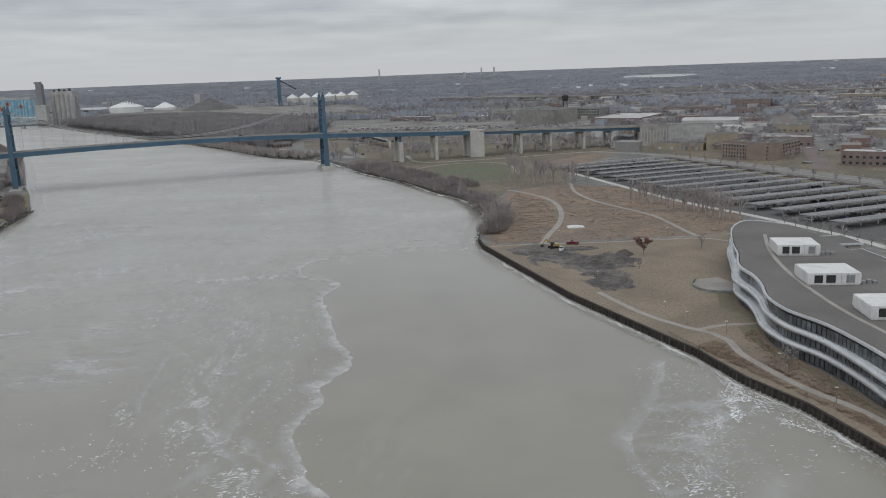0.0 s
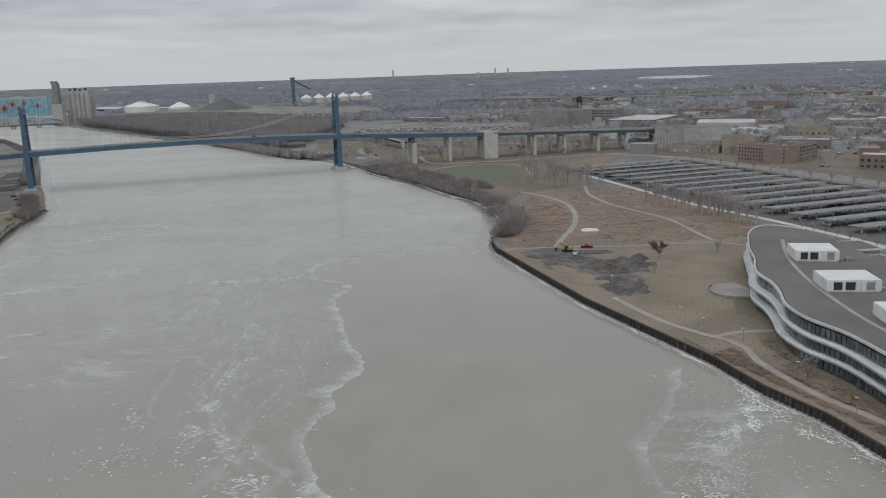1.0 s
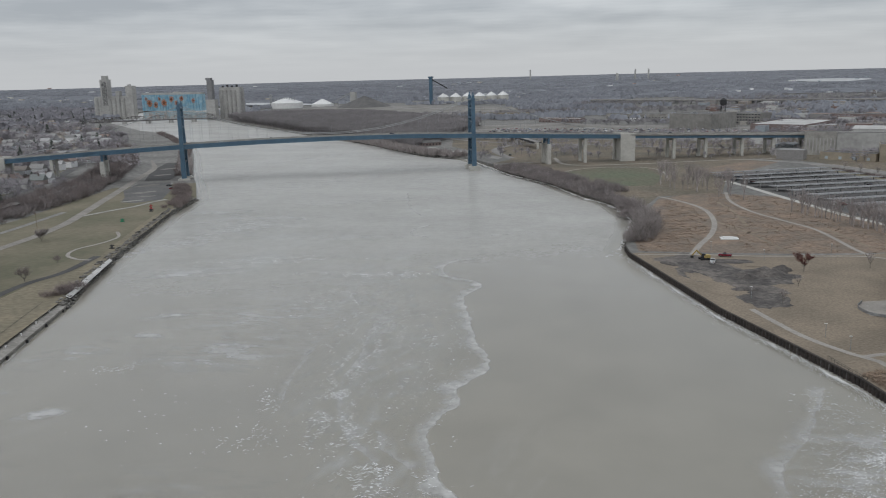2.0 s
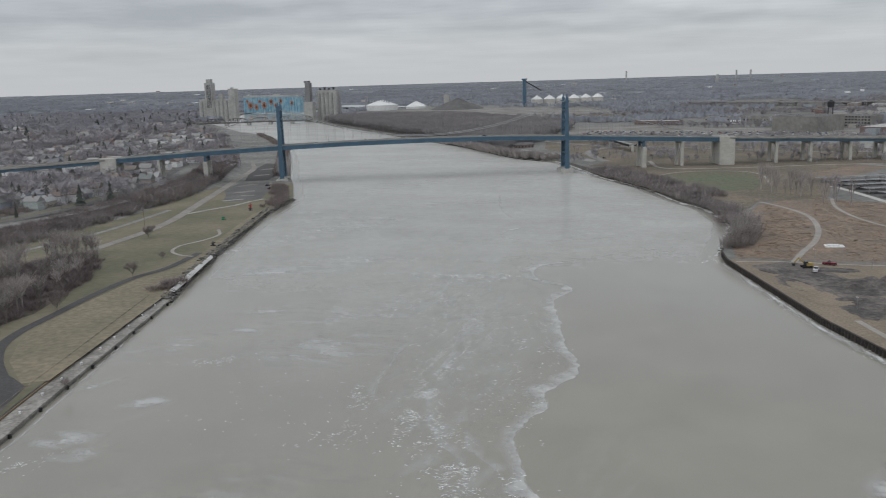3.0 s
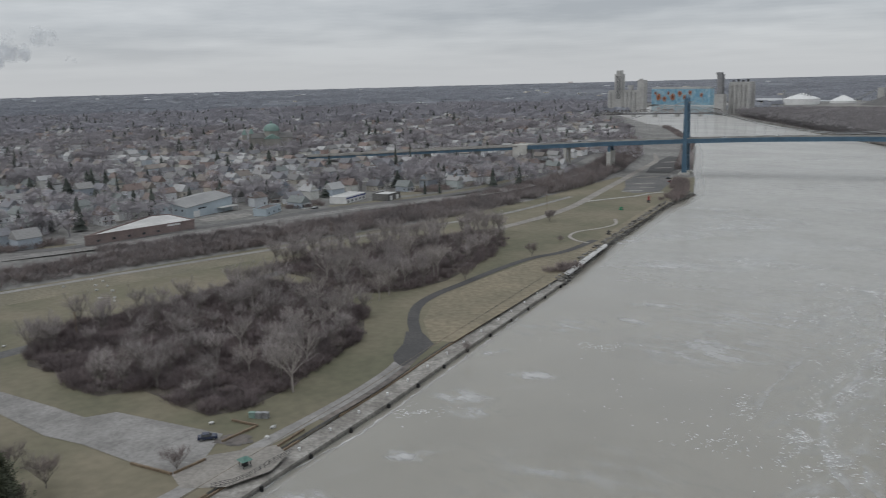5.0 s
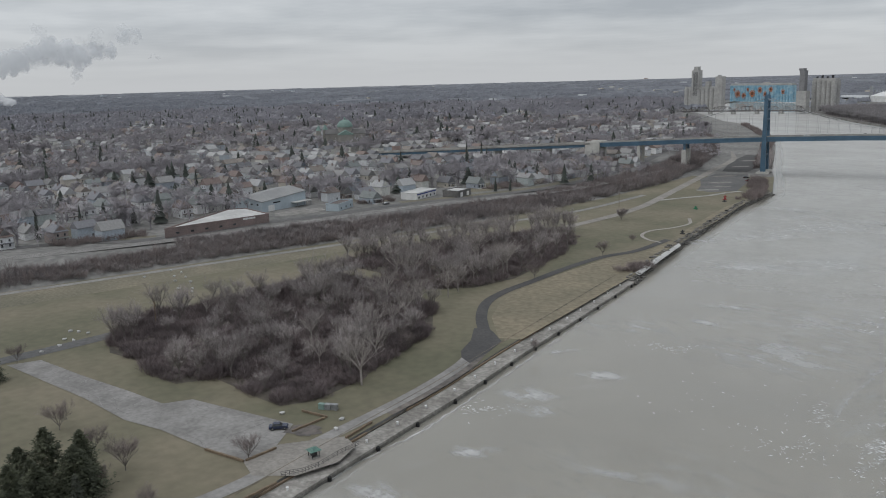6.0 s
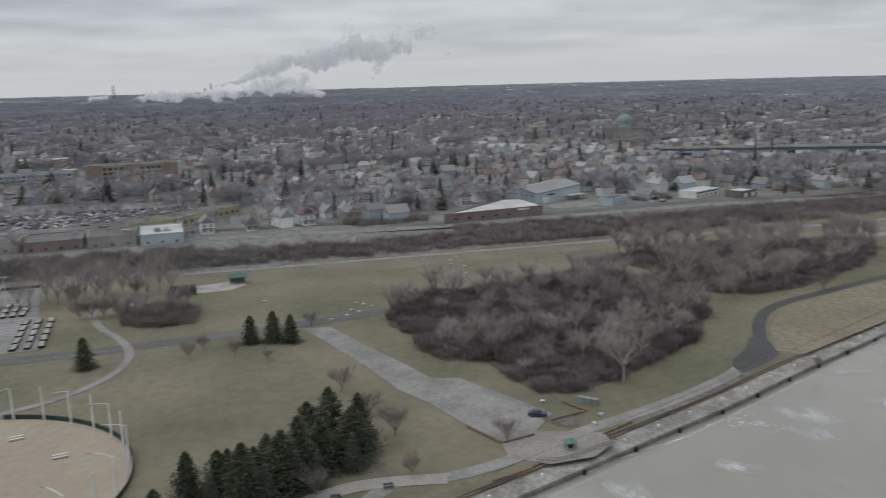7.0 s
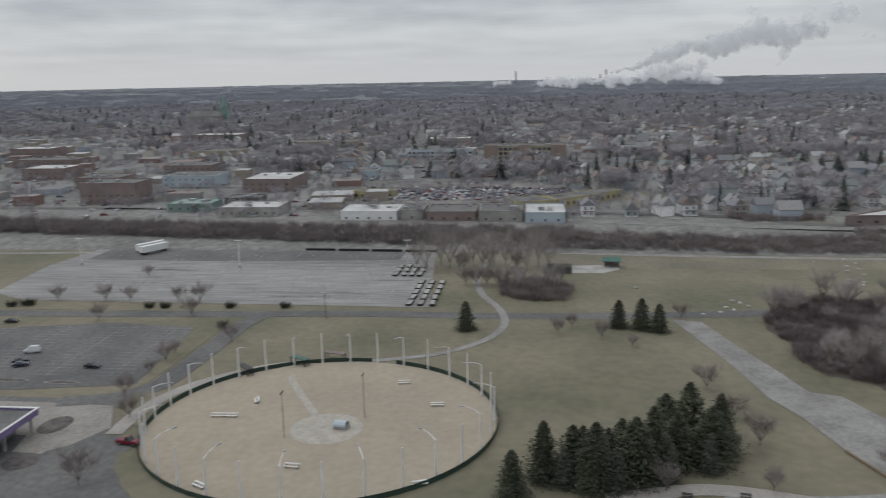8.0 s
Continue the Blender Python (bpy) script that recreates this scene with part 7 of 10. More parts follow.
def silo_group(name, x, y, yaw, cols, rows, r, h, material, label):
    t = thing(name, pose(x, y, EZ, 0, 0, yaw), label, "grain elevator")
    for i in range(cols):
        for j in range(rows):
            Geo().tube((i * 1.96 * r, j * 1.96 * r, 0), (i * 1.96 * r, j * 1.96 * r, h), r, r, 14).ob("silo", material, t)
    Geo().box(-r * 0.6, (cols - 1) * 1.96 * r + r * 0.6, -r * 0.4, (rows - 1) * 1.96 * r + r * 0.4, h, h + 5).ob("gallery", M_silo, t)
    return t


el = silo_group("grain_elevator", -1135, 1590, 8, 9, 2, 5.0, 44, M_silo, "grey concrete grain elevator with a tall head house")
Geo().box(14, 30, -6, 12, 0, 84).box(17, 27, -3, 9, 84, 92).ob("head_house", M_silo, el)
Geo().box(69, 84, -6, 12, 0, 70).box(72, 78, -2, 4, 70, 73).ob("head_house", M_silo, el)
Geo().box(46, 54, -5, 8, 44, 60).ob("leg_tower", M_silo, el)
for k in range(5):
    Geo().box(18 + 2.2 * k, 19 + 2.2 * k, -6.2, -5.9, 30, 80).ob("window_strip", M_dark_glass, el)
mu = silo_group("painted_silos", -1318, 2050, -13, 22, 2, 4.9, 42, M_mural_blue, "row of silos painted with a blue mural of orange flowers")
for k, (u, z, r) in enumerate([(26, 20, 10), (48, 16, 8), (78, 21, 10), (104, 30, 8), (122, 20, 7), (140, 32, 7), (62, 31, 5), (180, 26, 6), (14, 31, 5)]):
    f = Geo()
    for p in range(10):
        a = 0.628 * p
        f.add([(u + r * 0.35 * math.cos(a - 0.3), -5.6, z + r * 0.35 * math.sin(a - 0.3)), (u + r * 0.35 * math.cos(a + 0.3), -5.6, z + r * 0.35 * math.sin(a + 0.3)), (u + r * math.cos(a + 0.15), -5.6, z + r * math.sin(a + 0.15)), (u + r * math.cos(a - 0.15), -5.6, z + r * math.sin(a - 0.15))], [(0, 1, 2, 3)])
    f.ob("flower_petals", M_mural_orange, mu, "painted orange petals")
    Geo().tube((u, -5.5, z), (u, -5.75, z), r * 0.45, r * 0.45, 12).ob("flower_heart", M_mural_brown, mu, "painted dark flower heart")
e2 = silo_group("grain_elevator", -826, 1560, -8, 5, 2, 5.2, 58, M_silo, "tall pale concrete silo block with a gallery")
for k in range(4):
    Geo().box(2 + 11 * k, 4 + 11 * k, 0, 4, 63, 66 + k % 2 * 2).ob("roof_vent", M_dark_steel, e2)
tw = thing("elevator_tower", pose(-846, 1530, EZ, 0, 0, -5), "dark slender elevator tower on a concrete base", "tower")
Geo().box(0, 21, 0, 12, 0, 40).ob("base", M_silo, tw)
Geo().box(4, 15, 2, 11, 40, 78).box(2, 12, 2, 11, 78, 82).ob("shaft", mat("dark_cladding", (0.24, 0.24, 0.245), (0.19, 0.19, 0.195), 0.1), tw)
for x, y, r, h, lab in ((-915, 2080, 42, 14, "wide white storage tank with a conical roof"), (-850, 2170, 30, 6, "white domed storage shed")):
    t = thing("storage_tank", pose(x, y, EZ), lab, "storage tank")
    g = Geo().tube((0, 0, 0), (0, 0, h), r, r, 28, False)
    for k in range(5):
        g.tube((0, 0, h + 2.6 * k), (0, 0, h + 2.6 * (k + 1)), r * (1 - k * 0.18), r * (1 - (k + 1) * 0.18), 28, False)
    g.ob("shell", M_white, t, smooth=False)
    if h > 10:
        Geo().box(-r - 5, -r, -3, 3, 0, 36).ob("loading_tower", M_steel, t)
        for k in range(9):
            Geo().box(-30 + 7 * k, -28 + 7 * k, -r * 0.3, -r * 0.3 + 2, h + 6, h + 14).ob("vent_pipe", M_steel, t)
M_cream = mat("cream_metal", (0.60, 0.585, 0.54), (0.50, 0.49, 0.455), 0.05, 0.6, fine=0.3, amount=0.08)
for k in range(6):
    t = thing("dome_tank", pose(-520 + 28.5 * k, 2205 + 22 * k, EZ), "cream storage silo with a white conical roof", "storage tank", "dome tanks")
    Geo().tube((0, 0, 0), (0, 0, 17), 15.5, 15.5, 22, False).ob("wall", M_cream, t)
    g = Geo().tube((0, 0, 17), (0, 0, 22), 15.9, 9, 22, False).tube((0, 0, 22), (0, 0, 26), 9, 2.5, 22, False).tube((0, 0, 26), (0, 0, 27.5), 2.5, 2.2, 10)
    g.ob("roof", M_white, t)
t = thing("conveyor", pose(0, 0, 0), "pale inclined conveyor gallery on trestles beside the domed shed", "conveyor")
Geo().beam((-826, 2168, 10), (-770, 2180, 38), 3.0, 3.0).ob("gallery", M_steel, t)
Geo().box(-772, -757, 2174, 2186, 3, 40).ob("head_tower", M_silo, t)
for u in (0.35, 0.7):
    Geo().beam((-826 + 56 * u, 2168 + 12 * u, 3), (-826 + 56 * u, 2168 + 12 * u, 8 + 28 * u), 1.2, 1.2).ob("trestle", M_steel, t)
t = thing("elevator_tower", pose(-545, 2170, EZ), "slender dark bucket elevator tower", "tower")
Geo().box(-4, 4, -4, 4, 0, 68).box(-6, 6, -5, 5, 68, 72).ob("shaft", M_blue, t)
Geo().beam((0, 0, 66), (40, 20, 40), 2.5, 2.5).ob("conveyor", M_dark_steel, t)
t = thing("stone_heap", pose(-700, 2080, EZ), "large grey conical heap of aggregate", "heap")
g = Geo()
for k in range(4):
    g.tube((0, 0, 7 * k), (0, 0, 7 * (k + 1)), 70 * (1 - k / 4) + 1, 70 * (1 - (k + 1) / 4) + 1, 22, False)
g.ob("heap", M_asphalt, t)
for x, y, h in ((-560, 4300, 95), (-120, 4000, 60), (-40, 4050, 88), (20, 4080, 88)):
    t = thing("chimney_stack", pose(x, y, ground_z(x, y) - 1), "distant pale industrial chimney", "chimney")
    Geo().tube((0, 0, 0), (0, 0, h * 0.55), 7 if h < 80 else 4.5, 6 if h < 80 else 3.2, 10).ob("shaft", M_silo, t)

# the low truss railway bridge upstream
M_rail_steel = mat("rusty_bridge_steel", (0.15, 0.14, 0.14), (0.11, 0.105, 0.105), 0.2, 0.85, fine=1.0, amount=0.2)
rb = thing("railway_bridge", pose(0, 0, 0), "low dark steel truss railway bridge on stone piers", "bridge")
A, Bp = Vector((-1090, 1385, 0)), Vector((-825, 1530, 0))
n = 7
for i in range(n):
    p, q = A + (Bp - A) * i / n, A + (Bp - A) * (i + 1) / n
    for off in (-3.5, 3.5):
        nrm = Vector((-(q - p).normalized().y, (q - p).normalized().x, 0)) * off
        a, b = p + nrm, q + nrm
        z0, z1 = 7.5, 16.0
        pts = [a + (b - a) * k / 6 for k in range(7)]
        Geo().beam((a.x, a.y, z0), (b.x, b.y, z0), 1.2, 2.2).ob("bottom_chord", M_rail_steel, rb)
        tops = [(pts[k].x, pts[k].y, z1 - (1.2 if k in (1, 5) else 0)) for k in range(1, 6)]
        chain = [(a.x, a.y, z0)] + tops + [(b.x, b.y, z0)]
        for u, v in zip(chain, chain[1:]):
            Geo().beam(u, v, 0.9, 0.9).ob("top_chord", M_rail_steel, rb)
        for k in range(1, 6):
            Geo().beam((pts[k].x, pts[k].y, z0), chain[k], 0.6, 0.6).ob("truss_post", M_rail_steel, rb)
            if k < 5:
                Geo().beam((pts[k].x, pts[k].y, z0), chain[k + 1], 0.5, 0.5).ob("truss_diagonal", M_rail_steel, rb)
    g = Geo()
    g.beam((p.x, p.y, 7.9), (q.x, q.y, 7.9), 7, 0.8)
    g.ob("track_deck", M_dark_steel, rb)
    g = Geo().tube((p.x, p.y, -2), (p.x, p.y, 7.4), 5, 4.2, 10)
    g.ob("pier", M_silo, rb)

# ---- woods and far country ----
rnd = random.Random(77)
BEND = [(-240, 870), (-330, 985), (-430, 1090), (-570, 1255), (-720, 1425), (-800, 1530), (-760, 1640), (-560, 1640), (-380, 1440), (-240, 1270), (-230, 1050)]
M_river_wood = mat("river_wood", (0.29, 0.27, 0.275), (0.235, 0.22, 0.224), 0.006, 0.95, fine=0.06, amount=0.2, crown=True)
sheet("wood_floor", [(-252, 884), *BEND[1:5], (-784, 1512), *BEND[6:]], EG + 0.02, mat("wood_floor_litter", (0.14, 0.125, 0.117), (0.11, 0.099, 0.093), 0.03, 0.95, fine=0.3, amount=0.25), "grey-brown leaf litter under the river wood")
bend_spots = [(rnd.uniform(-800, -230), rnd.uniform(870, 1640)) for _ in range(26000)]
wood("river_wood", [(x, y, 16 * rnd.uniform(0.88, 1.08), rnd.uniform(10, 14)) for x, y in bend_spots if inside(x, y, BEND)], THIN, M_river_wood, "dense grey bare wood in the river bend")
FAR_WOOD = [wood_clump(800 + i, 26, 0.075) for i in range(7)]
far_spots, pale_roofs, firs = [], [], []
for _ in range(8500):
    a = radians(rnd.uniform(-30, 132))
    r = 1250 + 3600 * rnd.random() ** 0.8
    x, y = -math.sin(a) * r, math.cos(a) * r
    west = x < bluff_x(y) - 40
    if west and r < 2400:
        continue
    if not west and r < 2600 and (inside(x, y, [(-640, 1500), (-380, 1420), (-200, 1520), (-260, 1900), (-700, 2250), (-1000, 2250), (-900, 1900)]) or x < -60 and y < 1400 or noise.noise(Vector((x / 300, y / 300, 8))) < -0.05):
        continue
    if inside(x, y, WEST_SHORE + EAST_SHORE[::-1]):
        continue
    k = noise.noise(Vector((x / 420, y / 420, 5.5)))
    if k < -0.26 and rnd.random() < 0.75:
        if rnd.random() < 0.1:
            pale_roofs.append((x, y))
        continue
    if r > 4880 or (0.155 < x / y < 0.245 and 3150 < y < 3650):
        continue
    h = rnd.uniform(9, 14)
    far_spots.append((x, y, h * (1 - max(0, r - 2000) / 3100), rnd.uniform(55, 85)))
# the woods' blue-grey is haze painted into the twig colour
wood("far_woods", far_spots, FAR_WOOD, mat("far_woods", (0.36, 0.375, 0.42), (0.295, 0.307, 0.343), 0.004, 0.95, fine=0.05, amount=0.2, crown=True), "bare woods reaching to the horizon, haze painted into their blue-grey colour")
V, F = tri_arrays(Geo().box(-0.5, 0.5, -0.5, 0.5, 0, 1))
tagged(merged("far_sheds", [(V, F, [placed(x, y, ground_z(x, y), rnd.uniform(-0.3, 0.3), rnd.uniform(9, 24), rnd.uniform(3.5, 6)) for x, y in pale_roofs])], M_far_house), "pale sheds and stores scattered over the plain", "sheds", kind="stuff")
scrub_line = smooth_line([(-470, 660), (-520, 735), (-590, 835), (-660, 930), (-740, 1040)], 5)
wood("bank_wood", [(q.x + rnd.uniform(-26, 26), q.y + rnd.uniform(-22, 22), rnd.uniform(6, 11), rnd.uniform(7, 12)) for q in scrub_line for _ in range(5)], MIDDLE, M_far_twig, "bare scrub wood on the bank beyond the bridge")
band_trees = []
for line_, half_, n_ in (([(-380, 1500), (-100, 1600), (150, 1650), (500, 1520)], 70, 700), ([(-250, 1000), (-60, 1010), (60, 960)], 14, 120), ([(-120, 1260), (120, 1240), (330, 1120)], 22, 200), ([(-250, 1900), (200, 2000), (700, 1900)], 90, 800)):
    c_ = smooth_line(line_, 4)
    for _ in range(n_):
        q = rnd.choice(c_)
        band_trees.append((q.x + rnd.uniform(-half_, half_), q.y + rnd.uniform(-half_, half_), rnd.uniform(7, 13), rnd.uniform(9, 16)))
# the east town's houses and trees
east_plots, east_trees = [], []
for i in range(-2, 22):
    for j in range(0, 130):
        for side in (-1, 1):
            u, v = 330 + 84 * i + side * 21, 1050 + 14.5 * j
            x, y = u + 0.24 * (v - 600), v - 0.24 * u
            r = math.hypot(x, y)
            if r > 2550 or not -34 < math.degrees(math.atan2(-x, y)) < 8 or rnd.random() < 0.35 or noise.noise(Vector((x / 240, y / 240, 1))) > 0.28:
                continue
            if any((x - a) ** 2 + (y - b) ** 2 < 75 ** 2 for a, b in ((550, 1140), (630, 1510), (460, 1010), (290, 1290), (410, 1410), (360, 1190))):
                continue
            east_plots.append((r, x, y, 1.33 + (0 if side < 0 else math.pi)))
            east_trees.append((x + side * 15, y + rnd.uniform(-6, 6), rnd.uniform(8, 14), rnd.uniform(12, 18)))
far_houses(east_plots, "small houses of the east town")
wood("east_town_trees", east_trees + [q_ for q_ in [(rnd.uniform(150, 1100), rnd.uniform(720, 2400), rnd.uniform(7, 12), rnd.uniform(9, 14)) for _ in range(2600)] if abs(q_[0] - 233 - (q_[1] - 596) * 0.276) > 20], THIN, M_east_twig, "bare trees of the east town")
def east_quarter():
    """Low stores, sheds and pale streets of the east town."""
    r_ = random.Random(64)
    forms = [flat_form(740 + i) for i in range(7)]
    lots = [[] for _ in forms]
    spots = [(201, 640), (220, 690), (251, 616), (160, 890), (190, 880), (90, 1140), (140, 1120), (180, 1200), (250, 996), (250, 940), (260, 775), (170, 760), (190, 750), (310, 910), (350, 1010), (400, 840), (460, 770), (345, 705), (545, 1130), (460, 1020), (290, 1300), (415, 1410), (345, 1185), (590, 910)]
    for _ in range(1500):
        x, y = r_.uniform(120, 900), r_.uniform(690, 1900)
        if math.degrees(math.atan2(x, y)) > 34 or x < 250 and y < 640 + 1.0 * (250 - x):
            continue
        avenue = float(np.interp(y, [596, 685, 802, 1028, 1261, 1484, 1913], [233, 258, 293, 355, 416, 474, 596]))
        if abs(x - avenue) < 24 or any((x - a) ** 2 + (y - b) ** 2 < 34 ** 2 for a, b in spots):
            continue
        spots.append((x, y))
        lots[len(spots) % 7].append(placed(x, y, EZ, r_.choice((-0.38, 1.19)), r_.uniform(0.8, 1.5), r_.uniform(0.8, 1.3)))
    tagged(merged("east_sheds", [(f[0][0], f[0][1], m) for f, m in zip(forms, lots) if m], M_shed), "crowd of low stores and sheds in the east town", "sheds", kind="stuff")
    tagged(merged("east_shed_roofs", [(f[1][0], f[1][1], m) for f, m in zip(forms, lots) if m], M_far_roof), "flat grey and pale roofs of the east town", "roofs", kind="stuff")


east_quarter()
for k, (a_, b_) in enumerate((((180, 800), (700, 1010)), ((230, 1000), (800, 1230)), ((290, 1240), (900, 1480)), ((430, 700), (620, 1400)), ((560, 720), (760, 1500)))):
    ribbon("street", [a_, ((a_[0] + b_[0]) / 2 + 4, (a_[1] + b_[1]) / 2), b_], 9, EZ + 0.11 + 0.01 * k, M_asphalt_old, "pale asphalt street of the east town", "road", 40)
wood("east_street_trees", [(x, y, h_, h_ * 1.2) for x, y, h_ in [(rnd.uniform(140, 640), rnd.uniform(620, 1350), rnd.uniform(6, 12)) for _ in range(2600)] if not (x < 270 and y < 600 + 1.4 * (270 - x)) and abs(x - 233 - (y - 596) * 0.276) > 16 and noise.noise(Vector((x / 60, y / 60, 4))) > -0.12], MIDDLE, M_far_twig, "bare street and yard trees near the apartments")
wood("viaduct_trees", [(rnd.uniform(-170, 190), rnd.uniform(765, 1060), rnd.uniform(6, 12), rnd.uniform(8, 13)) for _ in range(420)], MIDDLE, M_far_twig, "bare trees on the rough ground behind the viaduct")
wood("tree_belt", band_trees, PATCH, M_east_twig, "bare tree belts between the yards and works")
# pale fields and water on the plain
M_reach = mat("pale_river_reach", (0.44, 0.445, 0.45), (0.38, 0.385, 0.39), 0.01, 0.4, fine=0.05, amount=0.08)
REACHES = ((-330, 2900, 300, 60, 20, M_reach, "pale reach of the river far upstream"), (-1050, 2330, 170, 60, -30, M_reach, "pale reach of the river far upstream"), (682, 3450, 135, 150, -12, M_reach, "wide pale river bay at the horizon"))
for x, y, a, b, yaw, m_, lab in REACHES:
    g = Geo()
    n = 24
    ring = []
    for k in range(n):
        t_ = 6.28318 * k / n
        q = Vector((a * math.cos(t_) * (1 + 0.12 * math.sin(3 * t_)), b * math.sin(t_), 0))
        q.rotate(Euler((0, 0, radians(yaw))))
        ring.append((x + q.x, y + q.y))
    vs = [(px_, py_, ground_z(px_, py_) + 1.2) for px_, py_ in ring] + [(x, y, ground_z(x, y) + 1.2)]
    g.add(vs, [(k, (k + 1) % n, n) for k in range(n)])
    tagged(g.ob("far_water", m_), lab, "water", kind="structure")

# chimneys of the distant works
for x, y, h in ((-4330, 300, 60), (-4340, 330, 95), (-4320, 640, 80), (-4300, -120, 100)):
    t = thing("chimney_stack", pose(x, y, ground_z(x, y) - 1), "distant dark industrial chimney", "chimney")
    Geo().tube((0, 0, 0), (0, 0, h * 0.6), 3.5, 2.6, 8).ob("shaft", M_asphalt, t)
# ---- river walls ----


def build_sheet_pile():
    wall = thing("river_wall", Matrix.Identity(4), "dark rusty sheet-pile wall with a timber cap along the east bank", "river wall")
    line = [p for p in EAST_SHORE if 60 < p[1] < 386]
    pile = Geo().add([(-0.85, 0.0, 0), (-0.5, -0.42, 0), (0.0, -0.42, 0), (0.35, 0.0, 0), (0.85, 0.0, 0), (-0.85, 0.0, 4.6), (-0.5, -0.42, 4.6), (0.0, -0.42, 4.6), (0.35, 0.0, 4.6), (0.85, 0.0, 4.6), (0.85, 0.3, 4.6), (-0.85, 0.3, 4.6)],
                     [(i, i + 1, i + 6, i + 5) for i in range(4)] + [(5, 6, 7, 8, 9, 10, 11)]).mesh("sheet_pile", M_rust)
    cap = Geo()
    n = 0
    pts = [Vector((95, 100, 0))] + [Vector((*p, 0)) for p in line if p[1] > 100]
    for a, b in zip(pts, pts[1:]):
        d = (a - b).normalized()
        out = Vector((d.y, -d.x, 0))
        a2, b2 = a - out * 0.0, b
        cap.beam((a.x, a.y, 3.62), (b.x, b.y, 3.62), 0.7, 0.35)
        k = max(1, int((b - a).length / 1.7))
        for i in range(k):
            q = a + (b - a) * (i + 0.5) / k
            o = new("sheet_pile", pile)
            o.parent = wall
            o.matrix_local = pose(q.x, q.y, -1.1, 0, 0, math.degrees(math.atan2((b - a).y, (b - a).x)) + 180)
            n += 1
    cap.ob("cap_beam", M_rust, wall)


build_sheet_pile()


def shore_offset(line, d):
    """The line moved d metres to its left."""
    out = []
    for i, q in enumerate(line):
        t_ = (line[min(i + 1, len(line) - 1)] - line[max(i - 1, 0)]).normalized()
        out.append(Vector((q.x - t_.y * d, q.y + t_.x * d, 0)))
    return out


def strip_between(name, left, right, z0, z1, material, label, category, drop=0.0):
    vs = [(p.x, p.y, z0) for p in left] + [(p.x, p.y, z1) for p in right]
    n = len(left)
    fs = [(i, n + i, n + i + 1, i + 1) for i in range(n - 1)]
    if drop:
        vs += [(p.x, p.y, z1 - drop) for p in right]
        fs += [(n + i, 2 * n + i, 2 * n + i + 1, n + i + 1) for i in range(n - 1)]
    return tagged(Geo().add(vs, fs).ob(name, material), label, category, kind="structure")


QUAY = smooth_line([(-126.4, 24), (-136.8, 61.7), (-145.5, 88.3), (-151.8, 107.4), (-159.6, 131.4), (-170.9, 161.4), (-184, 198.4), (-207, 262)], 4)
QZ = 2.7
river_side = shore_offset(QUAY, -0.35)
strip_between("quay_deck", shore_offset(QUAY, 5.4), river_side, QZ, QZ, M_quay, "pale weathered concrete quay deck", "quay", 0.6)
strip_between("quay_wall", shore_offset(QUAY, 0.1), shore_offset(QUAY, -0.2), 2.2, 2.1, mat("stained_concrete", (0.25, 0.238, 0.216), (0.15, 0.143, 0.13), 0.3, 0.9, fine=1.5, amount=0.3), "dark water-stained quay wall", "quay", 2.2)
strip_between("quay_verge", shore_offset(QUAY, 9.4), shore_offset(QUAY, 5.7), 3.66, QZ + 0.05, M_rough, "brown grass verge behind the quay", "verge")
for a, b in ((1, 9), (10, 19), (22, 44), (46, 60)):
    e = shore_offset(QUAY, 5.6)[a:b]
    g = Geo()
    for p, q in zip(e, e[1:]):
        g.beam((p.x, p.y, QZ + 0.22), (q.x, q.y, QZ + 0.22), 0.45, 0.5)
    tagged(g.ob("timber_kerb", M_wood), "weathered brown timber kerb along the quay", "kerb")
bol = None
for i in range(2, len(QUAY) - 1, 3):
    p = shore_offset(QUAY, 2.6)[i]
    if bol is None:
        bol = thing("bollard", pose(p.x, p.y, QZ), "small white mooring bollard on the quay", "bollard", "quay bollards")
        Geo().tube((0, 0, 0), (0, 0, 0.55), 0.28, 0.24, 8).tube((0, 0, 0.55), (0, 0, 0.7), 0.36, 0.3, 8).ob("post", M_white, bol)
    else:
        copy_thing(bol, pose(p.x, p.y, QZ))
fen = None
for i in range(1, len(QUAY) - 1, 4):
    p = shore_offset(QUAY, -0.6)[i]
    if fen is None:
        fen = thing("fender", pose(p.x, p.y, 0), "dark tyre fender hanging on the quay wall", "fender", "quay fenders")
        Geo().tube((0, 0, 1.3), (0, 0, 2.4), 0.45, 0.45, 8).ob("tyre", M_tyre, fen)
    else:
        copy_thing(fen, pose(p.x, p.y, 0))
# riprap along the west shore


def stone(seed):
    rnd = random.Random(seed)
    bm = bmesh.new()
    bmesh.ops.create_icosphere(bm, subdivisions=1, radius=1.0)
    for v in bm.verts:
        v.co *= rnd.uniform(0.7, 1.15)
        v.co.z *= 0.6
    V = np.array([v.co[:] for v in bm.verts])
    F = np.array([[v.index for v in f.verts] for f in bm.faces])
    bm.free()
    return V, F


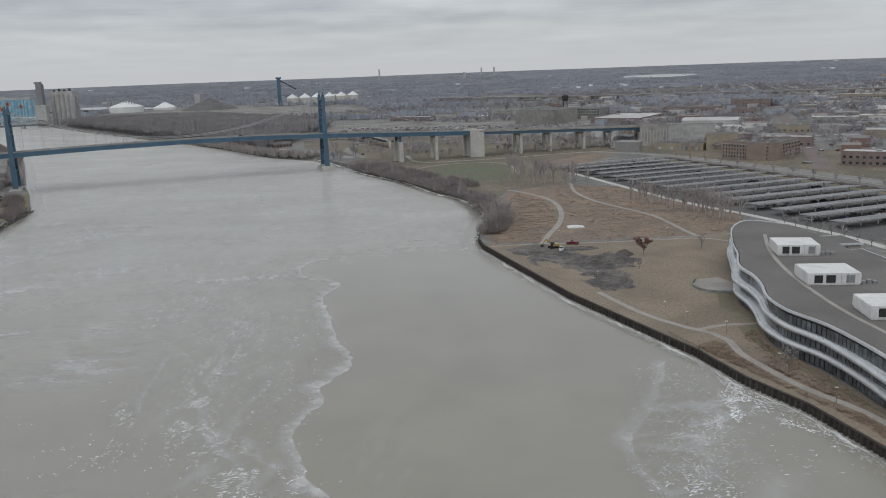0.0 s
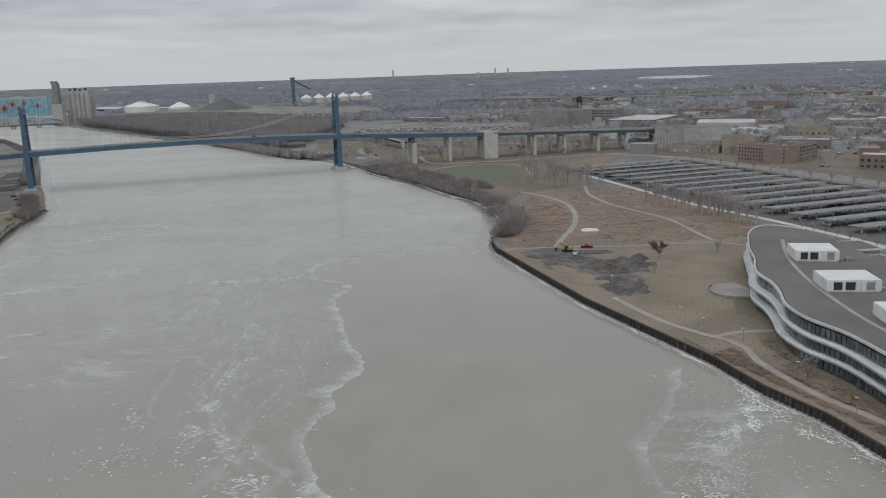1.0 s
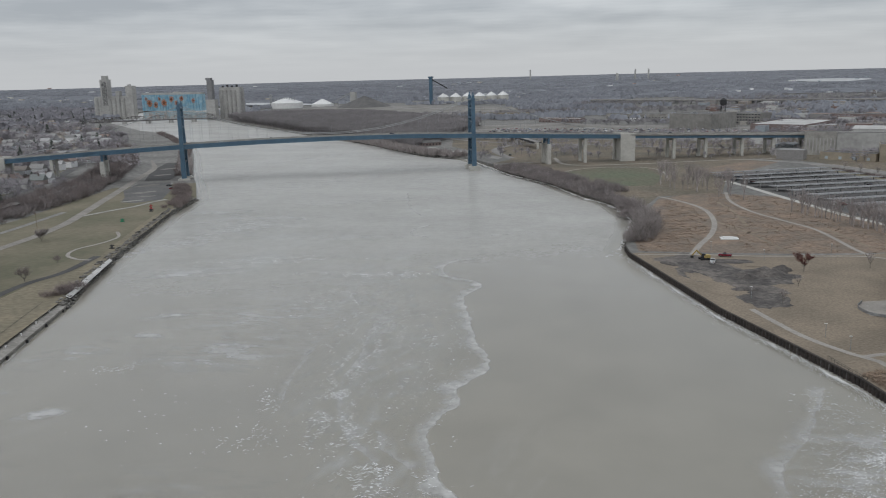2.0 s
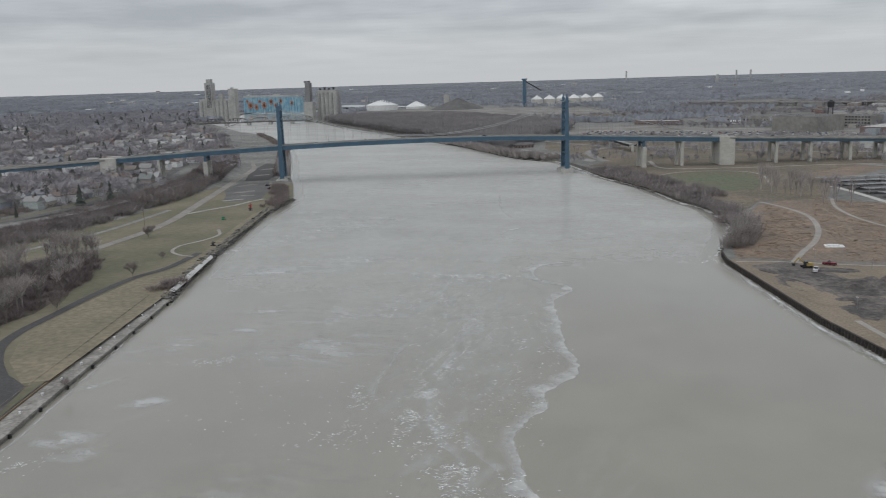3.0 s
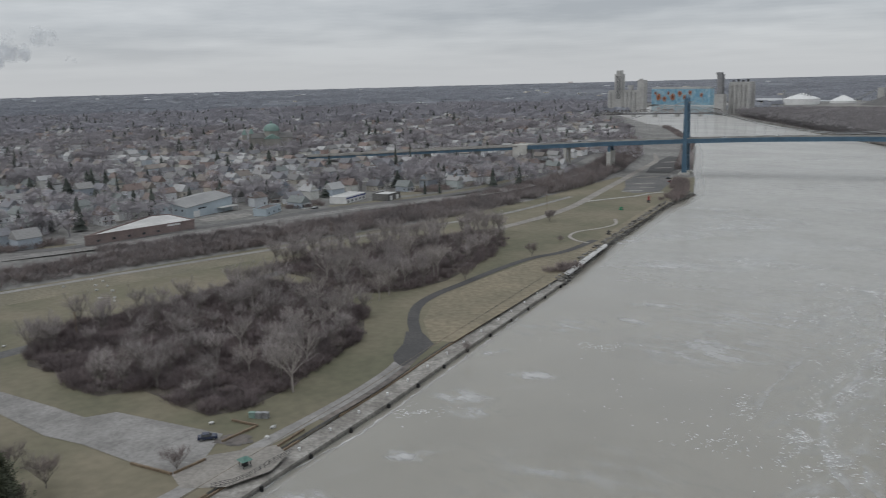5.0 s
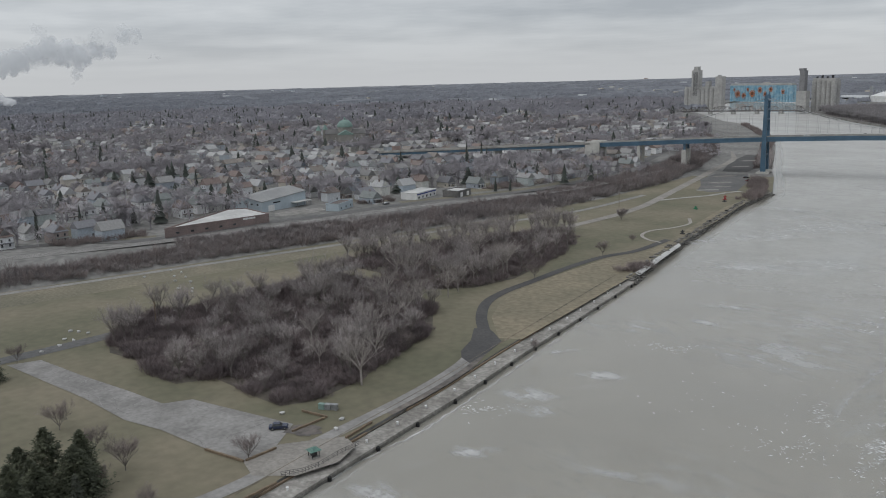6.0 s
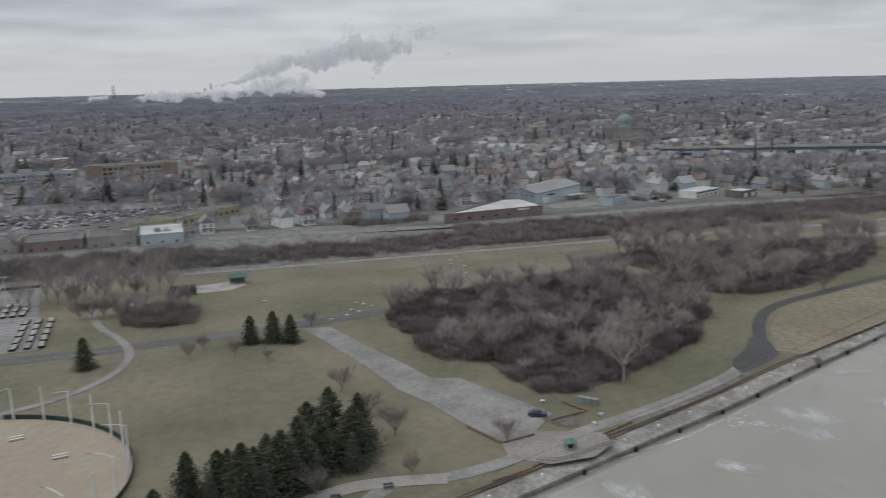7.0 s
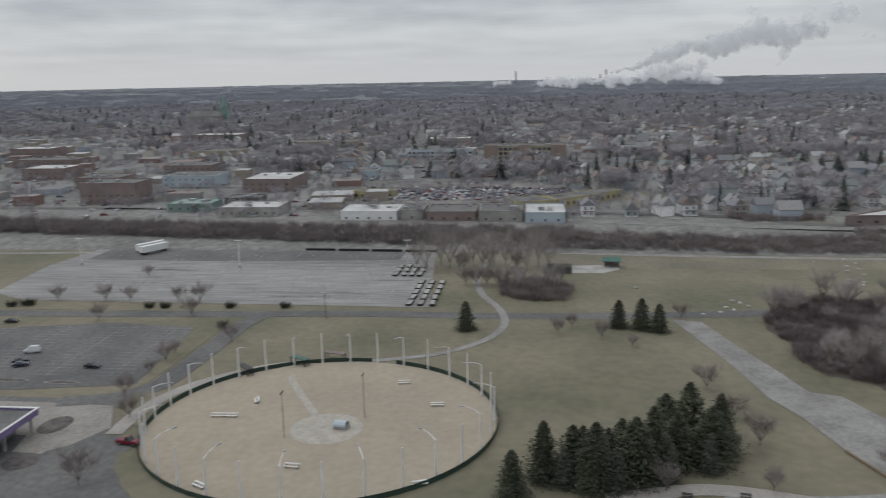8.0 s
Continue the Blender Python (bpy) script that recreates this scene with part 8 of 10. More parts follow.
STONES = [stone(i) for i in range(5)]
rnd = random.Random(91)
RIP = smooth_line([(-206, 258), (-227, 305), (-254, 378), (-282, 454), (-299, 518)], 1.1)
lots = [[] for _ in STONES]
for q in RIP:
    for _ in range(4):
        lots[rnd.randrange(5)].append(placed(q.x + rnd.uniform(-3.6, 0.8), q.y + rnd.uniform(-0.8, 0.8), rnd.uniform(2.7, 3.9), rnd.uniform(0, 6.28), rnd.uniform(0.35, 1.0)))
    lots[rnd.randrange(5)].append(placed(q.x + rnd.uniform(0.3, 1.6), q.y, rnd.uniform(1.2, 2.4), rnd.uniform(0, 6.28), rnd.uniform(0.5, 1.1)))
EB = smooth_line([(-9, 386), (-6, 430), (-6, 470), (-18, 517), (-38, 551), (-66, 612), (-104, 671), (-124, 712)], 1.6)
for q in EB:
    for _ in range(2):
        lots[rnd.randrange(5)].append(placed(q.x + rnd.uniform(-0.5, 3), q.y + rnd.uniform(-1, 1), rnd.uniform(1.2, 3.2), rnd.uniform(0, 6.28), rnd.uniform(0.35, 0.8)))
tagged(merged("riprap", [(V, F, m) for (V, F), m in zip(STONES, lots)], M_rock), "loose grey riprap stones along the shore", "stones", kind="stuff")
tagged(strip_between("boat_deck", smooth_line([(-211.5, 266), (-224, 297), (-236, 329)], 4), smooth_line([(-207.8, 264), (-220, 293), (-232, 325)], 4), 3.95, 3.95, M_membrane, "pale concrete landing strip on the shore", "landing", 0.4))
for x, y in ((-247, 352), (-262, 392), (-275, 428), (-283, 450), (-236, 322)):
    g = Geo()
    g.tube((x, y, 3.4), (x, y, 4.1), 1.2, 1.0, 9)
    tagged(g.ob("drain_ring", M_tyre), "dark round drain ring among the riprap", "drain")

# ---- ice on the river ----


def faded(name, colour, colour2, scale, gain, bite, detail=6.0, stretch=(1, 1, 1), thin=0.35):
    """A film that thins out towards its edges: opacity from the mesh's own thickness value, broken up by noise."""
    m = mat(name, colour, colour2, 0.2, 0.75, fine=1.0, amount=0.1, spec=0.2)
    n, l = m.node_tree.nodes, m.node_tree.links
    at = n.new("ShaderNodeAttribute")
    at.attribute_name = "thickness"
    geo = n.new("ShaderNodeNewGeometry")
    mp = n.new("ShaderNodeMapping")
    mp.inputs["Scale"].default_value = stretch
    l.new(geo.outputs["Position"], mp.inputs["Vector"])
    no = n.new("ShaderNodeTexNoise")
    no.inputs["Scale"].default_value, no.inputs["Detail"].default_value, no.inputs["Roughness"].default_value = scale, detail, 0.62
    l.new(mp.outputs[0], no.inputs["Vector"])
    a = n.new("ShaderNodeMath")
    a.operation = "MULTIPLY_ADD"
    l.new(no.outputs[0], a.inputs[0])
    a.inputs[1].default_value, a.inputs[2].default_value = bite, -bite * 0.5 - thin
    b = n.new("ShaderNodeMath")
    b.operation = "ADD"
    l.new(a.outputs[0], b.inputs[0])
    l.new(at.outputs["Fac"], b.inputs[1])
    c = n.new("ShaderNodeMath")
    c.operation, c.use_clamp = "MULTIPLY", True
    l.new(b.outputs[0], c.inputs[0])
    c.inputs[1].default_value = gain
    e = n.new("ShaderNodeMath")
    e.operation = "MULTIPLY"
    l.new(c.outputs[0], e.inputs[0])
    l.new(at.outputs["Fac"], e.inputs[1])
    l.new(e.outputs[0], n["Principled BSDF"].inputs["Alpha"])
    return m


M_film = faded("ice_film", (0.66, 0.66, 0.655), (0.60, 0.60, 0.595), 0.2, 1.7, 3.6, 8.0, stretch=(0.55, 1.1, 1), thin=0.2)
M_ridge = faded("ice_ridge", (0.66, 0.657, 0.645), (0.58, 0.577, 0.565), 0.35, 1.3, 1.5, 8.0, thin=0.04)
M_flake = mat("ice_flakes", (0.82, 0.83, 0.83), (0.70, 0.71, 0.71), 0.2, 0.6, fine=1.5, amount=0.15)
WZ = 1.4


def with_thickness(ob, values):
    at = ob.data.attributes.new("thickness", "FLOAT", "POINT")
    at.data.foreach_set("value", values)
    return ob


def ice_ridge(line, w0, w1, seed, side=1, z=0.08, strong=1.0):
    c = smooth_line(line, 1.2)
    off = shore_offset(c, 1.0)
    vs, fs, th = [], [], []
    prof = (0.5, 0.9, 0.8, 0.5, 0.0)
    for i, (q, o) in enumerate(zip(c, off)):
        nrm = (o - q) * side
        k = abs(noise.noise(Vector((q.x * 0.09, q.y * 0.09, seed)))) * 1.6
        jag = 1.1 * noise.noise(Vector((q.x * 0.35, q.y * 0.35, seed + 5)))
        w = w0 + (w1 - w0) * min(1, k)
        for j, u in enumerate((0, 0.08, 0.35, 0.65, 1.0)):
            p = q + nrm * (u * w + jag * (1 - u))
            vs.append((p.x, p.y, WZ + z))
            th.append(prof[j] * strong * min(1.0, 0.8 + 0.2 * k) if 0 < i < len(c) - 1 else 0.0)
        if i:
            a = 5 * i
            fs += [(a - 5 + j, a - 4 + j, a + 1 + j, a + j) for j in range(4)]
    o = with_thickness(Geo().add(vs, fs).ob("ice_ridge", M_ridge), th)
    return tagged(o, "wavering pale edge of drifting brash ice", "ice", kind="structure")


ice_ridge([(-22, 128), (-33, 147), (-38.4, 154.3), (-45, 170), (-47, 176), (-46, 187), (-43, 194), (-46, 203), (-43, 213), (-40.3, 220), (-43, 232), (-49, 245), (-54, 263), (-59, 280), (-63, 295), (-59.5, 311.5), (-66, 321), (-76, 326), (-82, 342), (-78, 354), (-70, 358)], 4.5, 11.0, 1, 1, 0.08, 0.9)
ice_ridge([(47, 222), (45, 214), (41, 200), (38, 190), (32, 178), (29, 168), (29.5, 157), (33, 148), (37, 140)], 3.5, 8.0, 2, -1, 0.084, 0.72)
ice_ridge([(-114, 440), (-119, 428), (-117, 412), (-108, 404), (-104, 404)], 2, 5, 3, 1, 0.082, 0.8)
ice_ridge([(-160, 560), (-142, 500), (-126, 468)], 1.5, 4, 4, 1, 0.086, 0.6)
ice_ridge([(-92, 402), (-75, 412), (-52, 424)], 1.5, 3, 5, 1, 0.088, 0.7)
ice_ridge([(-46, 392), (-30, 400), (-14, 402)], 1.2, 2.5, 6, 1, 0.09, 0.7)


for n_, line_ in enumerate(([(-88, 274), (-85, 247), (-81, 226), (-79, 205), (-73, 186), (-65, 170), (-54, 159)], [(-97, 235), (-93, 205), (-88, 186)], [(-60, 176), (-55, 166), (-46, 158)])):
    ice_ridge(line_, 1.5, 7.0, 60 + n_, (1, -1, 1)[n_], 0.078 - 0.002 * n_, 0.72)
for k, line_ in enumerate(([(-9, 384), (-5, 430), (-5, 470), (-18, 515), (-38, 549), (-66, 610), (-104, 669), (-126, 714), (-168, 792), (-215, 826), (-310, 958), (-405, 1058)], [(-117, 0), (-134.4, 62), (-143, 88), (-149.2, 107), (-156.9, 131), (-168.2, 161), (-181.4, 198), (-205.4, 262), (-225, 305), (-252, 378), (-280, 454), (-297, 518), (-339, 592), (-404, 702), (-540, 936)])):
    ice_ridge(line_, (1.8, 0.6)[k], (5.5, 2.0)[k], 20 + k, (1, -1)[k], 0.092 + 0.002 * k, (1.3, 0.5)[k])
ice_ridge([(-138, 66), (-143, 80), (-146.9, 94.8), (-151, 114), (-159, 136.4), (-168, 161), (-174, 175), (-183, 199), (-197.6, 234), (-207, 258)], 0.5, 2.0, 35, -1, 0.099, 0.8)
ice_ridge([(p[0] - 1.4, p[1] - 0.6) for p in EAST_SHORE if 120 < p[1] < 384], 0.8, 2.6, 33, 1, 0.097, 1.1)


def ice_film(x, y, a, b, yaw, strong=0.9, z=0.015):
    n, rings = 28, 5
    vs, fs, th = [(x, y, WZ + z)], [], [strong]
    c_, s_ = math.cos(radians(yaw)), math.sin(radians(yaw))
    for r in range(1, rings + 1):
        for k in range(n):
            t_ = 6.28318 * k / n
            q = r / rings * (1 + 0.25 * noise.noise(Vector((math.cos(t_) * 1.5 + x, math.sin(t_) * 1.5 + y, 0.3))))
            u, v = a * q * math.cos(t_), b * q * math.sin(t_)
            vs.append((x + u * c_ - v * s_, y + u * s_ + v * c_, WZ + z))
            th.append(strong * (1 - (r / rings) ** 1.4))
    fs += [(0, 1 + k, 1 + (k + 1) % n) for k in range(n)]
    for r in range(rings - 1):
        fs += [(1 + r * n + k, 1 + (r + 1) * n + k, 1 + (r + 1) * n + (k + 1) % n, 1 + r * n + (k + 1) % n) for k in range(n)]
    o = with_thickness(Geo().add(vs, fs).ob("ice_film", M_film), th)
    return tagged(o, "thin pale film of skim ice on the water", "ice", kind="structure")


for n_, f_ in enumerate(((-212, 425, 34, 22, 60, 1.0), (-190, 318, 26, 10, 20, 1.0), (-168, 345, 34, 9, 15, 0.9), (-108, 326, 30, 8, 5, 1.0), (-120, 222, 26, 16, 40, 0.95), (-128, 262, 30, 18, 30, 0.9), (-149, 145, 8, 5, 50, 1.2), (-138, 141, 8, 4, 40, 1.1), (-131, 85, 8, 4, 30, 1.2), (-133, 112, 7, 3.5, 50, 1.3), (-104, 130, 8, 3.5, 40, 1.1), (-168, 178, 5, 2.2, 60, 1.3), (-156, 234, 9, 5, 40, 1.1), (-168, 214, 18, 9, 50, 0.8), (-240, 350, 18, 12, 60, 0.8), (-225, 380, 22, 12, 60, 1.0), (-240, 450, 30, 14, 70, 0.8), (-150, 400, 30, 8, 10, 0.8), (44, 176, 12, 22, -12, 0.95), (56, 190, 12, 9, 30, 1.0), (38, 152, 8, 10, 0, 0.8), (-146, 170, 8, 3.2, 40, 1.3), (-132, 226, 12, 6, 40, 1.1), (-159, 258, 11, 4, 30, 1.2), (-191, 312, 13, 4, 15, 1.3), (-258, 470, 24, 8, 20, 1.0), (-205, 455, 26, 7, 5, 0.9), (-250, 600, 60, 18, 60, 0.6), (-180, 520, 50, 12, 30, 0.6), (-330, 800, 70, 20, 60, 0.5), (-100, 130, 30, 14, 40, 0.5))):
    ice_film(f_[0], f_[1], f_[2] * 1.4, f_[3] * 1.5, f_[4], f_[5] * 0.58, 0.016 + 0.002 * n_)


def flakes(name, zones, label):
    """Loose flakes of ice: zones are (x, y, a, b, yaw, count, size)."""
    rnd = random.Random(55)
    vs, fs = [], []
    for x, y, a, b, yaw, n, size in zones:
        c_, s_ = math.cos(radians(yaw)), math.sin(radians(yaw))
        made = 0
        n = int(n * 1.5)
        for _ in range(n * 6):
            u, v = rnd.gauss(0, a * 0.62), rnd.gauss(0, b * 0.62)
            px_, py_ = x + u * c_ - v * s_, y + u * s_ + v * c_
            if size > 0.31 and noise.noise(Vector((px_ * 0.28, py_ * 0.12, 7))) < 0.0:
                continue
            l, w = 1.35 * size * rnd.uniform(0.3, 1.25) ** 1.5, 1.3 * size * rnd.uniform(0.08, 0.27)
            t_ = radians(yaw) + rnd.gauss(0, 0.7)
            k = len(vs)
            m = rnd.randint(4, 6)
            for i in range(m):
                q = 6.28318 * i / m + rnd.uniform(-0.3, 0.3)
                e, f = l * math.cos(q), w * math.sin(q)
                vs.append((px_ + e * math.cos(t_) - f * math.sin(t_), py_ + e * math.sin(t_) + f * math.cos(t_), WZ + 0.098 + 0.006 * rnd.random()))
            fs.append(tuple(range(k, k + m)))
            made += 1
            if made >= n:
                break
    return tagged(Geo().add(vs, fs).ob(name, M_flake), label, "ice", kind="stuff")


# a faint skim of new ice over the wide reach up to the bridge and beyond
M_skim = faded("skim_ice", (0.665, 0.66, 0.642), (0.59, 0.585, 0.568), 0.02, 1.0, 0.6, 5.0, (0.7, 1.0, 1), -0.06)


def skim_sheet():
    """Thin new ice from the west shore to the long ice edge, and from bank to bank upstream of it."""
    ridge_y, ridge_x = (20, 128, 147, 176, 213, 245, 285, 330, 360, 420), (10, -22, -33, -47, -43, -49, -61, -79, -60, 0)
    wx, wy = [p[0] for p in WEST_SHORE], [p[1] for p in WEST_SHORE]
    ex, ey = [p[0] for p in EAST_SHORE], [p[1] for p in EAST_SHORE]
    vs, fs, th = [], [], []
    ys, n = [20 + 12 * k for k in range(60)] + [740 + 40 * k for k in range(22)], 32
    for i, y in enumerate(ys):
        a, b = float(np.interp(y, wy, wx)) + 1.5, float(np.interp(y, ey, ex)) - 3
        edge = float(np.interp(y, ridge_y, ridge_x)) if y < 420 else b
        most = float(np.interp(y, [20, 130, 240, 330, 480, 900], [0.16, 0.28, 0.48, 0.60, 0.66, 0.70]))
        # east of the edge the cover is added to brighten open water
        least = float(np.interp(y, [180, 320, 420], [0.0, 0.42, 0.64]))
        for k in range(n + 1):
            x = a + (b - a) * k / n
            vs.append((x, y, WZ + 0.006))
            m_ = max(0.0, min(1.0, (edge - x) / 46 + 0.35))
            th.append(0.0 if k in (0, n) else least + (most - least) * m_)
        if i:
            q = (n + 1) * i
            fs += [(q - n - 1 + k, q - n + k, q + k + 1, q + k) for k in range(n)]
    o = with_thickness(Geo().add(vs, fs).ob("skim_ice", M_skim), th)
    return tagged(o, "faint grey skim of new ice on the river", "ice", kind="structure")


skim_sheet()
# broken frazil drifting on the near side of the long ice edge
M_frazil = faded("frazil", (0.64, 0.64, 0.63), (0.56, 0.56, 0.55), 0.2, 1.6, 3.2, 9.0, (1.0, 0.45, 1), 0.36)
MAIN = smooth_line([(-22, 128), (-33, 147), (-46, 180), (-43, 213), (-49, 245), (-60, 285), (-66, 321), (-82, 345)], 6)
vs, fs, th = [], [], []
for i, q in enumerate(MAIN):
    for j in range(9):
        u = j / 8
        vs.append((q.x - 2 - (34 + 40 * i / len(MAIN)) * u - 0.1 * u * (q.y - 128), q.y + 6 * u, WZ + 0.072))
        th.append((0.16 + 0.30 * math.sin(3.14 * min(1, u * 1.15))) * min(1, i / 3, (len(MAIN) - 1 - i) / 6) * (0 if j in (0, 8) else 1))
    if i:
        fs += [(9 * i - 9 + j, 9 * i - 8 + j, 9 * i + 1 + j, 9 * i + j) for j in range(8)]
tagged(with_thickness(Geo().add(vs, fs).ob("frazil_ice", M_frazil), th), "patchy streaks of broken frazil ice", "ice", kind="structure")
wall_zones = []
for (a, b), (c, d) in zip(EAST_SHORE[4:11], EAST_SHORE[5:12]):
    yaw = math.degrees(math.atan2(d - b, c - a))
    wall_zones.append(((a + c) / 2 - 2.0, (b + d) / 2 - 1.2, math.hypot(c - a, d - b) * 0.6, 2.0, yaw, int(math.hypot(c - a, d - b) * 15), 0.26))
flakes("ice_flakes", wall_zones + [(60, 199, 9, 3, 120, 150, 0.4), (56, 190, 9, 3, 70, 210, 0.42), (52, 182, 8, 3, 40, 170, 0.38), (45, 176, 9, 14, 10, 330, 0.3), (46, 205, 6, 12, 20, 140, 0.3), (40, 158, 8, 10, 10, 300, 0.3), (66, 178, 12, 2, 115, 90, 0.45), (38, 150, 6, 7, 10, 90, 0.45), (62, 160, 12, 12, 0, 24, 0.4), (-76, 196, 4, 22, 8, 420, 0.34), (-80, 225, 5, 20, -10, 130, 0.4), (-66, 172, 6, 12, 30, 150, 0.38), (-54, 156, 8, 8, 30, 150, 0.4), (-60, 190, 14, 22, 0, 160, 0.3), (-86, 250, 14, 30, 10, 170, 0.4), (-112, 290, 8, 26, 0, 130, 0.45), (-108, 325, 26, 5, 5, 170, 0.5), (-60, 220, 10, 30, 0, 130, 0.35), (-92, 185, 4, 14, 20, 80, 0.35), (-90, 165, 10, 8, 0, 60, 0.35), (-50, 150, 12, 6, 10, 80, 0.4), (-62, 255, 7, 26, 15, 90, 0.4), (-120, 180, 20, 30, 0, 40, 0.3), (-148, 205, 9, 5, 30, 60, 0.4), (-150, 130, 7, 4, 50, 60, 0.35), (-160, 345, 26, 6, 15, 90, 0.5), (-218, 420, 22, 14, 60, 120, 0.6), (-14, 372, 4, 1.2, 60, 30, 0.4)], "scattered white flakes of drifting brash ice")

# ---- the ball field ----
FC = Vector((-179, -49.5))
FR = 41.0


def ring_points(r, n):
    return [(FC.x + r * math.cos(6.28318 * i / n), FC.y + r * math.sin(6.28318 * i / n)) for i in range(n)]


sheet("infield", ring_points(FR, 72), WG + 0.16, M_infield, "round tan dirt ball field", "ball field")
sheet("infield_apron", [(-174.3 + 8.6 * math.cos(6.28318 * i / 30), -47.5 + 8.4 * math.sin(6.28318 * i / 30)) for i in range(30)], WG + 0.18, M_pale_dirt, "pale chalky circle round the mound", "ball field")
ribbon("chalk_path", [(-208, -66), (-202, -63.4), (-180, -51)], 1.9, WG + 0.17, M_pale_dirt, "pale worn path over the dirt", "path")
ribbon("field_walk", [(-168, -96), (-182, -96), (-196, -92), (-208, -83), (-216, -72), (-219, -62)], 4.0, WG + 0.15, M_path, "pale concrete walk along the fence", "path", 4)
fence = thing("field_fence", pose(0, 0, WG), "dark green mesh fence round the ball field", "fence")
pts = ring_points(FR + 0.4, 72)
for i in range(72):
    a, b = pts[i], pts[(i + 1) % 72]
    if i in (33, 34):
        continue
    Geo().beam((*a, 0.62), (*b, 0.62), 0.06, 1.15).ob("fence_panel", M_green_fence, fence)
    if i % 2 == 0:
        Geo().tube((*a, -0.2), (*a, 1.35), 0.05, 0.05, 6).ob("fence_post", M_green_fence, fence)
pole = lamp = None
ANG = [6.28318 * i / 32 + 0.06 for i in range(32)]
for i, a in enumerate(ANG):
    x, y = FC.x + (FR - 0.6) * math.cos(a), FC.y + (FR - 0.6) * math.sin(a)
    m = pose(x, y, WG, 0, 0, math.degrees(a))
    if i % 2:
        if pole is None:
            pole = thing("field_pole", m, "tall plain white pole on the field's edge", "pole", "field poles")
            Geo().tube((0, 0, -0.3), (0, 0, 9.0), 0.24, 0.17, 7).ob("post", M_white, pole)
        else:
            copy_thing(pole, m)
    elif lamp is None:
        lamp = thing("field_lamp", m, "tall white lamp pole with an arm over the field", "lamp post", "field lamps")
        Geo().tube((0, 0, -0.3), (0, 0, 8.4), 0.24, 0.17, 7).ob("post", M_white, lamp)
        Geo().tube((0, 0, 8.3), (-1.6, 0, 9.0), 0.12, 0.10, 6).tube((-1.6, 0, 9.0), (-4.0, 0, 9.4), 0.10, 0.08, 6).ob("arm", M_white, lamp)
        Geo().box(-4.9, -3.9, -0.22, 0.22, 9.28, 9.5).ob("lamp_head", M_steel, lamp)
    else:
        copy_thing(lamp, m)
for x, y in ((-168.5, -55.7), (-180.9, -39.9)):
    t = thing("flood_mast", pose(x, y, WG), "slender grey floodlight mast inside the field", "mast", "flood masts")
    Geo().tube((0, 0, -0.3), (0, 0, 11), 0.14, 0.09, 6).ob("post", M_steel, t)
    Geo().box(-1.0, 1.0, -0.1, 0.1, 10.8, 11.1).ob("crossbar", M_dark_steel, t)
hut = thing("batting_shelter", pose(-174.6, -44, WG + 0.18, 0, 0, 80) @ Matrix.Scale(0.62, 4), "small pale shelter with a blue-grey curved top", "shelter")
Geo().box(-2.6, 2.6, -1.8, 1.8, 0, 1.5).ob("base", M_concrete, hut)
g = Geo()
for k in range(6):
    a0, a1 = math.pi * k / 6, math.pi * (k + 1) / 6
    g.add([(-2.4, -0.4 + 2.0 * math.cos(a0), 1.5 + 1.6 * math.sin(a0)), (2.4, -0.4 + 2.0 * math.cos(a0), 1.5 + 1.6 * math.sin(a0)), (2.4, -0.4 + 2.0 * math.cos(a1), 1.5 + 1.6 * math.sin(a1)), (-2.4, -0.4 + 2.0 * math.cos(a1), 1.5 + 1.6 * math.sin(a1))], [(0, 1, 2, 3)])
g.ob("hood", M_metal_blue, hut)
bench = None
for x, y, a in ((-178.9, -75.4, 92), (-179, -72.2, 92), (-154, -49.8, 84), (-144.5, -66, 60), (-148.5, -22, 110), (-203.4, -34, 100), (-188.8, -23.5, 95), (-189, -69.4, 20)):
    if bench is None:
        bench = thing("bleacher", pose(x, y, WG + 0.16, 0, 0, a), "small white aluminium bleacher bench on the dirt", "bench", "field benches")
        Geo().box(-1.6, 1.6, -0.2, 0.2, 0.42, 0.5).ob("seat", M_white, bench)
        Geo().box(-1.6, 1.6, 0.5, 0.9, 0.75, 0.83).ob("upper_seat", M_white, bench)
        for u in (-1.3, 1.3):
            Geo().box(u - 0.08, u + 0.08, -0.2, 0.9, 0, 0.42).box(u - 0.08, u + 0.08, 0.6, 0.75, 0.42, 0.75).ob("leg", M_steel, bench)
    else:
        copy_thing(bench, pose(x, y, WG + 0.16, 0, 0, a))
for x, y, a, m_ in ((-216, -66, 60, M_green_roof), (-221, -57, 75, M_brick), (-208, -79, 45, M_dark_steel)):
    d = thing("dugout", pose(x - 1, y, WG + 0.1, 0, 0, a), "low roofed dugout beside the field fence", "dugout")
    Geo().box(-3, 3, -1, 1, 1.9, 2.1).ob("roof", m_, d)
    for u in (-2.8, 2.8):
        Geo().box(u - 0.1, u + 0.1, -0.9, -0.7, 0, 1.9).box(u - 0.1, u + 0.1, 0.7, 0.9, 0, 1.9).ob("post", M_dark_steel, d)
    Geo().box(-2.7, 2.7, -0.2, 0.2, 0.4, 0.5).ob("bench", M_wood, d)

# ---- vehicles ----


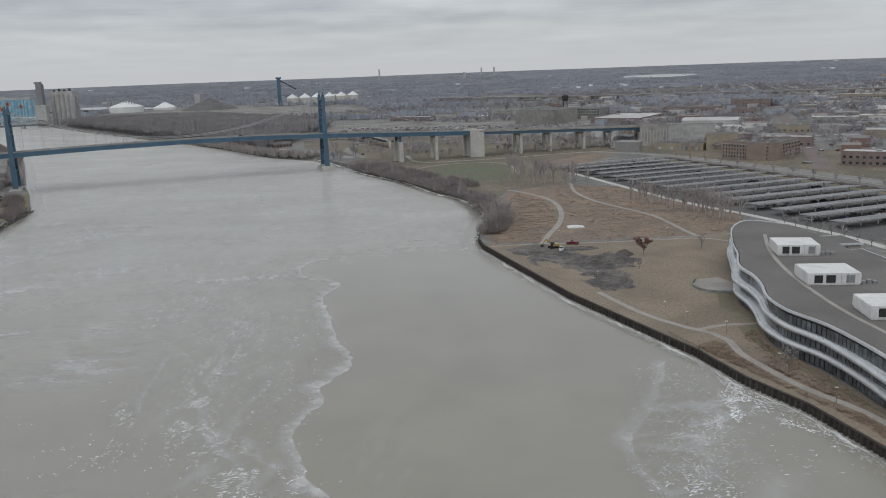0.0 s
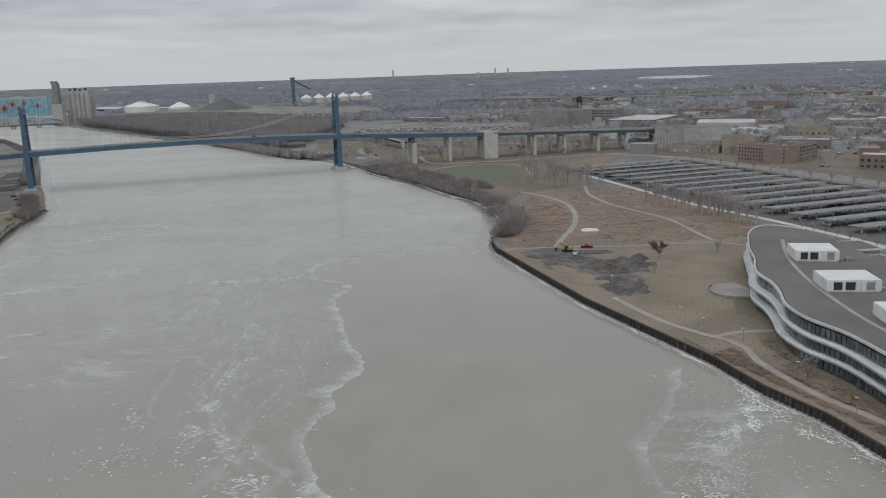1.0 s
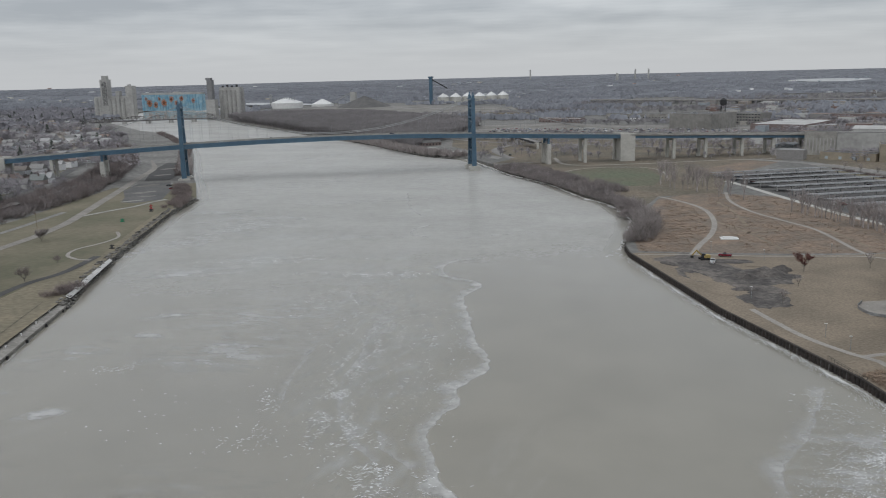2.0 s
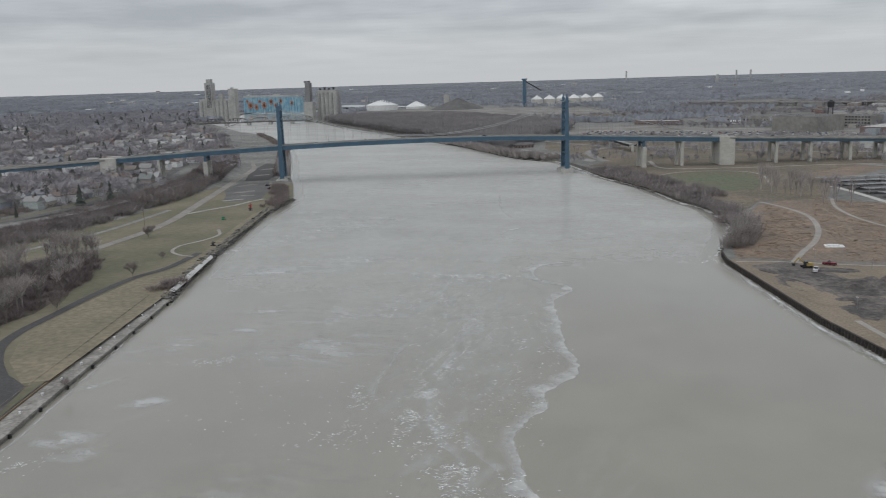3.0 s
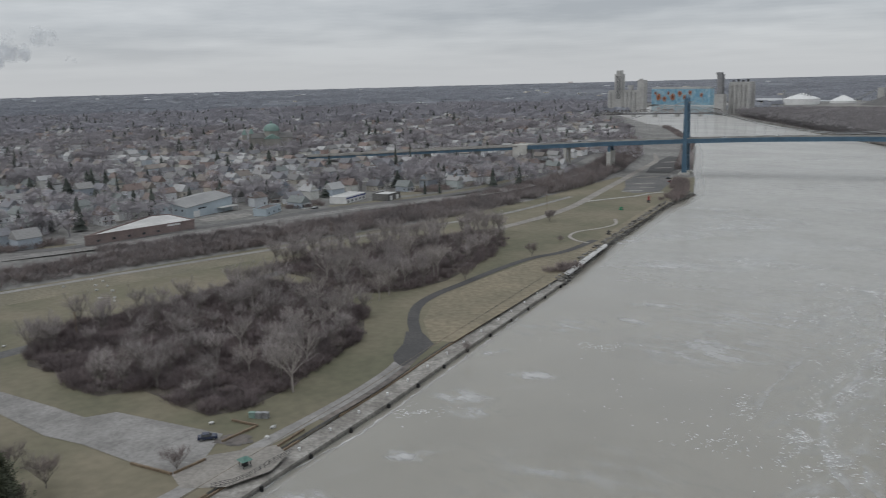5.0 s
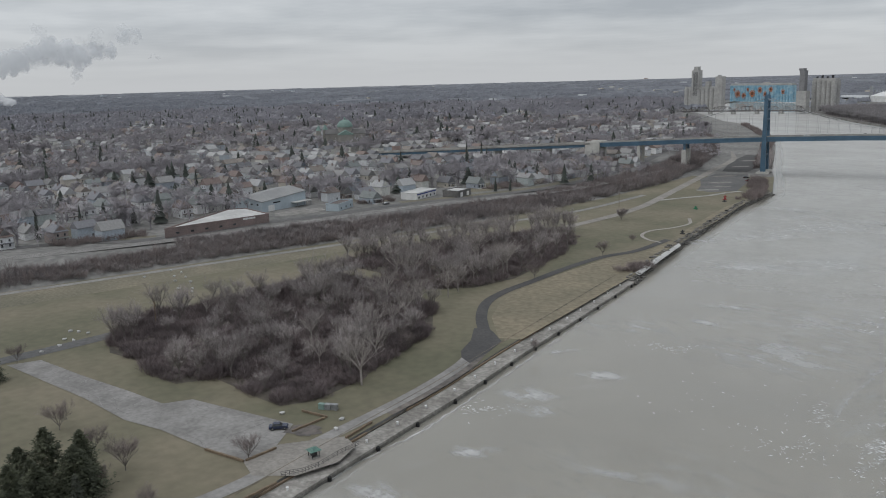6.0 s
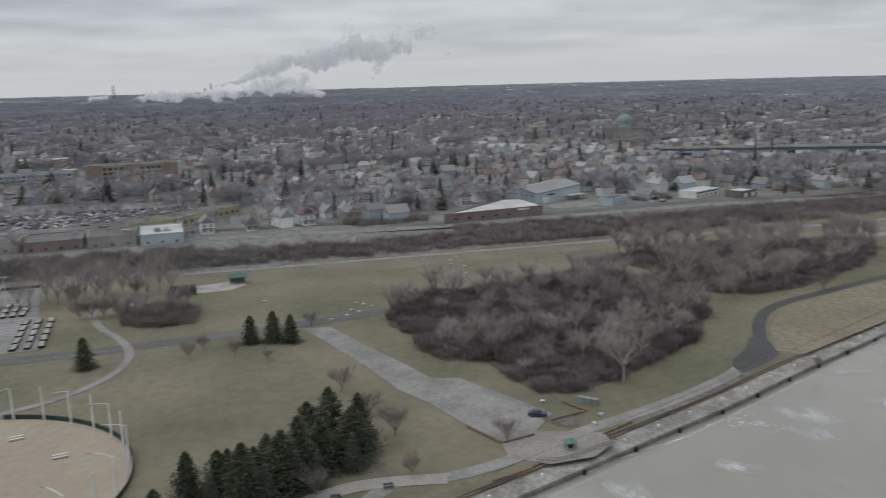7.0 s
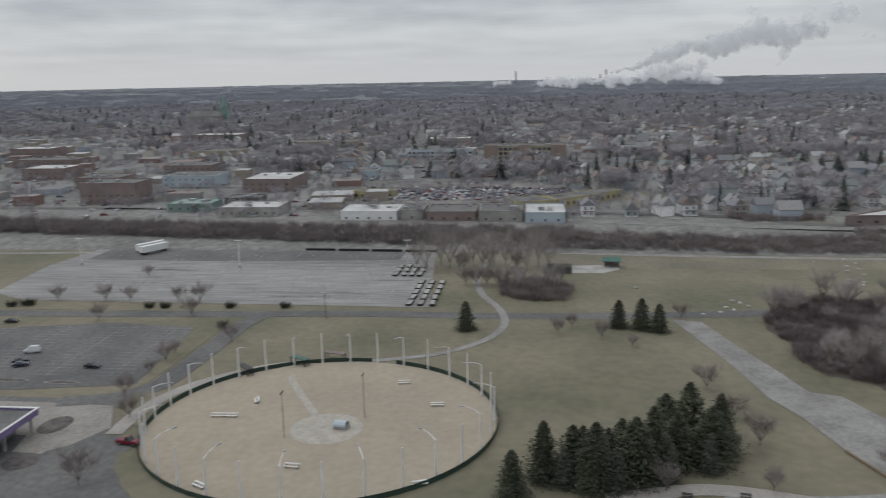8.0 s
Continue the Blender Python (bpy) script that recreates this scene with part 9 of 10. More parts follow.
def vehicle(x, y, z, yaw, paint, label, category="car", kind="saloon"):
    c = thing({"saloon": "car", "pickup": "pickup_truck", "van": "van"}[kind], pose(x, y, z, 0, 0, yaw), label, category)
    L = 2.7 if kind == "pickup" else 2.25
    hood = {"saloon": 0.98, "pickup": 1.15, "van": 1.2}[kind]
    b = Geo()
    prof = [(-L, 0.35), (-L, hood - 0.1), (-L + 0.25, hood), (L - 0.3, hood - 0.06), (L, hood - 0.28), (L, 0.35)]
    vs = [(u, s_ * 0.9, h) for s_ in (-1, 1) for u, h in prof]
    n = len(prof)
    b.add(vs, [tuple(range(n)), tuple(range(2 * n - 1, n - 1, -1))] + [(i, n + i, n + (i + 1) % n, (i + 1) % n) for i in range(n)])
    if kind == "pickup":
        b.box(-L + 0.1, -0.4, -0.8, 0.8, hood, hood + 0.02)
    b.ob("body", paint, c)
    x0, x1, top = {"saloon": (-1.5, 0.9, 1.46), "pickup": (-0.5, 1.1, 1.85), "van": (-2.1, 1.2, 2.1)}[kind]
    vs = [(x0, -0.84, hood - 0.02), (x1, -0.84, hood - 0.02), (x1, 0.84, hood - 0.02), (x0, 0.84, hood - 0.02), (x0 + 0.35, -0.7, top), (x1 - 0.6, -0.7, top), (x1 - 0.6, 0.7, top), (x0 + 0.35, 0.7, top)]
    Geo().add(vs, [(0, 1, 5, 4), (1, 2, 6, 5), (2, 3, 7, 6), (3, 0, 4, 7)]).ob("glass", M_dark_glass if kind != "van" else paint, c)
    Geo().box(x0 + 0.32, x1 - 0.57, -0.71, 0.71, top - 0.02, top + 0.05).ob("roof", paint, c)
    for u in (-L + 0.85, L - 0.85):
        for s_ in (-1, 1):
            w = Geo().tube((u, s_ * 0.72, 0.34), (u, s_ * 0.93, 0.34), 0.34, 0.34, 12).ob("wheel", M_tyre, c)
            Geo().tube((u, s_ * 0.9, 0.34), (u, s_ * 0.945, 0.34), 0.18, 0.18, 8).ob("rim", M_steel, w)
    for s_ in (-1, 1):
        Geo().box(L - 0.05, L + 0.03, s_ * 0.62 - 0.2, s_ * 0.62 + 0.2, hood - 0.35, hood - 0.2).ob("headlight", M_white, c)
        Geo().box(-L - 0.03, -L + 0.03, s_ * 0.7 - 0.14, s_ * 0.7 + 0.14, hood - 0.4, hood - 0.18).ob("tail_light", M_red, c)
    return c


P_black = mat("black_car_paint", (0.02, 0.02, 0.022), (0.016, 0.016, 0.018), 1, 0.25)
P_blue = mat("dark_blue_car_paint", (0.03, 0.04, 0.075), (0.026, 0.034, 0.06), 1, 0.25)
P_red = mat("dark_red_car_paint", (0.16, 0.012, 0.025), (0.13, 0.01, 0.02), 1, 0.25)
P_white = mat("white_car_paint", (0.62, 0.63, 0.64), (0.55, 0.56, 0.57), 1, 0.25)
vehicle(-169.3, 83, WG + 0.14, 60, P_blue, "dark blue car parked at the river lot")
vehicle(-253, -177, WG + 0.13, 95, P_black, "black car parked by the road")
vehicle(-222.8, -150.4, WG + 0.13, -75, P_white, "white van parked in the visitor lot", "van", "van")
vehicle(-211, -146.5, WG + 0.13, 115, P_blue, "dark blue car in the visitor lot")
vehicle(-214, -148.5, WG + 0.13, 115, P_black, "dark car beside a blue one")
vehicle(-211, -124.8, WG + 0.13, 88, P_black, "black saloon in the visitor lot")
vehicle(-163, -89.8, WG + 0.13, 80, P_red, "dark red pickup by the ball field", "pickup truck", "pickup")
vehicle(-340, 556, WG + 0.1, 60, P_red, "dark red car in the bridge yard")
vehicle(-352, 572, WG + 0.1, 60, P_black, "black car in the bridge yard")
vehicle(-124, 800, WG + 0.2, 80, P_black, "black car on the river drive")
for s_, y_, p_ in ((70, 3.2, P_white), (170, -3.2, P_blue), (340, 3, P_white), (345, -3.5, P_white), (-90, 3, P_black), (30, -3.4, P_white), (420, 3, P_black)):
    q = B_AT @ Vector((s_, y_, deck_z(s_) + 0.02))
    vehicle(q.x, q.y, q.z, math.degrees(B_YAW) + (180 if y_ > 0 else 0), p_, "car crossing the bridge roadway")
for k in range(2):
    t = thing("semi_trailer", pose(-372 + 5.0 * k, -184 + 4.2 * k, WG + 0.12, 0, 0, 150), "white box trailer parked on the storage lot", "trailer", "box trailers")
    Geo().box(-7.2, 7.2, -1.3, 1.3, 1.2, 4.1).ob("box", M_white, t)
    for u in (-6.0, -4.8, 5.2):
        for s_ in (-1, 1):
            Geo().tube((u, s_ * 0.9, 0.5), (u, s_ * 1.25, 0.5), 0.5, 0.5, 10).ob("wheel", M_tyre, t)
    Geo().box(-6.5, 6.5, -0.5, 0.5, 0.9, 1.2).ob("chassis", M_dark_steel, t)

# ---- lots: markings, islands, masts, floats ----
g = Geo()
for j in range(4):
    y0 = -172 + 18.5 * j
    g.box(-250, -204, y0 - 0.06, y0 + 0.06, 3.625, 3.632)
    for k in range(17):
        x = -249 + 2.75 * k
        g.box(x - 0.06, x + 0.06, y0 - 5.3, y0 + 5.3, 3.625, 3.631)
M_faded_paint = mat("faded_paint", (0.34, 0.34, 0.33), (0.22, 0.22, 0.215), 0.3, 0.85, fine=1.0, amount=0.25)
tagged(g.ob("stall_lines", M_faded_paint), "worn white stall lines of the visitor lot", "markings", kind="structure")
g = Geo()
rnd = random.Random(8)
for j in range(9):
    x = -372 + 10.5 * j
    for k in range(44):
        y = -200 + 3.4 * k
        if rnd.random() < 0.35:
            g.box(x - 2.2, x + 2.2, y - 0.05, y + 0.05, 3.625, 3.63)
tagged(g.ob("stall_lines", M_white_paint), "faded stall lines of the storage lot", "markings", kind="structure")
g = Geo()
rnd = random.Random(18)
for k in range(80):
    x, y, l = rnd.uniform(-350, -286), rnd.uniform(-195, -60), rnd.uniform(8, 50)
    y1 = min(y + l, -46)
    w = rnd.uniform(0.12, 0.4)
    g.box(x - w, x + w, y, y1, 3.614, 3.621)
tagged(g.ob("worn_streaks", mat("worn_streaks", (0.34, 0.335, 0.325), (0.24, 0.235, 0.228), 0.15, 0.9, fine=0.8, amount=0.25)), "long pale worn streaks on the storage lot", "markings", kind="structure")
LOT = [(-264, 53), (-241.6, 58.2), (-218, 64.7), (-204, 68), (-201.5, 75), (-176.6, 84.3), (-169.5, 87), (-161, 78), (-158.6, 69), (-170, 65.6), (-187.8, 61.6), (-199.7, 57), (-222, 53.7), (-241, 49.5)]


def lot_cracks(name, outline, n, z, material, label, seed, wide=0.14, turn=0.35):
    """Wandering cracks and worn seams in old asphalt."""
    r_ = random.Random(seed)
    xs, ys = [p[0] for p in outline], [p[1] for p in outline]
    g = Geo()
    made = 0
    while made < n:
        x, y = r_.uniform(min(xs), max(xs)), r_.uniform(min(ys), max(ys))
        if not inside(x, y, outline):
            continue
        made += 1
        a, w = r_.choice((0.28, 1.85)) + r_.gauss(0, turn), wide * r_.uniform(0.5, 1.4)
        vs, fs = [], []
        for k in range(r_.randint(5, 14)):
            vs += [(x - w * math.sin(a), y + w * math.cos(a), z), (x + w * math.sin(a), y - w * math.cos(a), z)]
            if k:
                fs.append((2 * k - 2, 2 * k - 1, 2 * k + 1, 2 * k))
            a += r_.gauss(0, turn)
            x, y = x + 1.1 * math.cos(a), y + 1.1 * math.sin(a)
            w *= r_.uniform(0.75, 1.2)
            if not inside(x, y, outline):
                break
        g.add(vs, fs)
    return tagged(g.ob(name, material), label, "cracks", kind="stuff")


M_crack = mat("filled_cracks", (0.175, 0.168, 0.16), (0.14, 0.135, 0.13), 0.3, 0.9, fine=1.5, amount=0.2)
lot_cracks("asphalt_cracks", LOT, 70, 3.634, M_crack, "dark wandering cracks in the old car park", 61, 0.035, 0.16)
lot_cracks("worn_seams", LOT, 40, 3.629, mat("pale_wear", (0.275, 0.266, 0.254), (0.235, 0.228, 0.218), 0.3, 0.9, fine=1.5, amount=0.15), "pale worn seams in the old car park", 62, 0.11, 0.1)
lot_cracks("asphalt_cracks", [(-282, -190), (-279, -40), (-350, -48), (-350, -200)], 170, 3.628, M_asphalt, "dark cracks across the storage lot", 63, 0.07, 0.15)
for x, y in ((-199.8, -142), (-199, -127)):
    o = thing("kerb_island", pose(x, y, WG + 0.1), "kerbed planting island in the car park", "kerb island", "kerb islands")
    ring = [(1.1 * math.cos(a) * 1.0, 5.0 * math.sin(a)) for a in [6.28318 * k / 18 for k in range(18)]]
    Geo().prism(ring, 0, 0.18).ob("kerb", M_path, o)
    Geo().prism([(u * 0.75, v * 0.88) for u, v in ring], 0.1, 0.24).ob("soil", M_dirt, o)
for x, y in ((-340, -201), (-336.5, -127), (-338, -54)):
    t = thing("light_mast", pose(x, y, WG + 0.1), "tall white car park light mast", "lamp post", "lot light masts")
    Geo().tube((0, 0, 0), (0, 0, 1.0), 0.4, 0.4, 8).ob("base", M_concrete, t)
    Geo().tube((0, 0, 1.0), (0, 0, 12), 0.2, 0.12, 7).ob("post", M_white, t)
    for s_ in (-1, 1):
        Geo().box(-0.3, 0.3, s_ * 0.3 - 0.0, s_ * 1.4, 11.9, 12.15).ob("lamp_head", M_white, t)
fl = None
for k in range(27):
    if k < 15:
        x, y, turn = -282 - 7.6 * (k // 3), -44.5 + 4.0 * (k % 3), 4 * ((k * 7) % 3 - 1)
    else:
        x, y, turn = -326 - 6.8 * ((k - 15) // 4), -57 + 3.3 * ((k - 15) % 4), 6 * ((k * 5) % 3 - 1) + 4
    m = pose(x, y, WG + 0.12, 0, 0, turn)
    if fl is None:
        fl = thing("dock_float", m, "grey dock float with black edges in storage", "dock float", "stored dock floats")
        Geo().box(-3.0, 3.0, -0.85, 0.85, 0.15, 0.7).ob("deck", M_concrete, fl)
        Geo().box(-3.1, 3.1, -0.98, -0.85, 0.1, 0.75).box(-3.1, 3.1, 0.85, 0.98, 0.1, 0.75).box(-3.1, -3.0, -0.85, 0.85, 0.1, 0.75).box(3.0, 3.1, -0.85, 0.85, 0.1, 0.75).box(-2.8, 2.8, -0.7, 0.7, 0, 0.12).ob("edge", M_tyre, fl)
    else:
        copy_thing(fl, m)
for k in range(4):
    Geo_o = Geo().box(-0.6, 0.6, -7.2, 7.2, 0, 0.9).box(-0.4, 0.4, -7.0, 7.0, 0.9, 1.0).ob("float_pontoon", M_tyre)
    Geo_o.matrix_world = pose(-373.5 + 0.8 * k, -101 + 16 * k, WG + 0.12, 0, 0, -2)
    tagged(Geo_o, "long black pontoon lying along the lot's edge", "pontoon", "stored pontoons")

# ---- the building with the purple fascia ----
pb = thing("lot_building", pose(-149.8, -115.2, WG, 0, 0, -90), "flat-roofed grey building with a lilac fascia", "building")
Geo().box(4, 46, -17, 6, -0.2, 4.2).ob("wall", mat("grey_block", (0.20, 0.19, 0.195), (0.17, 0.163, 0.168), 0.2, 0.9, fine=1.5, amount=0.1), pb)
Geo().box(-0.5, 48, -19, 8, 4.2, 5.0).ob("roof", M_tar, pb)
Geo().box(-0.8, 48.2, -19.3, -19.0, 4.0, 5.5).box(-0.8, -0.5, -19.0, 8, 4.0, 5.5).ob("fascia", M_purple, pb, "pale lilac fascia")
Geo().box(-0.9, 48.3, -19.5, -18.9, 5.5, 5.7).box(-0.9, -0.4, -18.9, 8, 5.5, 5.7).ob("coping", M_white, pb)
for u, v in ((0.2, -18), (0.2, -8), (0.2, 6)):
    Geo().box(u, u + 0.5, v, v + 0.5, -0.2, 4.2).ob("column", M_concrete, pb)
sheet("mulch_bed", [(-172 + 5.2 * math.cos(6.28318 * k / 18), -112.6 + 3.6 * math.sin(6.28318 * k / 18)) for k in range(18)], WG + 0.13, M_dirt, "dark mulched planting bed")
sheet("mulch_bed", [(-153 + 4.2 * math.cos(6.28318 * k / 18), -109 + 3.8 * math.sin(6.28318 * k / 18)) for k in range(18)], WG + 0.13, M_dirt, "dark mulched planting bed")
sheet("entrance_walk", [(-185.5, -145), (-185.3, -118), (-184.3, -104.7), (-171.6, -98.4), (-165, -101.3), (-156.7, -105.3), (-157.6, -114), (-166, -116), (-166, -145)], WG + 0.115, M_path_dull, "pale concrete entrance walk")
sheet("forecourt", [(-158.2, -106.6), (-167.8, -96), (-163, -88), (-156.6, -88.8), (-151.4, -87.4), (-139.7, -77.8), (-126, -66), (-112, -74), (-112, -112)][::-1], WG + 0.128, M_asphalt, "asphalt forecourt beside the ball field")
sheet("lawn_patch", [(-182.6, -103.7), (-188.2, -102.6), (-191.3, -99.1), (-189.3, -94.6), (-180.4, -91), (-173.7, -91.1), (-171.6, -98)], WG + 0.14, M_levee, "brown worn lawn island with a bare tree")
sheet("lawn_patch", [(-158.2, -90.1), (-159.8, -87), (-158, -83), (-151.8, -77.5), (-143.5, -68), (-136, -60), (-128, -58), (-130, -72), (-139.6, -77.3), (-144.3, -82), (-153.8, -88.2)], WG + 0.14, M_lawn, "worn olive lawn patch by the fence")
sheet("lawn_patch", [(-192, -103), (-182, -98), (-184, -93), (-194, -96)], WG + 0.145, M_lawn, "olive lawn island by the drive")
sheet("lawn_strip", [(-258, -101), (-256, -108), (-247.6, -110), (-217, -106.8), (-200, -106.3), (-199, -103.6), (-213, -102.2)], WG + 0.125, M_lawn, "olive lawn strip between lot and drive")
sheet("lawn_strip", [(-272, -196), (-273, -98), (-270, -97), (-269, -196)], WG + 0.115, M_lawn, "olive verge of the park road")

# ---- riverside furniture of the west bank ----
ks = thing("kiosk", pose(-150.3, 81.6, WG + 0.13) @ Matrix.Scale(0.7, 4), "small open kiosk with a green hipped roof", "kiosk")
for u in (-1.2, 1.2):
    for v in (-1.2, 1.2):
        Geo().box(u - 0.1, u + 0.1, v - 0.1, v + 0.1, 0, 2.5).ob("post", M_dark_steel, ks)
Geo().box(-0.8, 0.8, -0.8, 0.8, 0.6, 2.0).ob("panel", M_dark_steel, ks)
Geo().box(-1.4, 1.4, -1.4, 1.4, 0, 0.35).ob("plinth", M_concrete, ks)
Geo().add([(-1.9, -1.9, 2.5), (1.9, -1.9, 2.5), (1.9, 1.9, 2.5), (-1.9, 1.9, 2.5), (0, 0, 3.6)], [(0, 1, 4), (1, 2, 4), (2, 3, 4), (3, 0, 4), (3, 2, 1, 0)]).ob("roof", mat("pale_green_roof", (0.10, 0.20, 0.165), (0.085, 0.17, 0.14), 0.5, 0.5), ks, "faded green metal roof")
for i, (a, b) in enumerate((((-154, 92), (-158, 103)), ((-142.5, 60), (-145, 71)), ((-165.5, 84.5), (-167.4, 95)), ((-167.4, 95), (-176, 92)), ((-158.5, 69.5), (-160, 79)), ((-158.5, 69), (-170, 65)))):
    a, b = Vector((*a, 0)), Vector((*b, 0))
    t = thing("timber_edging", pose(a.x, a.y, WG + 0.12, 0, 0, math.degrees(math.atan2((b - a).y, (b - a).x))), "rust-brown timber edging beside the path", "edging", "timber edgings")
    n = int((b - a).length / 2)
    for k in range(n):
        Geo().box(k * 2.0 + 0.03, k * 2.0 + 1.97, -0.22, 0.22, 0, 0.5 if k % 2 else 0.46).ob("timber", M_wood, t)
rl = thing("guard_rail", pose(0, 0, WG + 0.15), "dark steel guard rail at the quay edge", "railing")
chain = [(-146.9, 71.9), (-145.4, 76), (-145.6, 80), (-147.9, 87.3), (-148.6, 92)]
for a, b in zip(chain, chain[1:]):
    for z in (0.35, 0.7, 1.05):
        Geo().beam((*a, z), (*b, z), 0.06, 0.06).ob("rail", M_dark_steel, rl)
    for k in range(5):
        u = (a[0] + (b[0] - a[0]) * k / 5, a[1] + (b[1] - a[1]) * k / 5)
        Geo().beam((*u, 0), (*u, 1.1), 0.07, 0.07).ob("post", M_dark_steel, rl)
for x, y, m_ in ((-173.1, 97, M_copper), (-171.8, 98, M_steel), (-170.6, 99.1, M_steel)):
    t = thing("utility_box", pose(x, y, WG, 0, 0, 30), "pale utility cabinet on the lawn", "cabinet", "utility boxes")
    Geo().box(-0.8, 0.8, -0.5, 0.5, 0, 1.4).box(-0.9, 0.9, -0.6, 0.6, 1.4, 1.5).ob("casing", m_, t)
rnd = random.Random(3)
for i, (x, y) in enumerate([(-289.6, 68), (-287, 70), (-283, 72), (-275, 61), (-307, 37), (-357, 128), (-313, 120), (-353, 115), (-164, 97), (-177, 88), (-160, 93), (-350, 130), (-345, 125), (-340, 128), (-336, 122), (-330, 126), (-322, 118), (-318, 122), (-278, 66), (-281, 64), (-272, 55)]):
    V, F = STONES[i % 5]
    o = Geo().add([(v[0] * 0.9, v[1] * 0.6, v[2] * 0.9 + 0.3) for v in V], [tuple(f) for f in F]).ob("boulder", M_membrane)
    o.matrix_world = pose(x, y, WG, 0, 0, rnd.uniform(0, 360))
    tagged(o, "pale limestone boulder lying on the grass", "boulder", "lawn boulders")
for x, y in ((-147.8, 29), (-148.5, 39.9)):
    t = thing("picnic_table", pose(x, y, WG + 0.15, 0, 0, 80), "dark picnic table on the path bay", "picnic table", "picnic tables")
    Geo().box(-1.0, 1.0, -0.4, 0.4, 0.70, 0.76).ob("tabletop", M_dark_steel, t)
    for v in (-0.75, 0.75):
        Geo().box(-1.0, 1.0, v - 0.14, v + 0.14, 0.42, 0.47).ob("bench", M_dark_steel, t)
    for u in (-0.8, 0.8):
        Geo().beam((u, -0.8, 0), (u, 0.0, 0.7), 0.08, 0.08).beam((u, 0.8, 0), (u, 0.0, 0.7), 0.08, 0.08).ob("leg", M_dark_steel, t)
ribbon("bay_path", [(-146, 14), (-149, 24), (-151, 31), (-151, 38), (-149.5, 45), (-147.5, 52)], 4.5, WG + 0.14, M_path, "pale curved path with bench bays", "path", 3)
# the shelter with the green roof
sh = thing("skate_shelter", pose(-343, 31, WG, 0, 0, 85), "small shelter with a dark green roof by a concrete pad", "shelter")
for u in (-3, 3):
    for v in (-2, 2):
        Geo().box(u - 0.12, u + 0.12, v - 0.12, v + 0.12, 0, 2.6).ob("post", M_concrete, sh)
Geo().gable(-3.4, 3.4, -2.4, 2.4, 2.6, 1.5, 0.4).ob("roof", M_green_roof, sh)
Geo().box(-3, 3, 1.8, 2.0, 0, 2.4).ob("back_wall", M_brick, sh)
sheet("skate_pad", [(-331, 14), (-331, 27), (-338, 34), (-347, 32), (-344, 14)], WG + 0.1, M_concrete, "pale concrete pad")
cg = thing("batting_cage", pose(-329, 4, WG, 0, 0, 90), "dark mesh batting cage", "cage")
for u in range(6):
    Geo().tube((2.0 * u, 0, 0), (2.0 * u, 0, 3.2), 0.06, 0.06, 5).tube((2.0 * u, 5, 0), (2.0 * u, 5, 3.2), 0.06, 0.06, 5).ob("post", M_dark_steel, cg)
g = Geo()
for k in range(12):
    g.beam((0, 0, 0.2 + 0.27 * k), (10, 0, 0.2 + 0.27 * k), 0.14, 0.14).beam((0, 5, 0.2 + 0.27 * k), (10, 5, 0.2 + 0.27 * k), 0.14, 0.14)
g.ob("netting", M_dark_steel, cg)
# children's play pieces near the bridge
for x, y, m_, h in ((-301, 466, M_red, 3.2), (-292, 422, mat("green_paint", (0.03, 0.20, 0.10), (0.025, 0.17, 0.09), 0.5), 2.0), (-250, 351, M_dark_steel, 2.2), (-296, 458, M_dark_steel, 1.8)):
    t = thing("sculpture", pose(x, y, WG), "small painted steel sculpture on the lawn", "sculpture", "lawn sculptures")
    g = Geo().tube((0, 0, 0), (0, 0, h), 0.9, 0.25, 6).box(-1.1, 1.1, -0.7, 0.7, 0, 0.5).beam((-1.2, 0, h * 0.6), (1.2, 0.4, h * 0.75), 0.4, 0.4)
    g.ob("body", m_, t)
for x, y in ((-302, 222), (-309, 290), (-330, 398), (-262, -70), (-275, 92), (-352, 250)):
    t = thing("utility_pole", pose(x, y, WG), "brown wooden utility pole", "utility pole", "utility poles")
    Geo().tube((0, 0, -0.3), (0, 0, 9), 0.16, 0.11, 6).ob("pole", M_wood, t)
    Geo().box(-0.9, 0.9, -0.06, 0.06, 8.2, 8.4).ob("crossarm", M_wood, t)

# ---- east bank: site, lamps, grasses ----


def excavator(x, y, yaw, paint, label):
    t = thing("excavator", pose(x, y, EZ, 0, 0, yaw), label, "excavator")
    for s_ in (-1, 1):
        Geo().box(-2.0, 2.0, s_ * 1.0 - 0.3, s_ * 1.0 + 0.3, 0.05, 0.9).ob("track", M_tyre, t)
    Geo().box(-2.2, 0.6, -1.2, 1.2, 1.0, 2.1).ob("engine_house", paint, t)
    Geo().box(0.0, 1.4, 0.1, 1.2, 1.0, 2.8).ob("cab", M_dark_glass, t)
    Geo().beam((0.6, -0.4, 1.6), (3.4, -0.4, 4.2), 0.4, 0.55).ob("boom", paint, t)
    Geo().beam((3.3, -0.4, 4.2), (5.2, -0.4, 2.0), 0.35, 0.45).ob("stick", paint, t)
    Geo().box(4.7, 5.7, -0.9, 0.1, 1.0, 2.0).ob("bucket", M_dark_steel, t)


P_dig = mat("faded_yellow_paint", (0.42, 0.31, 0.10), (0.36, 0.27, 0.10), 0.6, 0.6)
excavator(26, 360, 200, P_dig, "yellow excavator on the churned site")
vehicle(35, 367, EZ + 0.08, 170, P_red, "red pickup on the building site", "pickup truck", "pickup")
vehicle(29, 354, EZ + 0.08, 80, P_white, "pale pickup on the building site", "pickup truck", "pickup")


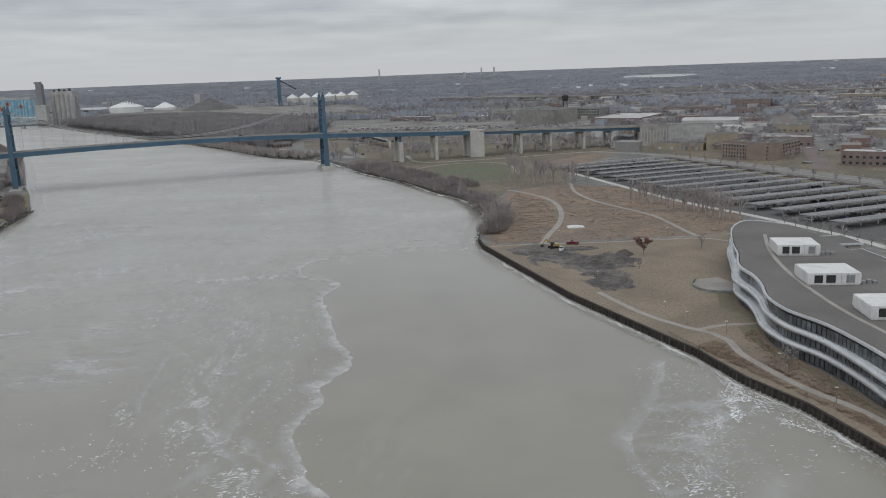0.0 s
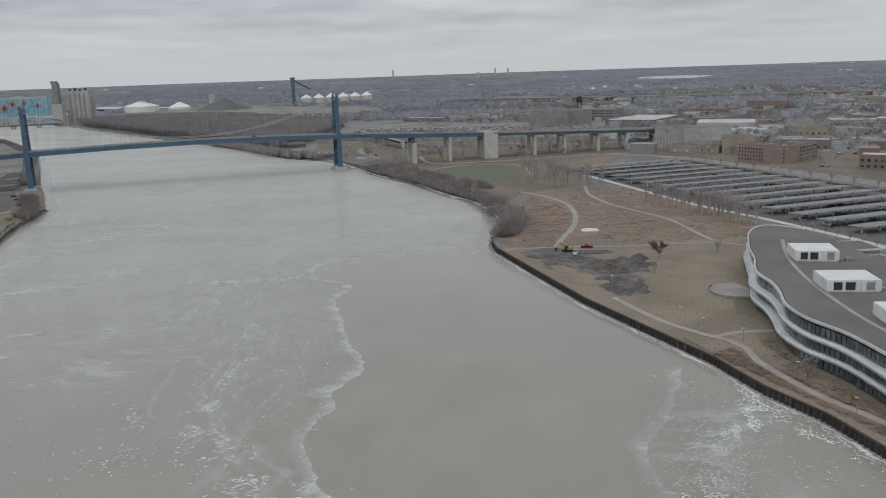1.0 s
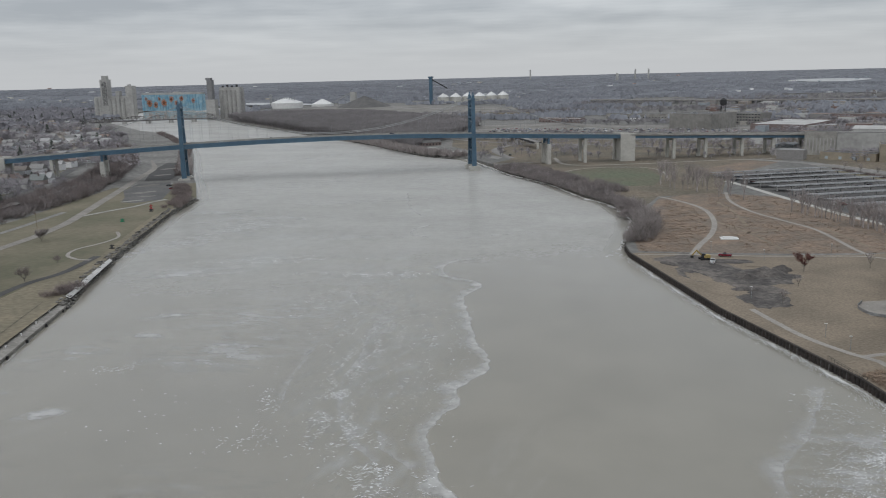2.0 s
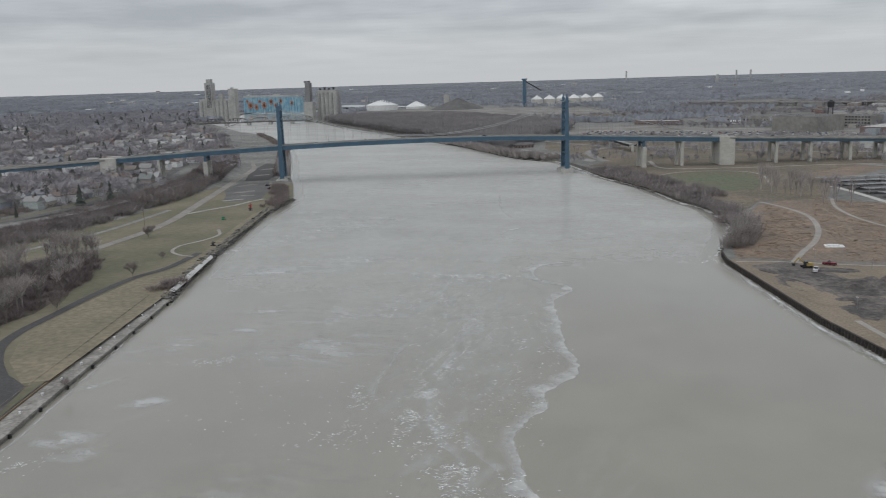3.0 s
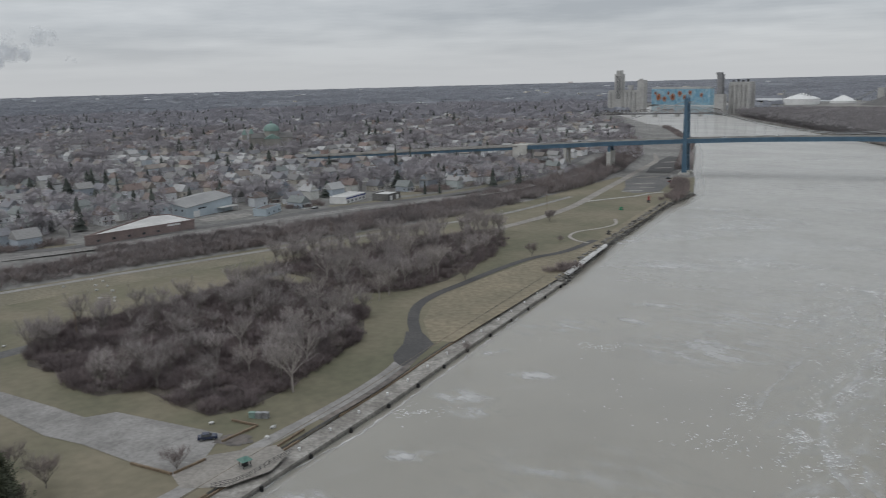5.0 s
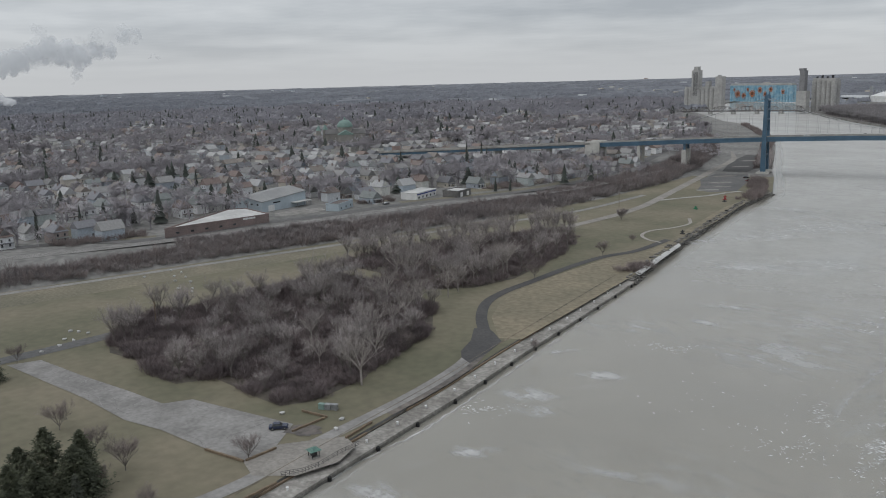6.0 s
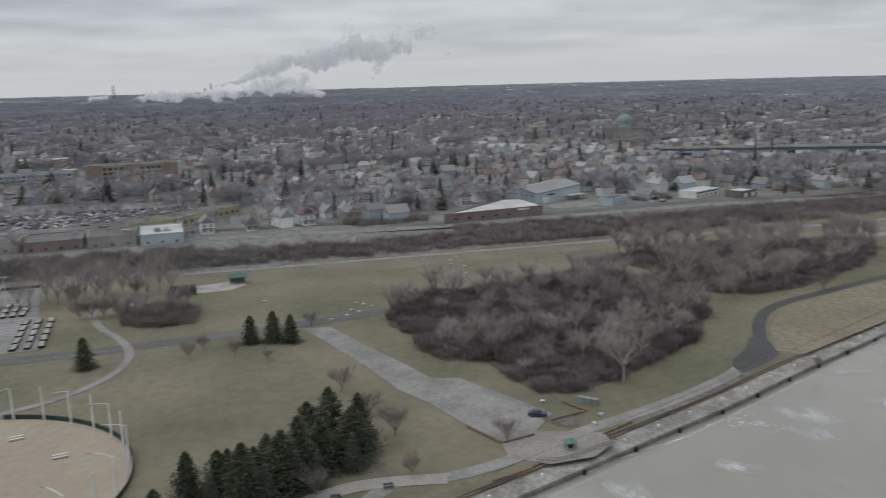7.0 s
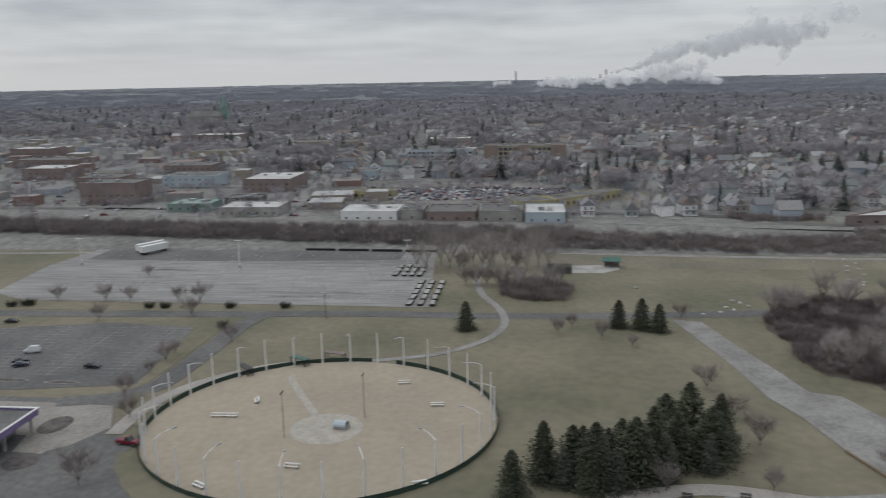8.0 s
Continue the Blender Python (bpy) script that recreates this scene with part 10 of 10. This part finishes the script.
def soil_mound(x, y, a, b, h, seed, yaw=0):
    n, rings = 26, 6
    vs, fs = [(0, 0, h)], []
    for r in range(1, rings + 1):
        for k in range(n):
            t_ = 6.28318 * k / n
            q = r / rings
            j = 1 + 0.25 * noise.noise(Vector((math.cos(t_) * 2, math.sin(t_) * 2, seed)))
            z = h * (1 - q ** 1.4) * (1 + 0.5 * noise.noise(Vector((q * 3 * math.cos(t_), q * 3 * math.sin(t_), seed + 3)))) if r < rings else -0.2
            vs.append((a * q * j * math.cos(t_), b * q * j * math.sin(t_), z))
    fs += [(0, 1 + k, 1 + (k + 1) % n) for k in range(n)]
    for r in range(rings - 1):
        fs += [(1 + r * n + k, 1 + (r + 1) * n + k, 1 + (r + 1) * n + (k + 1) % n, 1 + r * n + (k + 1) % n) for k in range(n)]
    o = Geo().add(vs, fs).ob("soil_mound", M_dirt, smooth=True)
    o.matrix_world = pose(x, y, EZ + 0.05, 0, 0, yaw)
    return tagged(o, "heap of dark dug soil on the site", "soil heap", "soil heaps")


soil_mound(46, 337, 11, 6, 2.4, 1, 20)
soil_mound(54, 344, 6, 4, 2.0, 2, 60)
soil_mound(40, 330, 5, 3, 1.4, 3, 10)
soil_mound(12, 350, 6, 2.5, 0.8, 4, -40)
soil_mound(38, 312, 7, 3, 0.7, 5, 10)
sl = Geo().box(0, 8, 0, 5, 0, 0.5).box(1, 6, 1, 4, 0.5, 0.9).ob("stone_pallet", M_white)
sl.matrix_world = pose(36.5, 403.5, EZ + 0.05, 0, 0, 5)
tagged(sl, "stack of white slabs lying in the prairie", "slab stack")
lp = None
for x, y in ((66.8, 236), (72.6, 208), (77.6, 184.5), (58, 246.5), (37.7, 299.4), (50, 362.6), (79, 378), (53.7, 258), (102, 362), (30, 378)):
    if lp is None:
        lp = thing("path_lamp", pose(x, y, EZ), "slim pale path lamp with a flat head", "lamp post", "path lamps")
        Geo().tube((0, 0, 0), (0, 0, 4.2), 0.09, 0.07, 6).ob("post", M_steel, lp)
        Geo().box(-0.5, 0.3, -0.18, 0.18, 4.18, 4.3).ob("lamp_head", M_white, lp)
    else:
        copy_thing(lp, pose(x, y, EZ))
TUFT = [clump(600 + i, 30, 0.06, 1.0, 1.3) for i in range(3)]
M_tuft = mat("dry_grass_tufts", (0.31, 0.235, 0.175), (0.24, 0.18, 0.138), 0.15, 0.95, fine=1.5, amount=0.25)
rnd = random.Random(17)
tufts = fill([(76, 182), (68, 200), (62, 212), (56, 226), (62, 231), (70, 214), (76, 200), (82, 184), (92, 150), (88, 142)], 0.9, 0.4, 0.8, 1.0, 31)
tufts += fill([(81, 180), (72, 212), (72, 236), (76, 240), (76, 222), (82, 204), (86, 184)], 1.3, 0.35, 0.7, 1.0, 32)
tufts += fill([(42, 556), (92, 541), (128, 428), (113, 388), (97, 381), (60, 377), (45, 377), (40, 452), (38, 500)], 3.0, 0.25, 0.5, 1.3, 33)
tufts += fill([(22, 374), (-1, 374), (-3, 400), (2, 430), (8, 480), (14, 528), (28, 505), (33, 470), (32, 425)], 2.4, 0.25, 0.5, 1.3, 34)
way = [q for p in PATHS_EAST for q in smooth_line(p, 1.5)]
tufts = [q for q in tufts if all((q[0] - w.x) ** 2 + (q[1] - w.y) ** 2 > 4.0 for w in way)]
brush("prairie_tufts", tufts, M_tuft, "dry russet prairie grass tufts", TUFT)
tf = thing("terrace_fence", pose(0, 0, EZ + 0.11), "pale slatted fence round the terrace", "fence")
arc_ = smooth_line([(82, 280), (73, 283), (70, 291), (73, 299)], 1.2)
for a, b in zip(arc_, arc_[1:]):
    Geo().beam((a.x, a.y, 0.5), (b.x, b.y, 0.5), 0.06, 0.9).ob("fence_panel", M_steel, tf)
gr = thing("wall_railing", pose(0, 0, EZ), "dark steel railing above the river wall", "railing")
for k in range(12):
    u = (50.4 + 0.55 * k, 237.7 - 1.5 * k)
    Geo().beam((*u, 0), (*u, 1.1), 0.08, 0.08).ob("post", M_dark_steel, gr)
Geo().beam((50.4, 237.7, 1.1), (56.5, 221.2, 1.1), 0.07, 0.07).beam((50.4, 237.7, 0.6), (56.5, 221.2, 0.6), 0.06, 0.06).ob("rail", M_dark_steel, gr)

# ---- steam over the distant works ----
def steam_material(name, c1, c2, most):
    """Dense vapour: scatters light from both sides, thin at its edges."""
    m = faded(name, c1, c2, 0.02, 1.0, 0.5, 6.0)
    n, l = m.node_tree.nodes, m.node_tree.links
    b = n["Principled BSDF"]
    at = [q for q in n if q.bl_idname == "ShaderNodeAttribute"][0]
    no = [q for q in n if q.bl_idname == "ShaderNodeTexNoise"][-1]
    a_ = n.new("ShaderNodeMath")
    a_.operation = "MULTIPLY_ADD"
    l.new(no.outputs[0], a_.inputs[0])
    a_.inputs[1].default_value, a_.inputs[2].default_value = 0.9, -0.45
    c_ = n.new("ShaderNodeMath")
    c_.operation = "ADD"
    l.new(a_.outputs[0], c_.inputs[0])
    l.new(at.outputs["Fac"], c_.inputs[1])
    d_ = n.new("ShaderNodeMapRange")
    d_.interpolation_type = "SMOOTHSTEP"
    d_.inputs[1].default_value, d_.inputs[2].default_value, d_.inputs[4].default_value = 0.16, 0.75, most
    l.new(c_.outputs[0], d_.inputs[0])
    l.new(d_.outputs[0], b.inputs["Alpha"])
    tr = n.new("ShaderNodeBsdfTranslucent")
    tr.inputs["Color"].default_value = (*c1, 1)
    tp = n.new("ShaderNodeBsdfTransparent")
    m1 = n.new("ShaderNodeMixShader")
    m2 = n.new("ShaderNodeMixShader")
    l.new(d_.outputs[0], m1.inputs[0])
    l.new(tp.outputs[0], m1.inputs[1])
    l.new(tr.outputs[0], m1.inputs[2])
    m2.inputs[0].default_value = 0.3
    l.new(b.outputs[0], m2.inputs[1])
    l.new(m1.outputs[0], m2.inputs[2])
    l.new(m2.outputs[0], n["Material Output"].inputs["Surface"])
    return m


def steam_cloud(blobs, x, step, material, label, seed, lean=0.5):
    """One billowing front of vapour: a curtain that bulges over round puffs (y, z, radius, density) and thins out between them."""
    rnd = random.Random(seed)
    puffs = []
    for y, z, r, k in blobs:
        puffs.append((y, z, r, k))
        for _ in range(9):
            a = rnd.uniform(0, 6.283)
            q = rnd.uniform(0.5, 1.0)
            puffs.append((y + r * q * math.cos(a), z + r * q * 0.8 * math.sin(a), r * rnd.uniform(0.25, 0.55), k * rnd.uniform(0.6, 1.0)))
    P = np.array(puffs)
    y0, y1 = (P[:, 0] - P[:, 2]).min() - 20, (P[:, 0] + P[:, 2]).max() + 20
    z0, z1 = (P[:, 1] - P[:, 2]).min() - 20, (P[:, 1] + P[:, 2]).max() + 20
    nu, nv = int((y1 - y0) / step), int((z1 - z0) / step)
    vs, th, keep = [], [], []
    for j in range(nv + 1):
        for i in range(nu + 1):
            y, z = y0 + (y1 - y0) * i / nu, z0 + (z1 - z0) * j / nv
            wy = y + 14 * noise.noise(Vector((y / 45, z / 45, seed)))
            wz = z + 14 * noise.noise(Vector((y / 45, z / 45, seed + 9)))
            d2 = ((wy - P[:, 0]) ** 2 + (wz - P[:, 1]) ** 2) / P[:, 2] ** 2
            dome = np.sqrt(np.maximum(0, 1 - d2))
            h = float((dome * P[:, 2]).max())
            t_ = float((np.maximum(0, 1 - d2) * P[:, 3]).max())
            vs.append((x + 0.8 * h - lean * (z - z0), y, z))
            th.append(t_)
    fs = [(j * (nu + 1) + i, j * (nu + 1) + i + 1, (j + 1) * (nu + 1) + i + 1, (j + 1) * (nu + 1) + i) for j in range(nv) for i in range(nu)]
    fs = [f for f in fs if max(th[k] for k in f) > 0]
    o = with_thickness(Geo().add(vs, fs).ob("steam_plume", material, smooth=True), th)
    return tagged(o, label, "steam", kind="structure")


M_vapour = steam_material("steam", (0.92, 0.92, 0.92), (0.86, 0.86, 0.87), 0.92)
M_vapour_grey = steam_material("drifting_steam", (0.80, 0.82, 0.84), (0.74, 0.76, 0.78), 0.75)
rnd = random.Random(91)
low = [(-225 + 22 * k, 38 + 5 * k, 15 + 2 * k, 0.8) for k in range(4)]
low += [(10 + 17 * k + rnd.uniform(-8, 8), 40 + rnd.uniform(-8, 16) + (16 if 470 < 10 + 17 * k < 830 else 0), rnd.uniform(16, 32), rnd.uniform(0.6, 1.0)) for k in range(52)]
low += [(790, 95, 34, 0.9), (800, 125, 30, 0.8), (770, 70, 34, 0.9), (540, 84, 34, 0.8), (600, 100, 40, 0.8), (660, 96, 40, 0.8), (720, 105, 36, 0.8)]
low = [(y * 0.767, 82 - (82 - z) * 0.767, r * 0.767, k) for y, z, r, k in low]
steam_cloud(low, -3290, 5.5, M_vapour, "low white bank of steam over the distant works", 1)
high = [(361, 87, 9, 0.9), (385, 92, 11, 0.9), (410, 97, 12, 0.9), (435, 102, 14, 0.9), (462, 108, 17, 0.9), (495, 118, 22, 0.9), (543, 134, 32, 0.9), (600, 160, 46, 0.9), (650, 172, 48, 0.9), (700, 195, 52, 0.9), (790, 205, 44, 0.9), (850, 170, 36, 0.8), (870, 205, 55, 1.0), (927, 222, 70, 1.0), (1000, 245, 70, 0.9), (1073, 265, 76, 0.9), (1150, 258, 70, 0.9), (1210, 240, 66, 0.9), (1290, 262, 58, 0.8), (1360, 268, 46, 0.7), (1200, 182, 40, 0.7), (1188, 142, 26, 0.6), (1160, 108, 16, 0.4), (1060, 330, 60, 0.5), (1300, 320, 70, 0.4), (1450, 340, 56, 0.55), (1500, 352, 44, 0.5), (1575, 250, 22, 0.45), (1600, 225, 18, 0.4)]
steam_cloud(high, -4360, 9, M_vapour_grey, "grey steam plume drifting up from the distant works", 2, 0.2)
